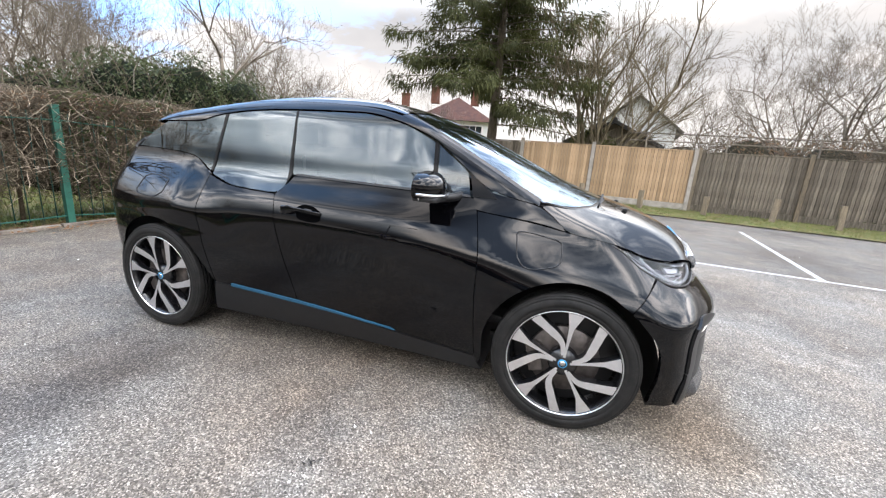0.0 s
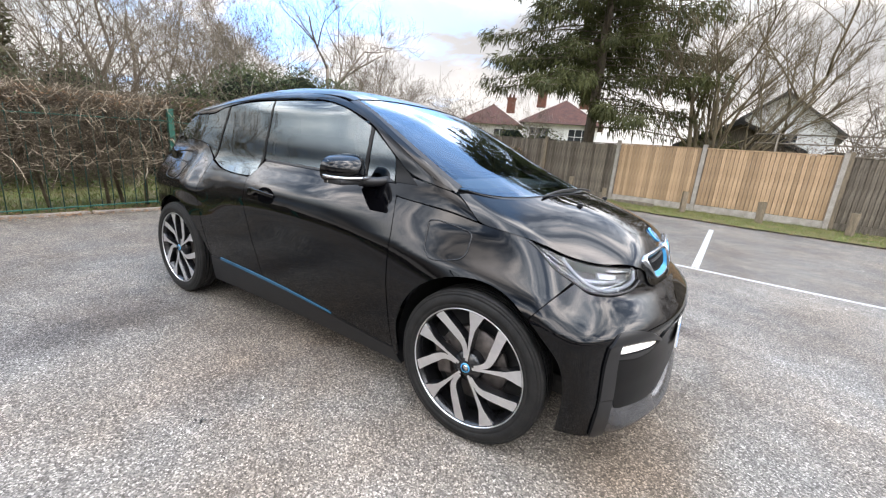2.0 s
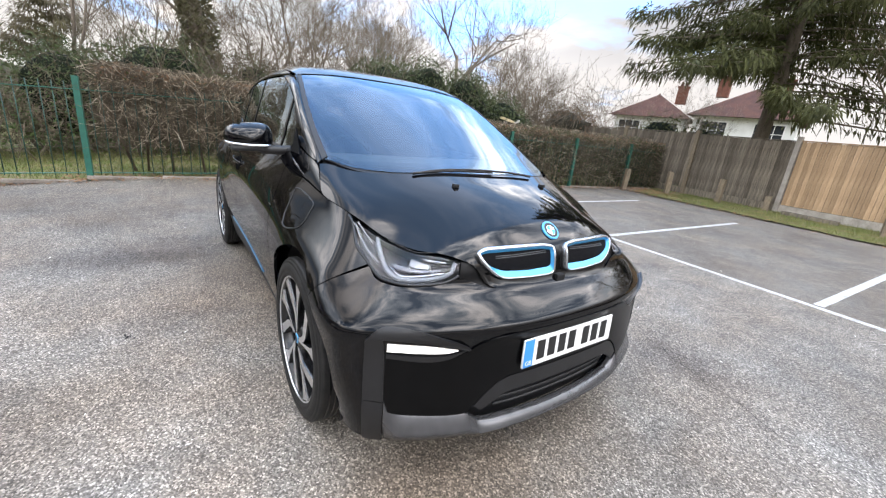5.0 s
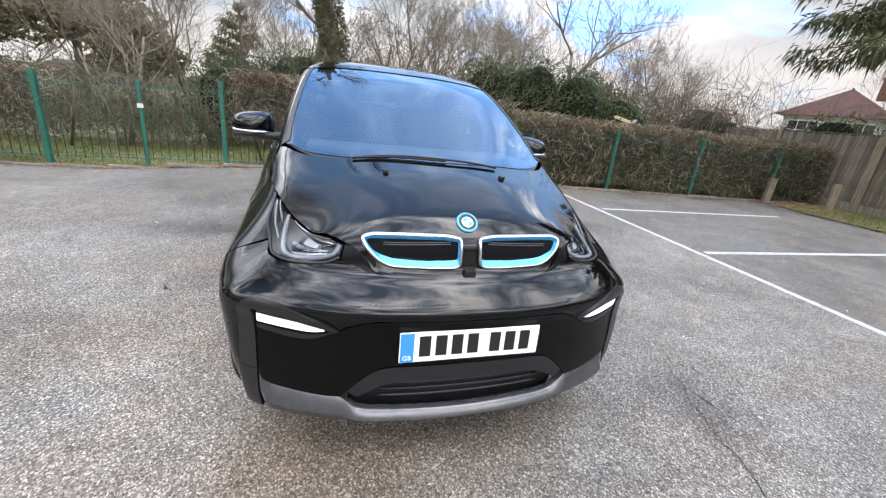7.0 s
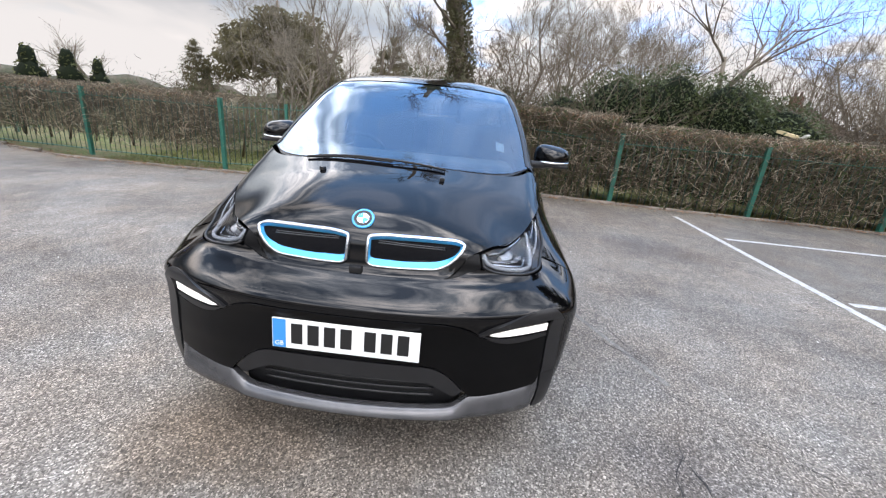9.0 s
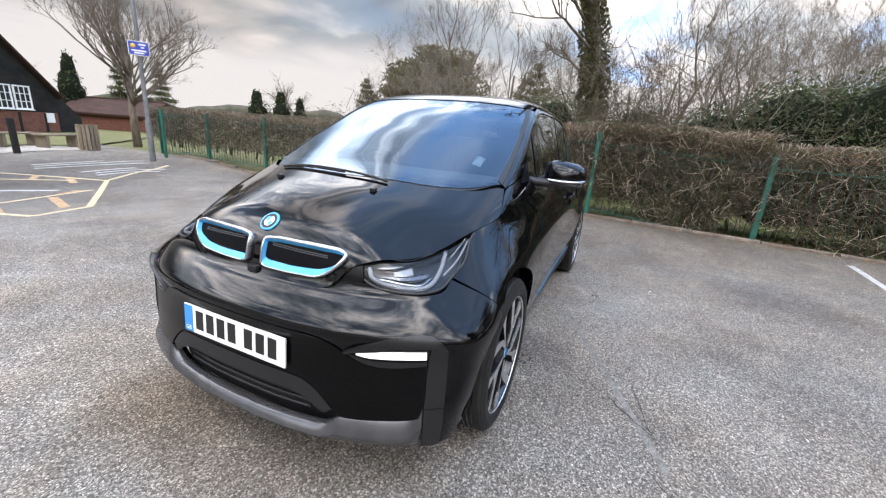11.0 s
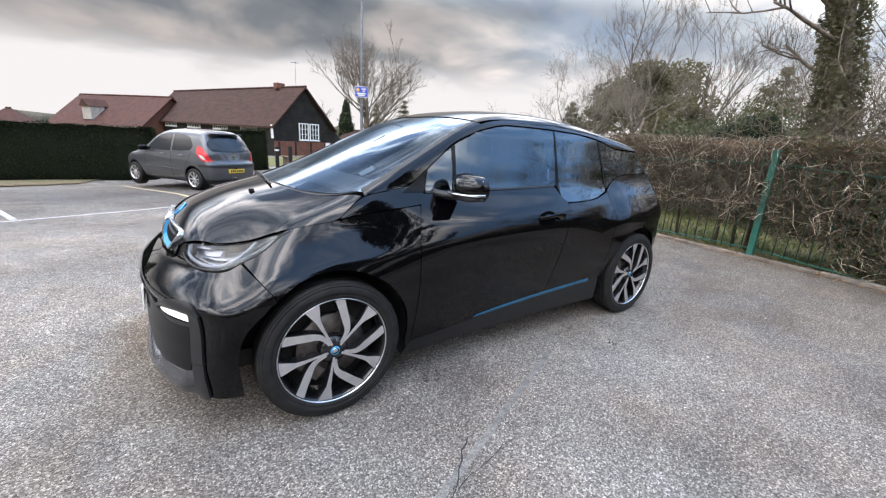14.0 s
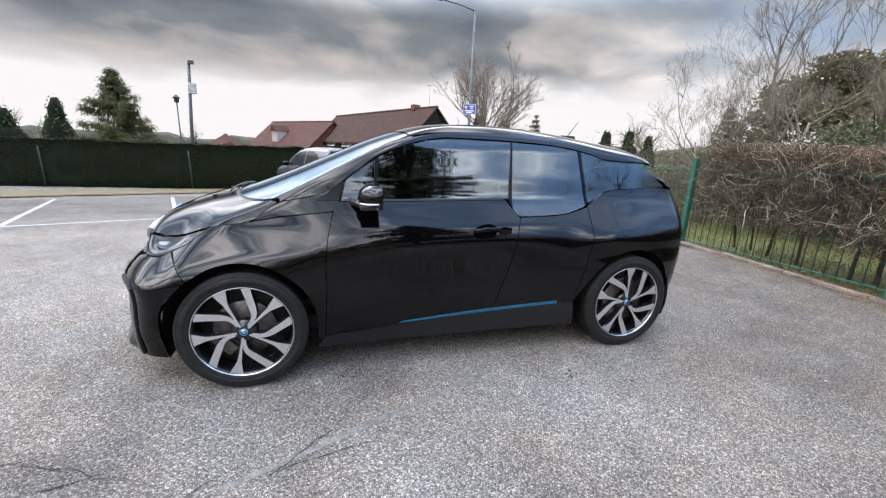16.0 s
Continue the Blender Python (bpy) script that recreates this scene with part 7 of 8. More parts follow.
    add("pillar_base", [(-0.078, 0.960), (-0.228, 0.988), (-0.506, 1.018), (-0.530, 1.060)], [(-0.088, 0.974), (-0.208, 1.054), (-0.376, 1.088), (-0.522, 1.118)], [(-0.078, 0.960), (-0.088, 0.974)], [(-0.530, 1.060), (-0.522, 1.118)], 24, 8)
    return fd, rd


PILLAR = [(-0.212, 0.696), (-0.42, 0.690), (-0.70, 0.655), (-0.99, 0.606)]
ROOF_EDGE = [(-0.975, 0.589), (-1.3, 0.572), (-1.7, 0.555), (-2.1, 0.530), (-2.5, 0.490), (-2.93, 0.430)]
DOORS = {}
for mirrored in (True, False):
    DOORS[mirrored] = side_panels(mirrored)


def top_panel(name, low, high, start, end, nu, nv, material=PAINT, label="", parent=car, **k):
    v, f = sheet(cast_top, low, high, start, end, nu, nv, **k)
    return put(name, crisp(mesh_of(name, v, f)), material, parent, label)


HOOD_EDGE = [(0.572, 0.03), (0.570, 0.20), (0.562, 0.34), (0.532, 0.432), (0.434, 0.535), (0.336, 0.595), (0.24, 0.645), (0.14, 0.684), (0.03, 0.712), (-0.064, 0.726), (-0.13, 0.712), (-0.198, 0.694)]
COWL = [(-0.198, 0.694), (-0.045, 0.57), (0.070, 0.36), (0.120, 0.0), (0.070, -0.36), (-0.045, -0.57), (-0.198, -0.694)]


def flip(line):
    return [(x, -y) for x, y in line]


hood = top_panel("hood", [(0.572, -0.03), (0.572, 0), (0.572, 0.03)], COWL[::-1], flip(HOOD_EDGE), HOOD_EDGE, 48, 40, label="glossy black hood")
BASE = [(-0.212, -0.676), (-0.062, -0.55), (0.050, -0.36), (0.100, 0.0), (0.050, 0.36), (-0.062, 0.55), (-0.212, 0.676)]
HEAD = [(-0.965, -0.582), (-0.945, -0.30), (-0.938, 0.0), (-0.945, 0.30), (-0.965, 0.582)]
EDGE = [(-0.212, 0.676), (-0.42, 0.664), (-0.70, 0.630), (-0.965, 0.582)]
windscreen = top_panel("windscreen", BASE, HEAD, flip(EDGE), EDGE, 40, 30, SCREEN, "sloping windscreen reflecting the sky", lift=-0.004, thick=0.004)
for s in (1, -1):
    k = (lambda l: l) if s > 0 else flip
    top_panel("a_pillar", k([(x + 0.0, y + 0.004) for x, y in EDGE]), k(PILLAR), k([(-0.212, 0.680), (-0.212, 0.696)]), k([(-0.965, 0.586), (-0.99, 0.606)]), 30, 5)
for s in (1, -1):
    k = (lambda l: l) if s > 0 else flip
    inner, outer = [(x, y - 0.020) for x, y in EDGE], [(x, y + 0.003) for x, y in EDGE]
    top_panel("windscreen_seal", k(inner), k(outer), k([inner[0], outer[0]]), k([inner[-1], outer[-1]]), 30, 4, PLASTIC, lift=-0.001, thick=0.004, parent=windscreen)
roof = top_panel("roof", [(x - 0.008, y) for x, y in HEAD], [(-2.93, -0.43), (-2.98, -0.2), (-2.99, 0.0), (-2.98, 0.2), (-2.93, 0.43)], flip(ROOF_EDGE), ROOF_EDGE, 40, 60, label="glossy black roof")


def front_panel(name, low, high, start, end, nu, nv, material=PAINT, label="", parent=car, cast=cast_front, **k):
    v, f = sheet(cast, low, high, start, end, nu, nv, **k)
    return put(name, crisp(mesh_of(name, v, f)), material, parent, label)


def polar(P):
    return np.stack([np.degrees(np.arctan2(P[:, 1], P[:, 0] + 0.1)), P[:, 2]], 1)


def both(line):
    """A line drawn from the middle to the car's left, carried on to its right."""
    return [(-a, b) for a, b in line[::-1]] + [p for p in line if p[0] != 0]


bumper_low = both([(0, 0.452), (16, 0.449), (21.4, 0.440), (25, 0.406), (28.4, 0.352), (31, 0.318), (40, 0.29), (46, 0.25), (51, 0.222), (58, 0.205)])
bumper_high = both([(0, 0.742), (12, 0.742), (24, 0.743), (28, 0.751), (31, 0.766), (34.6, 0.779), (37, 0.767), (40.5, 0.757), (46, 0.750), (50, 0.751), (53.8, 0.758), (56.8, 0.784)])
FENDER_START = [(0.249, 0.664), (0.30, 0.73), (0.345, 0.790)]
seam = polar(cast_side(*np.array(FENDER_START).T))
CREASE_Z = 0.640
bumper_end = [(58, 0.205), (58.5, 0.38), (60.5, 0.52)] + [(float(a) - 0.35, float(z)) for a, z in seam[:2]] + [(56.8, 0.784)]
crease_a = float(np.interp(CREASE_Z, [z for a, z in bumper_end], [a for a, z in bumper_end]))
crease_line = both([(0, CREASE_Z), (20, CREASE_Z), (40, CREASE_Z), (crease_a, CREASE_Z)])
end_low = [p for p in bumper_end if p[1] < CREASE_Z] + [(crease_a, CREASE_Z)]
end_high = [(crease_a, CREASE_Z)] + [p for p in bumper_end if p[1] > CREASE_Z]
bumper = front_panel("front_bumper", crease_line, bumper_high, [(-a, z) for a, z in end_high], end_high, 110, 20, thick=0.03, label="glossy black front bumper")
front_panel("bumper_face", bumper_low, crease_line, [(-a, z) for a, z in end_low], end_low, 110, 26, thick=0.03, parent=bumper)
LIP_TOP = spline(both([(0, 0.260), (16, 0.266), (25.5, 0.271), (28.6, 0.300), (30.2, 0.319), (36, 0.326), (42.5, 0.334), (45.2, 0.345), (46.6, 0.366), (47.1, 0.392)]), 120)
LIP_FOOT = spline(both([(0, 0.202), (20, 0.205), (36, 0.206), (44, 0.209), (47.1, 0.214)]), 120)
rows = []
for share, lift in ((0.0, -0.02), (0.0, 0.004), (0.08, 0.011), (0.42, 0.034), (0.54, 0.038), (0.66, 0.036), (0.85, 0.022), (0.97, 0.006), (1.0, -0.006), (1.0, -0.06)):
    q = LIP_TOP * (1 - share) + LIP_FOOT * share
    P = cast_front(q[:, 0], np.maximum(q[:, 1], 0.16))
    n = outward(P)
    n[:, 2] *= 0.3
    P = P + n * (lift if lift < 0 else lift * np.clip((47.6 - np.abs(q[:, 0])) / 3.0, 0.12, 1)[:, None])
    P[:, 2] = q[:, 1]
    rows.append(P)
n = len(rows[0])
V = np.vstack(rows).tolist()
Fc = [(r * n + i, (r + 1) * n + i, (r + 1) * n + i + 1, r * n + i + 1) for r in range(len(rows) - 1) for i in range(n - 1)]
put("lower_lip", crisp(mesh_of("lower_lip", V, Fc)), LIP_TRIM, car, "satin grey lower lip")
front_panel("lower_intake", both([(0, 0.205), (17, 0.207), (29, 0.215)]), both([(0, 0.446), (17, 0.444), (25, 0.400), (29, 0.330)]), [(-29, 0.215), (-29, 0.330)], [(29, 0.215), (29, 0.330)], 40, 10, PLASTIC, "black lower air intake", lift=-0.045, thick=0.02)
# tail, never faced by the camera
back = front_panel("tailgate", both([(0, 0.55), (30, 0.55), (52, 0.55)]), both([(0, 1.30), (25, 1.28), (40, 1.22)]), [(-52, 0.55), (-50, 0.9), (-40, 1.22)], [(52, 0.55), (50, 0.9), (40, 1.22)], 40, 24, PAINT, cast=cast_back, label="glossy black tailgate")
front_panel("rear_bumper", both([(0, 0.28), (30, 0.28), (56, 0.30)]), both([(0, 0.545), (30, 0.545), (52, 0.545)]), [(-56, 0.30), (-52, 0.545)], [(56, 0.30), (52, 0.545)], 40, 8, PAINT, cast=cast_back)


def wheel_thing():
    """Tall narrow wheel: tyre, black barrel and ten machined turbine spokes; its outer face looks to -y."""
    w = new("wheel")
    R, r0 = 0.348, 0.266
    prof = [(r0, 0.055), (r0 + 0.004, 0.070), (0.285, 0.077), (0.318, 0.076), (0.338, 0.066), (R - 0.002, 0.050), (R, 0.0), (R - 0.002, -0.050), (0.3455, -0.056), (0.3375, -0.066), (0.3365, -0.0640), (0.3345, -0.0668), (0.3255, -0.0725), (0.3250, -0.0712), (0.3235, -0.0728), (0.305, -0.0765), (0.288, -0.0770), (0.2875, -0.0755), (0.2855, -0.0768), (r0 + 0.006, -0.0735), (r0 + 0.001, -0.066), (r0, -0.055)]
    v, f = lathe(prof, 72)
    tyre = put("tyre", mesh_of("tyre", v, f), RUBBER, w, "narrow black tyre")
    # tread grooves
    tv = []
    for y0 in (-0.032, -0.011, 0.011, 0.032):
        tv.append(lathe([(R + 0.0006, y0 - 0.003), (R + 0.0006, y0 + 0.003)], 72))
    v, f = join_parts(tv)
    put("tread_groove", mesh_of("tread_groove", v, f), WHEEL_BLACK, tyre)
    v, f = lathe([(0.268, -0.062), (0.264, -0.066), (0.256, -0.060), (0.248, -0.02), (0.243, 0.055), (0.264, 0.060)], 72)
    rim = put("rim", mesh_of("rim", v, f), WHEEL_BLACK, w, "gloss black rim")
    v, f = lathe([(0.2680, -0.0665), (0.2662, -0.0698), (0.2638, -0.0694), (0.2622, -0.065)], 72)
    put("rim_edge", mesh_of("rim_edge", v, f), ALLOY, rim, "machined bright rim edge")

    def bar(line, widths, front=-0.062):
        """A flat-faced bar along line (radius, angle), chamfered to a deep dark flank."""
        L2 = spline([(r * math.cos(a), r * math.sin(a)) for r, a in line], 13)
        W = np.interp(np.linspace(0, 1, 13), np.linspace(0, 1, len(widths)), widths)
        d = np.gradient(L2, axis=0)
        d /= np.linalg.norm(d, axis=1, keepdims=True)
        nn = np.stack([-d[:, 1], d[:, 0]], 1)
        verts, faces = [], []
        for i in range(13):
            for k, yy in ((-0.5, front), (0.5, front), (0.56, front + 0.006), (0.60, -0.020), (-0.60, -0.020), (-0.56, front + 0.006)):
                q = L2[i] + nn[i] * k * W[i]
                verts.append((q[0], yy, q[1]))
        n = 6
        for i in range(12):
            for k in range(n):
                a, b = i * n + k, i * n + (k + 1) % n
                faces.append((a, b, b + n, a + n))
        faces += [tuple(range(n))[::-1], tuple(range(12 * n, 13 * n))]
        return verts, faces

    def spoke(line, widths):
        v, f = bar(line, widths)
        me = mesh_of("spoke", v, f, False)
        me.materials.append(ALLOY)
        me.materials.append(WHEEL_BLACK)
        me.polygons.foreach_set("material_index", [0 if abs(p.normal.y) > 0.6 and p.center.y < -0.05 else 1 for p in me.polygons])
        me.update()
        put("spoke", me, None, rim)
    for i in range(5):
        a = 2 * math.pi * i / 5
        spoke([(0.034, a), (0.10, a), (0.175, a), (0.262, a - 0.02)], [0.012, 0.013, 0.024, 0.074])
        spoke([(0.045, a + 0.24), (0.085, a + 0.20), (0.122, a + 0.30), (0.19, a + 0.58), (0.262, a + 0.72)], [0.010, 0.026, 0.037, 0.039, 0.046])
    v, f = lathe([(0.0, -0.060), (0.030, -0.060), (0.034, -0.057), (0.060, -0.052), (0.070, -0.04), (0.072, 0.0)], 40)
    hub = put("hub", mesh_of("hub", v, f), WHEEL_BLACK, rim)
    v, f = lathe([(0.0, -0.0625), (0.013, -0.0625), (0.014, -0.060)], 32)
    put("hub_cap", mesh_of("hub_cap", v, f), CHROME, rim, "silver hub cap")
    v, f = lathe([(0.0165, -0.0632), (0.0205, -0.0632), (0.022, -0.060)], 32)
    put("hub_ring", mesh_of("hub_ring", v, f), BLUE, rim, "blue hub cap ring")
    for i in range(5):
        a = 2 * math.pi * i / 5 + 0.16
        v, f = lathe([(0.0, -0.062), (0.008, -0.062), (0.009, -0.048)], 8)
        put("wheel_bolt", mesh_of("wheel_bolt", [(x + 0.052 * math.cos(a), y + 0.004, z + 0.052 * math.sin(a)) for x, y, z in v], f), WHEEL_BLACK, rim)
    v, f = lathe([(0.07, -0.005), (0.165, -0.005), (0.168, 0.0), (0.168, 0.014), (0.07, 0.014)], 48)
    put("brake_disc", mesh_of("brake_disc", v, f), BRAKE, w, "worn iron brake disc")
    bm = box_bm(0.07, 0.06, 0.15, (-0.135, 0.0, 0.02), 0.012)
    part("brake_caliper", bm, BRAKE, w)
    v, f = lathe([(0.05, 0.03), (0.243, 0.05)], 48)
    put("wheel_back", mesh_of("wheel_back", v, f), PLASTIC, w)
    return w


wheel = wheel_thing()
wheel.parent = car
for i, (x, y, turn) in enumerate([(0, -0.785, 0), (-2.57, -0.785, 0), (0, 0.785, 180), (-2.57, 0.785, 180)]):
    spin = Matrix.Rotation(radians((-13, -30, -43, -20)[i]), 4, "Y")
    m = Matrix.Translation((x, y, 0.348)) @ Matrix.Rotation(radians(turn), 4, "Z") @ spin
    if i == 0:
        wheel.matrix_basis = m
    else:
        copy_thing(wheel, m)
# wheel wells and the floor under the car
for x in (0, -2.57):
    for s in (1, -1):
        pr = [(x + 0.415 * math.cos(a), 0.345 + 0.415 * math.sin(a)) for a in np.linspace(-0.35, math.pi + 0.35, 22)]
        v = [(px, s * yy, pz) for px, pz in pr for yy in (0.50, 0.80)] + [(x, s * 0.50, 0.345)]
        f = [(2 * i, 2 * i + 1, 2 * i + 3, 2 * i + 2) for i in range(21)] + [(2 * i, 2 * i + 2, 44) for i in range(21)]
        put("wheel_well", mesh_of("wheel_well", v, f), PLASTIC, car)
part("underbody", box_bm(3.55, 1.04, 0.10, (-1.28, 0, 0.24), 0.03), PLASTIC, car)
part("underbody_side", box_bm(1.75, 1.5, 0.06, (-1.28, 0, 0.21), 0.02), PLASTIC, car)


# ---- the car's face, lamps and fittings ----
hood_line = polar(cast_top(*np.array(spline(HOOD_EDGE, 40)).T))
hood_line = [(float(a), float(z) - 0.004) for a, z in hood_line]


def along(line, a0, a1, n):
    L_ = np.array(line)
    o = np.argsort(L_[:, 0])
    return [(float(a), float(np.interp(a, L_[o, 0], L_[o, 1]))) for a in np.linspace(a0, a1, n)]


nose_high = along(hood_line, 3, 34.4, 8)
top_of_bumper = along(bumper_high, 0, 34.4, 8)
GRILLE_BLACK = mat("black_grille_surround", (0.003, 0.003, 0.0035), 0.4, vary=0.3, scale=20, spec=0.2)
front_panel("nose_panel", [(a, z + 0.003) for a, z in both(top_of_bumper)], both([(0, nose_high[0][1])] + nose_high), [(-34.4, top_of_bumper[-1][1]), (-34.4, nose_high[-1][1])], [(34.4, top_of_bumper[-1][1]), (34.4, nose_high[-1][1])], 60, 10, GRILLE_BLACK, "black surround between the twin grilles and the headlights", lift=-0.008)

LAMP_TUBE = mat("white_lamp_tube", (0.29, 0.30, 0.315), 0.25)
LAMP_BRIGHT = mat("lamp_bright_reflector", (0.50, 0.50, 0.50), 0.3, metal=0.2)
LAMP_EYE = mat("lamp_projector", (0.20, 0.20, 0.21), 0.2, metal=0.7)
LAMP_INNER = mat("lamp_dark_bezel", (0.02, 0.02, 0.022), 0.3, vary=0.2, scale=30)
for s in (1, -1):
    k = (lambda l: [(a, z) for a, z in l]) if s > 0 else (lambda l: [(-a, z) for a, z in l])
    low = [(34.9, 0.790), (36.2, 0.777), (38.5, 0.766), (42, 0.760), (46, 0.757), (50, 0.759), (53.8, 0.767), (58.2, 0.798), (62.4, 0.832), (67.2, 0.889), (70.6, 0.914)]
    high = along(hood_line, 34.9, 69.0, 9) + [(71.0, 0.919)]
    high = [(a, z - 0.005) for a, z in high]
    lamp = new("headlight")
    lamp.parent = car
    tagged(lamp, "clear swept-back headlight with a bright U-shaped lamp")
    args = (k(low), k(high), k([low[0], high[0]]), k([low[-1], high[-1]]))
    front_panel("lens", *args, 44, 12, LENS, parent=lamp, lift=-0.003, thick=0.004)
    front_panel("housing", *args, 44, 12, LAMP_INNER, parent=lamp, lift=-0.055, thick=-0.05)
    rim = spline(k(low), 50)
    P = cast_front(rim[:, 0], rim[:, 1])
    v, f = tube(P - outward(P) * 0.002, 0.0055, 6)
    put("lamp_seal", mesh_of("lamp_seal", v, f), PLASTIC, lamp, "black seal under the lens")

    def rod(name, line, depth, r, material, label=""):
        up = spline(k(line), 40)
        P = cast_front(up[:, 0], up[:, 1])
        v, f = tube(P - outward(P) * depth, r, 8)
        put(name, mesh_of(name, v, f), material, lamp, label)
    # the U-shaped daytime lamp, open to the top, and the pale fins in the tail of the lens
    rod("daytime_lamp", [(35.9, 0.832), (36.3, 0.803), (38.6, 0.784), (43, 0.775), (48, 0.774), (52, 0.786), (55, 0.812), (57.6, 0.846), (59.0, 0.868)], 0.016, 0.0085, LAMP_TUBE, "white U-shaped lamp tube")
    rod("lamp_fin", [(55.5, 0.800), (59.5, 0.828), (64, 0.868), (67.5, 0.898)], 0.012, 0.0040, LAMP_TUBE, "pale fin in the tail of the lamp")
    rod("lamp_fin", [(59.5, 0.850), (63.5, 0.880), (67, 0.905)], 0.014, 0.0030, LAMP_TUBE, "pale fin in the tail of the lamp")
    rod("bezel_bar", [(38.2, 0.836), (45, 0.842), (52, 0.849), (56.5, 0.860)], 0.026, 0.0045, CHROME)
    rod("bezel_bar", [(38.0, 0.797), (44, 0.790), (49.5, 0.790), (53, 0.805)], 0.034, 0.0040, CHROME)
    front_panel("reflector_block", k([(42.6, 0.816), (48.2, 0.820)]), k([(42.6, 0.831), (48.2, 0.838)]), k([(42.6, 0.816), (42.6, 0.831)]), k([(48.2, 0.820), (48.2, 0.838)]), 6, 4, LAMP_BRIGHT, parent=lamp, lift=-0.034, thick=0.02, label="bright reflector block")
    front_panel("reflector_shelf", k([(39.0, 0.806), (52.0, 0.806)]), k([(39.0, 0.812), (52.5, 0.816)]), k([(39.0, 0.806), (39.0, 0.812)]), k([(52.0, 0.806), (52.5, 0.816)]), 8, 3, LAMP_EYE, parent=lamp, lift=-0.036, thick=0.02)
    for a, z, r in ((41.0, 0.802, 0.013), (50.5, 0.812, 0.012)):
        c = cast_front(np.array([a * s]), np.array([z]))
        n = outward(c)[0]
        c = c[0] - n * 0.050
        v, f = lathe([(0.0, 0.020), (r * 0.5, 0.017), (r * 0.85, 0.008), (r, 0.0), (r, -0.02)], 24, "X")
        m = Matrix.Translation(c) @ Vector((1, 0.15 * s, 0)).to_track_quat("X", "Z").to_matrix().to_4x4()
        put("projector", mesh_of("projector", v, f), LAMP_EYE, lamp, at=m)


def loop(points, n=72, soft=2):
    """A closed even-stepped outline with softened corners."""
    P = np.array(points + [points[0]], float)
    q = (P - P.mean(0)) * np.array([1 / 90, 1.0])
    s_ = np.concatenate([[0], np.cumsum(np.linalg.norm(np.diff(q, axis=0), axis=1))])
    w = np.linspace(0, s_[-1], n, endpoint=False)
    out = np.stack([np.interp(w, s_, P[:, i]) for i in (0, 1)], 1)
    for _ in range(soft):
        out = (np.roll(out, 1, 0) + 2 * out + np.roll(out, -1, 0)) / 4
    return out


def grown(L_, d):
    """The outline drawn in by d metres all round."""
    q = L_ * np.array([0.0115, 1.0])
    t = np.roll(q, -1, 0) - np.roll(q, 1, 0)
    nrm = np.stack([-t[:, 1], t[:, 0]], 1)
    nrm /= np.linalg.norm(nrm, axis=1, keepdims=True)
    area = np.sum(q[:, 0] * np.roll(q[:, 1], -1) - np.roll(q[:, 0], -1) * q[:, 1])
    q = q + nrm * d * (1 if area > 0 else -1)
    return q / np.array([0.0115, 1.0])


def rings(rows, fill=False, cast=cast_front):
    """Bands between outlines, each lifted off the body by its own amount."""
    verts, faces = [], []
    n = len(rows[0][0])
    for L_, lift in rows:
        P = cast(L_[:, 0], L_[:, 1])
        verts += (P + outward(P) * lift).tolist()
    for r in range(len(rows) - 1):
        for i in range(n):
            j = (i + 1) % n
            faces.append((r * n + i, r * n + j, (r + 1) * n + j, (r + 1) * n + i))
    if fill:
        c = np.mean(np.array(verts[-n:]), 0).tolist()
        verts.append(c)
        faces += [((len(rows) - 1) * n + i, (len(rows) - 1) * n + (i + 1) % n, len(verts) - 1) for i in range(n)]
    me = mesh_of("ring", verts, faces)
    bm = bmesh.new(); bm.from_mesh(me)
    bmesh.ops.recalc_face_normals(bm, faces=bm.faces[:])
    bm.to_mesh(me); bm.free()
    return me


MESH_GRILLE = mat("black_grille", (0.004, 0.004, 0.005), 0.75, vary=0.4, scale=120, bump=0.3, bump_scale=400, spec=0.1)
for s in (1, -1):
    out = loop([(s * a, z) for a, z in [(2.6, 0.868), (8, 0.876), (20, 0.876), (28.5, 0.872), (31.2, 0.858), (29.5, 0.830), (26, 0.790), (22.5, 0.768), (12, 0.762), (4.5, 0.762), (2.6, 0.775)]])
    kid = new("kidney_grille")
    kid.parent = car
    tagged(kid, "twin grille surround in silver and bright blue")
    put("surround", rings([(grown(out, -0.002), -0.01), (grown(out, -0.001), 0.014), (grown(out, 0.004), 0.020), (grown(out, 0.009), 0.016)]), SILVER, kid, "satin silver surround")
    blue_in = grown(out, 0.015) * 1.0
    lift_z = 0.022 * np.clip((0.825 - blue_in[:, 1]) / 0.045, 0, 1)
    blue_in[:, 1] += lift_z
    put("blue_rim", rings([(grown(out, 0.009), 0.015), (blue_in, -0.004)]), BLUE, kid, "bright blue inner rim")
    mid = blue_in.mean(0)
    put("insert", rings([(mid + (blue_in - mid) * q, 0.0015) for q in (1.03, 0.8, 0.6, 0.4, 0.2)], fill=True), MESH_GRILLE, kid, "black grille insert")
    for zz in (0.852, 0.846):
        q = np.array([(s * a, zz - 0.0004 * (a - 15)) for a in np.linspace(6, 25, 16)])
        P = cast_front(q[:, 0], q[:, 1])
        v, f = tube(P + outward(P) * 0.002, 0.0020, 5)
        put("grille_bar", mesh_of("grille_bar", v, f), GREY_TRIM, kid)
# badge on the hood
c = cast_top(np.array([0.525]), np.array([0.0]))
n = Vector(outward(c)[0])
m = Matrix.Translation(Vector(c[0])) @ n.to_track_quat("Z", "X").to_matrix().to_4x4()
badge = new("badge")
badge.parent = car
badge.matrix_basis = m
tagged(badge, "round badge with a blue ring")
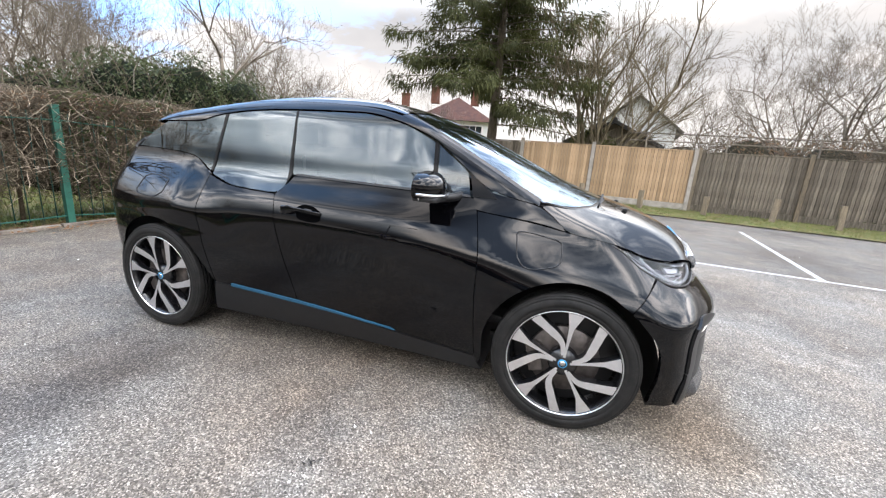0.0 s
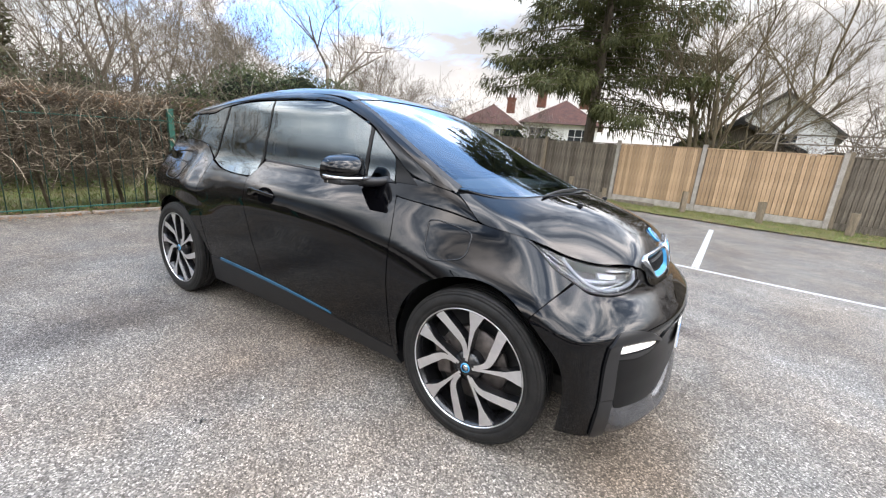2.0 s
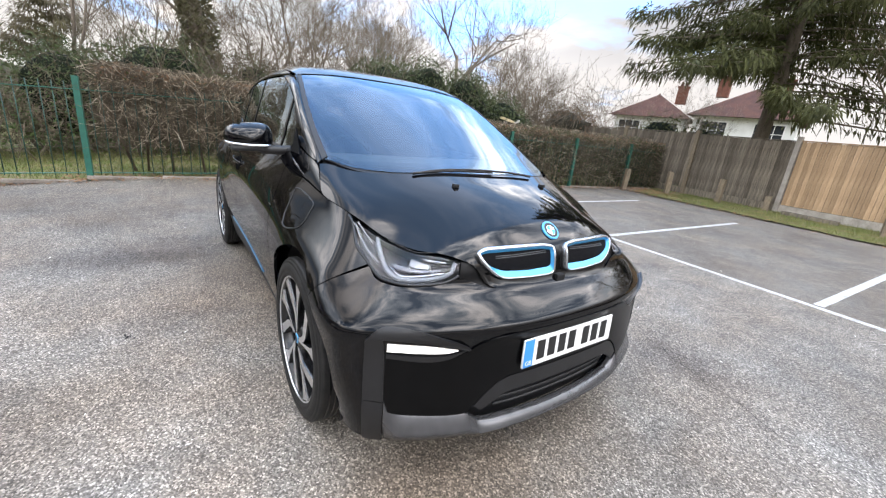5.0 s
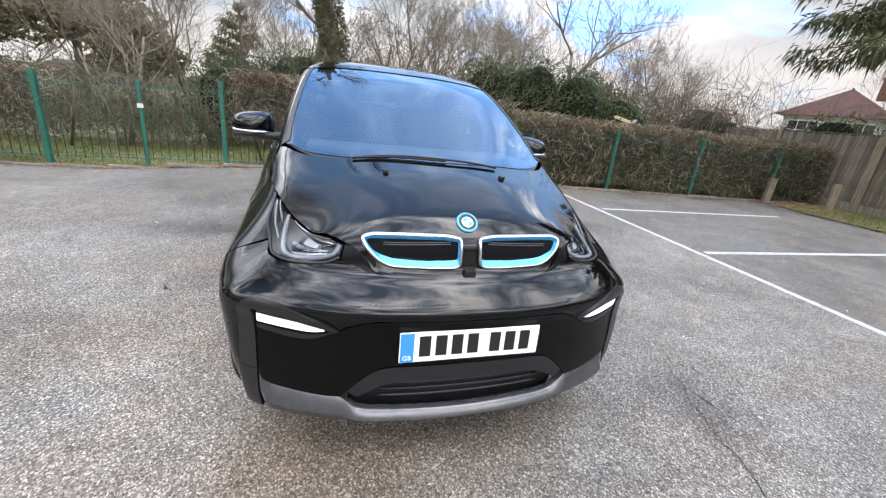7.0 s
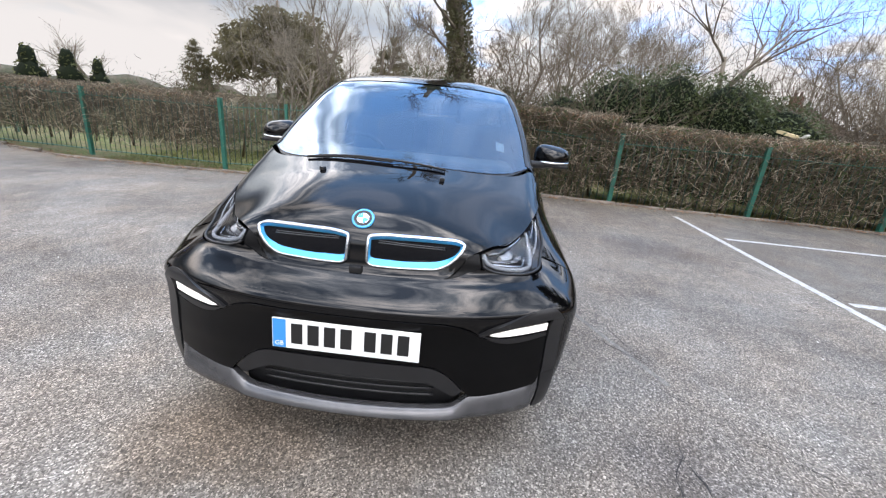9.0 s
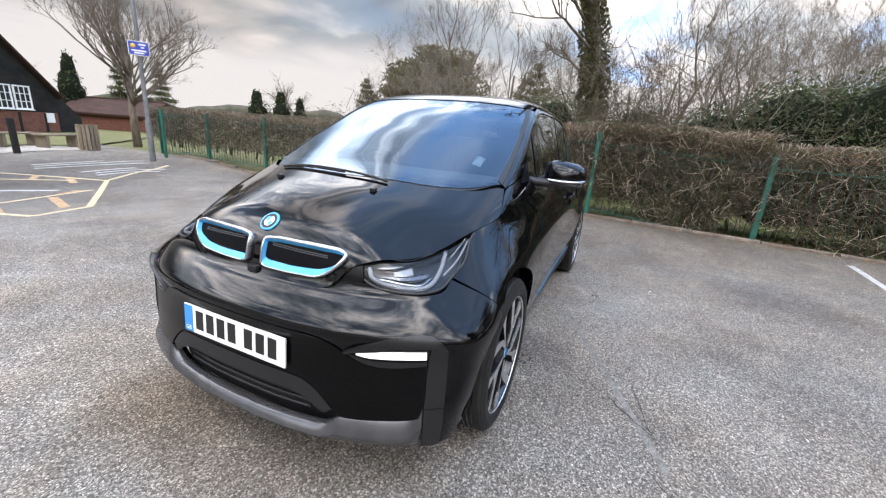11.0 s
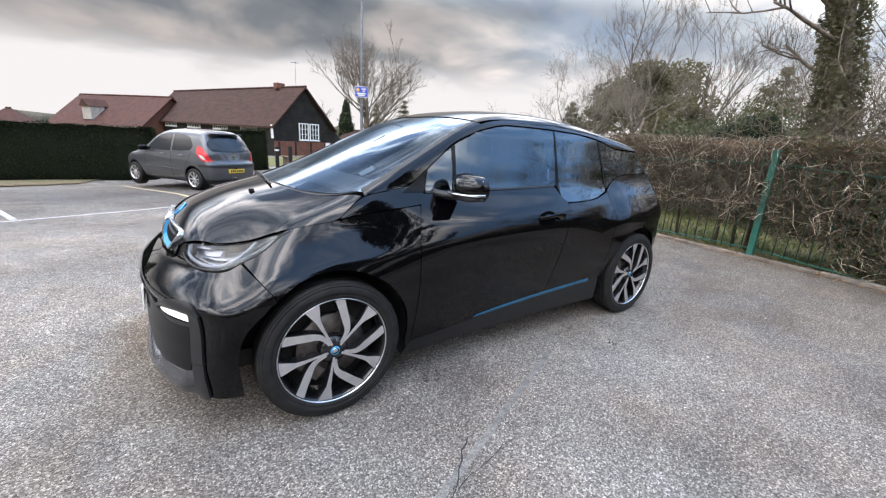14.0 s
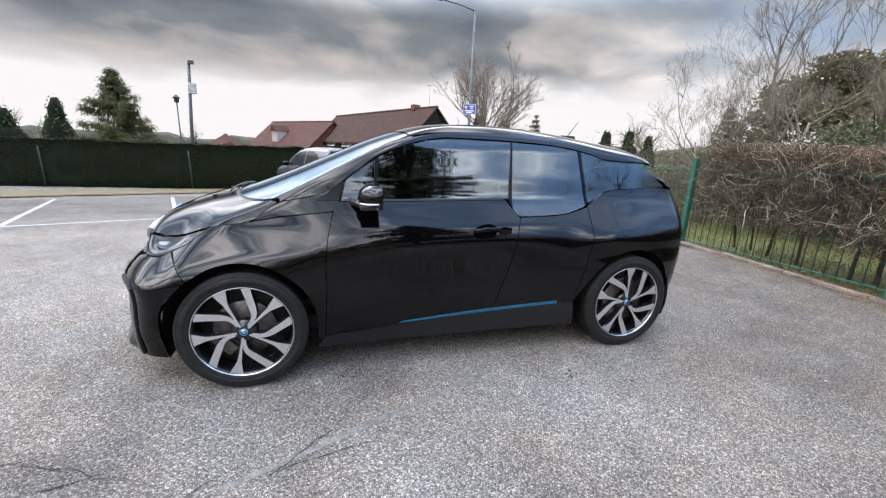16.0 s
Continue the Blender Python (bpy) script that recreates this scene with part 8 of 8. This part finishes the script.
for name, prof, ma in (("badge_ring", [(0.041, 0.0), (0.041, 0.004), (0.038, 0.006), (0.030, 0.0055)], BLUE), ("badge_band", [(0.034, 0.0056), (0.030, 0.0062), (0.022, 0.006)], PLASTIC), ("badge_middle", [(0.022, 0.0058), (0.018, 0.0068), (0.0, 0.0070)], CHROME)):
    v, f = lathe(prof, 40, "Z")
    put(name, mesh_of(name, v, f), ma, badge)
for a0 in (0.0, math.pi):
    V = [(0.0, 0.0, 0.0078)] + [(0.0205 * math.cos(a0 + math.pi / 2 * k / 8), 0.0205 * math.sin(a0 + math.pi / 2 * k / 8), 0.0074) for k in range(9)]
    put("badge_quarter", mesh_of("badge_quarter", V, [(0, k + 1, k + 2) for k in range(8)]), BLUE, badge)
c = cast_front(np.array([0.0]), np.array([0.752]))[0]
part("front_camera", box_bm(0.03, 0.045, 0.026, c, 0.006), PLASTIC, car)
# number plate: its characters are drawn as plain bars
plate = new("number_plate")
plate.parent = car
plate.matrix_basis = Matrix.Translation((0.7215, 0, 0.530)) @ Matrix.Rotation(radians(-3), 4, "Y")
tagged(plate, "white number plate with black characters and a blue end band")
part("plate_board", box_bm(0.008, 0.520, 0.111, (0, 0, 0), 0.003), PLATE_WHITE, plate)
part("country_band", box_bm(0.002, 0.046, 0.107, (0.0045, -0.234, 0), 0.0008), PLATE_BLUE, plate)
for i, yy in enumerate((-0.172, -0.114, -0.056, 0.002, 0.086, 0.144, 0.202)):
    part("character_bar", box_bm(0.002, 0.040 if i != 9 else 0.03, 0.076, (0.0045, yy, 0.003), 0.0006), PLATE_BLACK, plate)
txt = bpy.data.curves.new("country_code", "FONT")
txt.body, txt.size, txt.extrude, txt.align_x = "GB", 0.024, 0.0004, "CENTER"
txt.materials.append(PLATE_WHITE)
letters = new("country_code", txt)
letters.parent = plate
letters.matrix_basis = Matrix.Translation((0.006, -0.234, -0.045)) @ Matrix(((0, 0, 1, 0), (1, 0, 0, 0), (0, 1, 0, 0), (0, 0, 0, 1)))
# fog and daytime lamps in their dark frames
FRAME = mat("dark_satin_frame", (0.010, 0.010, 0.011), 0.34, vary=0.2, scale=30, spec=0.5)
for s in (1, -1):
    k = (lambda l: l) if s > 0 else (lambda l: [(-a, z) for a, z in l])
    fr = front_panel("air_curtain_frame", k([(47.3, 0.388), (51.0, 0.394)]), k([(47.9, 0.622), (51.0, 0.612)]), k([(47.3, 0.388), (47.5, 0.48), (47.9, 0.622)]), k([(51.0, 0.394), (51.2, 0.52), (51.0, 0.612)]), 8, 20, FRAME, "dark satin vertical frame", lift=0.011, thick=0.024)
    front_panel("frame_top", k([(31.4, 0.571), (33.8, 0.584), (40.2, 0.612), (45, 0.620), (47.9, 0.620)]), k([(30.9, 0.576), (33, 0.596), (36.2, 0.622), (40, 0.643), (45, 0.655), (48.6, 0.650), (51.0, 0.612)]), k([(31.4, 0.571), (30.9, 0.576)]), k([(47.9, 0.620), (51.0, 0.612)]), 32, 6, FRAME, parent=fr, lift=0.011, thick=0.024)
    front_panel("frame_foot", k([(47.4, 0.222), (51.0, 0.226)]), k([(47.3, 0.384), (51.0, 0.390)]), k([(47.4, 0.222), (47.3, 0.384)]), k([(51.0, 0.226), (51.0, 0.390)]), 8, 12, FRAME, parent=fr, lift=0.009, thick=0.024)
    front_panel("frame_lower", k([(31.6, 0.569), (36, 0.537), (41, 0.533), (47.4, 0.547)]), k([(31.4, 0.572), (36, 0.553), (41, 0.553), (47.4, 0.561)]), k([(31.6, 0.569), (31.4, 0.572)]), k([(47.4, 0.547), (47.4, 0.561)]), 20, 4, FRAME, parent=fr, lift=0.005, thick=0.02)
    front_panel("fog_lamp", k([(33.6, 0.570), (37, 0.563), (47.3, 0.571)]), k([(33.6, 0.574), (40, 0.592), (47.2, 0.600)]), k([(33.6, 0.570), (33.6, 0.574)]), k([(47.3, 0.571), (47.2, 0.600)]), 20, 5, LAMP_ON, parent=fr, lift=0.004, thick=0.01, label="lit white daytime lamp")
    # panel line from lamp to plate
    q = spline(k([(31.0, 0.572), (27.5, 0.525), (24.5, 0.490), (21, 0.476), (16, 0.472), (0.5, 0.470)]), 40)
    P = cast_front(q[:, 0], q[:, 1])
    v, f = tube(P + outward(P) * 0.0025, 0.0016, 5)
    put("bumper_seam", mesh_of("bumper_seam", v, f), PLASTIC, bumper)
front_panel("bumper_insert", both([(0, 0.455), (16, 0.452), (21.4, 0.443), (25, 0.409), (28.6, 0.354), (31, 0.322), (40, 0.33), (46.2, 0.345), (47.2, 0.392)]), both([(0, 0.622), (15.6, 0.622), (24, 0.616), (29, 0.590), (31.2, 0.568), (36, 0.538), (41, 0.532), (47.4, 0.546)]), [(-47.2, 0.392), (-47.4, 0.47), (-47.4, 0.546)], [(47.2, 0.392), (47.4, 0.47), (47.4, 0.546)], 110, 18, INSERT, parent=bumper, label="black panel round the number plate", lift=0.006, thick=0.004)
# slats of the lower intake
for zz in (0.302, 0.334, 0.360):
    q = np.array([(a, zz + 0.0001 * abs(a)) for a in np.linspace(-22, 22, 30)])
    P = cast_front(q[:, 0], q[:, 1])
    v, f = tube(P - outward(P) * 0.028, 0.006, 6)
    put("intake_slat", mesh_of("intake_slat", v, f), PLASTIC, car)
front_panel("intake_brow", both([(0, 0.386), (15, 0.384), (20.5, 0.374), (26.5, 0.322)]), both([(0, 0.446), (16, 0.444), (21.4, 0.435), (25, 0.402), (28.4, 0.346)]), [(-26.5, 0.322), (-28.4, 0.346)], [(26.5, 0.322), (28.4, 0.346)], 50, 5, PLASTIC, "dark satin brow over the intake", lift=0.004, thick=0.05)


def mirror_thing(s):
    """Door mirror on its stalk; s is the side."""
    top = new("door_mirror")
    top.parent = DOORS[s < 0][0]
    verts, faces = [], []
    nu, nv = 28, 14
    for i in range(nv + 1):
        t = i / nv
        x = 0.115 * (t - 0.35)
        sc = math.sqrt(max(0.0, 1 - max(0.0, t - 0.05) ** 2.4 / 0.95 ** 2.4)) if t < 1 else 0.02
        sc = max(sc, 0.02)
        for j in range(nu):
            a = 2 * math.pi * j / nu
            cy = math.copysign(abs(math.cos(a)) ** 0.62, math.cos(a))
            cz = math.copysign(abs(math.sin(a)) ** 0.70, math.sin(a))
            y = 0.112 * cy * sc
            z = (0.080 if cz > 0 else 0.050) * cz * sc * (1.0 - 0.16 * cy * (1 if cz > 0 else -0.2))
            verts.append((x - 0.10 * abs(y) * (1 if y > 0 else 0.2), y * s, z))
    for i in range(nv):
        for j in range(nu):
            j2 = (j + 1) % nu
            faces.append((i * nu + j, i * nu + j2, (i + 1) * nu + j2, (i + 1) * nu + j))
    faces.append(tuple(range(nv * nu, nv * nu + nu)))
    if s < 0:
        faces = [f[::-1] for f in faces]
    at = Matrix.Translation((-0.705, s * 0.885, 1.105))
    shell = put("mirror_shell", mesh_of("mirror_shell", verts, faces), PAINT, top, "glossy black mirror shell", at=at)
    bm = box_bm(0.006, 0.20, 0.098, (-0.737, s * 0.880, 1.108), 0.0025, Matrix.Rotation(radians(-6 * s), 4, "Z"))
    part("mirror_glass", bm, CHROME, top)
    pts = spline([(-0.640, s * 0.800, 1.083), (-0.632, s * 0.88, 1.081), (-0.668, s * 0.965, 1.083), (-0.735, s * 0.993, 1.088)], 14)
    v, f = tube(pts, 0.0085, 6)
    put("indicator_strip", mesh_of("indicator_strip", [(x, y, 1.08 + (z - 1.08) * 0.9) for x, y, z in v], f), LAMP_OFF, top, "pale indicator strip")
    part("mirror_foot", box_bm(0.12, 0.18, 0.022, (-0.700, s * 0.885, 1.063), 0.010), PLASTIC, top)
    v, f = tube(spline([(-0.60, s * 0.705, 1.075), (-0.62, s * 0.76, 1.066), (-0.67, s * 0.84, 1.064)], 8), 0.022, 8)
    put("stalk", mesh_of("stalk", v, f), PLASTIC, top)
    return top


for s in (1, -1):
    mirror_thing(s)
SCOOP_SHADE = mat("scoop_shade_black", (0.0012, 0.0012, 0.0014), 0.9, vary=0.2, spec=0.02)
# door handles over black patches that paint their scoops' shade, and the charging flaps
for s in (1, -1):
    k = dict(mirror=s < 0)
    fd, rd = DOORS[s < 0]
    pocket = loop([(-1.495, 0.926), (-1.447, 0.946), (-1.383, 0.938), (-1.337, 0.914), (-1.329, 0.873), (-1.366, 0.853), (-1.446, 0.857), (-1.482, 0.872)], 48, 2)
    mid = pocket.mean(axis=0)
    rows = []
    for k, sink in ((1.0, 0.0012), (0.93, 0.0006), (0.80, 0.0004), (0.01, 0.0004)):
        q = mid + (pocket - mid) * k
        P = cast_side(q[:, 0], q[:, 1])
        rows.append((P + outward(P) * sink) * np.array([1, s, 1]))
    V = [tuple(p) for row in rows for p in row]
    Fc = [(i * 48 + j, i * 48 + (j + 1) % 48, (i + 1) * 48 + (j + 1) % 48, (i + 1) * 48 + j) for i in range(3) for j in range(48)]
    scoop = put("handle_scoop", mesh_of("handle_scoop", V, Fc if s > 0 else [f[::-1] for f in Fc]), SCOOP_SHADE, fd, "near-black flush patch painted as the shade in the handle scoop")
    # the bar: a flat grip, broad at its hinge end, standing off the door
    q = np.array(spline([(-1.335, 0.902), (-1.40, 0.905), (-1.47, 0.909), (-1.52, 0.906), (-1.588, 0.901)], 22))
    P = cast_side(q[:, 0], q[:, 1])
    O = outward(P)
    t = np.linspace(0, 1, 22)
    off = 0.004 + 0.024 * np.sin(np.pi * np.clip(t * 1.15, 0, 1)) ** 0.7
    tall = 0.011 + 0.013 * np.clip((t - 0.62) / 0.14, 0, 1)
    V, Fc, n = [], [], 10
    for p, o, d, h in zip(P, O, off, tall):
        for j in range(n):
            a = 2 * math.pi * j / n
            c, w = math.copysign(abs(math.cos(a)) ** 0.6, math.cos(a)), math.copysign(abs(math.sin(a)) ** 0.6, math.sin(a))
            e = p + o * (d + 0.006 * c) + np.array([0, 0, h * w])
            V.append((e[0], e[1] * s, e[2]))
    Fc = [(i * n + j, i * n + (j + 1) % n, (i + 1) * n + (j + 1) % n, (i + 1) * n + j) for i in range(21) for j in range(n)] + [tuple(range(n))[::-1], tuple(range(21 * n, 22 * n))]
    put("handle", mesh_of("handle", V, Fc if s < 0 else [f[::-1] for f in Fc]), PAINT, fd, "glossy black door handle")
# raised seam of the filler flap on the right front wing and the charging flap on the right rear
for flap, par in (([(-0.094, 0.914), (-0.262, 0.944), (-0.295, 0.938), (-0.276, 0.827), (-0.238, 0.784), (-0.205, 0.778), (-0.092, 0.804), (-0.074, 0.828), (-0.080, 0.900)], car), ([(-2.50, 0.985), (-2.66, 1.005), (-2.74, 0.985), (-2.76, 0.90), (-2.72, 0.875), (-2.56, 0.870), (-2.50, 0.905)], car)):
    out = loop(flap, 60, 2)
    P = cast_side(out[:, 0], out[:, 1])
    P = (P + outward(P) * 0.0006) * np.array([1, -1, 1])
    v, f = tube(np.vstack([P, P[:1]]), 0.0034, 5)
    put("flap_seam", mesh_of("flap_seam", v, f), PLASTIC, par, "thin dark seam of a flap")
# washer jets, wipers, aerial
for y in (0.255, -0.262):
    c = cast_top(np.array([0.217]), np.array([y]))[0]
    part("washer_jet", box_bm(0.026, 0.022, 0.016, (c[0], c[1], c[2] + 0.005), 0.005), PLASTIC, car)
for a, b, r in (((0.122, 0.26), (0.072, -0.385), 0.006),):
    q = np.array(spline([a, ((a[0] + b[0]) / 2 + 0.004, (a[1] + b[1]) / 2), b], 20))
    P = cast_top(q[:, 0], q[:, 1])
    lift = 0.010 + 0.006 * np.sin(np.linspace(0, math.pi, 20))
    wp = new("wiper")
    wp.parent = car
    v, f = tube(P + outward(P) * lift[:, None], r, 6, 0.6)
    put("wiper_arm", mesh_of("wiper_arm", v, f), PLASTIC, wp)
    v, f = tube((P + outward(P) * 0.008)[7:], 0.006, 5)
    put("wiper_blade", mesh_of("wiper_blade", v, f), PLASTIC, wp)
cowl = top_panel("cowl", [(x + 0.02 if abs(y) < 0.6 else x, y) for x, y in BASE], [(x - 0.012, y * 0.99) for x, y in BASE], [(-0.212, -0.676), (-0.224, -0.669)], [(-0.212, 0.676), (-0.224, 0.669)], 40, 4, PLASTIC, lift=-0.007)
c = cast_top(np.array([-2.45]), np.array([0.0]))[0]
bm = box_bm(0.14, 0.045, 0.045, (c[0], c[1], c[2] + 0.018), 0.016)
aerial = part("roof_fin", bm, PLASTIC, car)
v, f = tube([(c[0], 0, c[2] + 0.03), (c[0] - 0.10, 0, c[2] + 0.16)], 0.004, 5, 0.5)
put("aerial_rod", mesh_of("aerial_rod", v, f), PLASTIC, aerial)
# cabin
part("dashboard", box_bm(0.42, 1.22, 0.16, (-0.46, 0, 0.99), 0.06), INTERIOR, car, smooth=True)
part("dash_shelf", box_bm(0.34, 1.16, 0.03, (-0.33, 0, 1.065), 0.012), CABIN_PALE, car, "pale dashboard shelf")
v, f = lathe([(0.165 + 0.014 * math.cos(a), 0.014 * math.sin(a)) for a in np.linspace(0, 2 * math.pi, 9)[:-1]], 32, "X", True)
sw = put("steering_wheel", mesh_of("steering_wheel", v, f), INTERIOR, car, at=Matrix.Translation((-0.80, -0.36, 1.00)) @ Matrix.Rotation(radians(25), 4, "Y"))
part("wheel_spoke", box_bm(0.02, 0.30, 0.05, (0, 0, 0), 0.01), INTERIOR, sw)
for x, ys in ((-1.28, (0.36, -0.36)), (-2.05, (0.32, -0.32))):
    for y in ys:
        seat = new("seat")
        seat.parent = car
        part("cushion", box_bm(0.50, 0.48, 0.16, (x + 0.15, y, 0.62), 0.05), INTERIOR, seat, smooth=True)
        part("backrest", box_bm(0.14, 0.48, 0.62, (x - 0.16, y, 0.95), 0.05, Matrix.Rotation(radians(-14), 4, "Y")), INTERIOR, seat, smooth=True)
        part("headrest", box_bm(0.09, 0.26, 0.17, (x - 0.25, y, 1.31), 0.035), INTERIOR, seat, smooth=True)
part("cabin_floor", box_bm(2.6, 1.30, 0.04, (-1.5, 0, 0.42), 0.01), INTERIOR, car)
part("rear_view_mirror", box_bm(0.03, 0.22, 0.06, (-0.86, 0, 1.36), 0.012), PLASTIC, car)
WHITE_MARK = mat("white_mark", (0.75, 0.76, 0.74), 0.5, vary=0.05)
# small white strip on each front door window beside the B-pillar
for s in (1, -1):
    v, f = sheet(cast_side, [(-1.535, 1.13), (-1.550, 1.13)], [(-1.545, 1.20), (-1.560, 1.20)], [(-1.535, 1.13), (-1.545, 1.20)], [(-1.550, 1.13), (-1.560, 1.20)], 3, 4, lift=-0.014, thick=0.001, mirror=s < 0)
    put("window_label", mesh_of("window_label", v, f), WHITE_MARK, DOORS[s < 0][0])
v, f = sheet(cast_top, [(-0.26, 0.50), (-0.26, 0.545)], [(-0.34, 0.50), (-0.34, 0.545)], [(-0.26, 0.50), (-0.34, 0.50)], [(-0.26, 0.545), (-0.34, 0.545)], 4, 4, lift=-0.014, thick=0.001)
put("windscreen_label", mesh_of("windscreen_label", v, f), WHITE_MARK, windscreen)
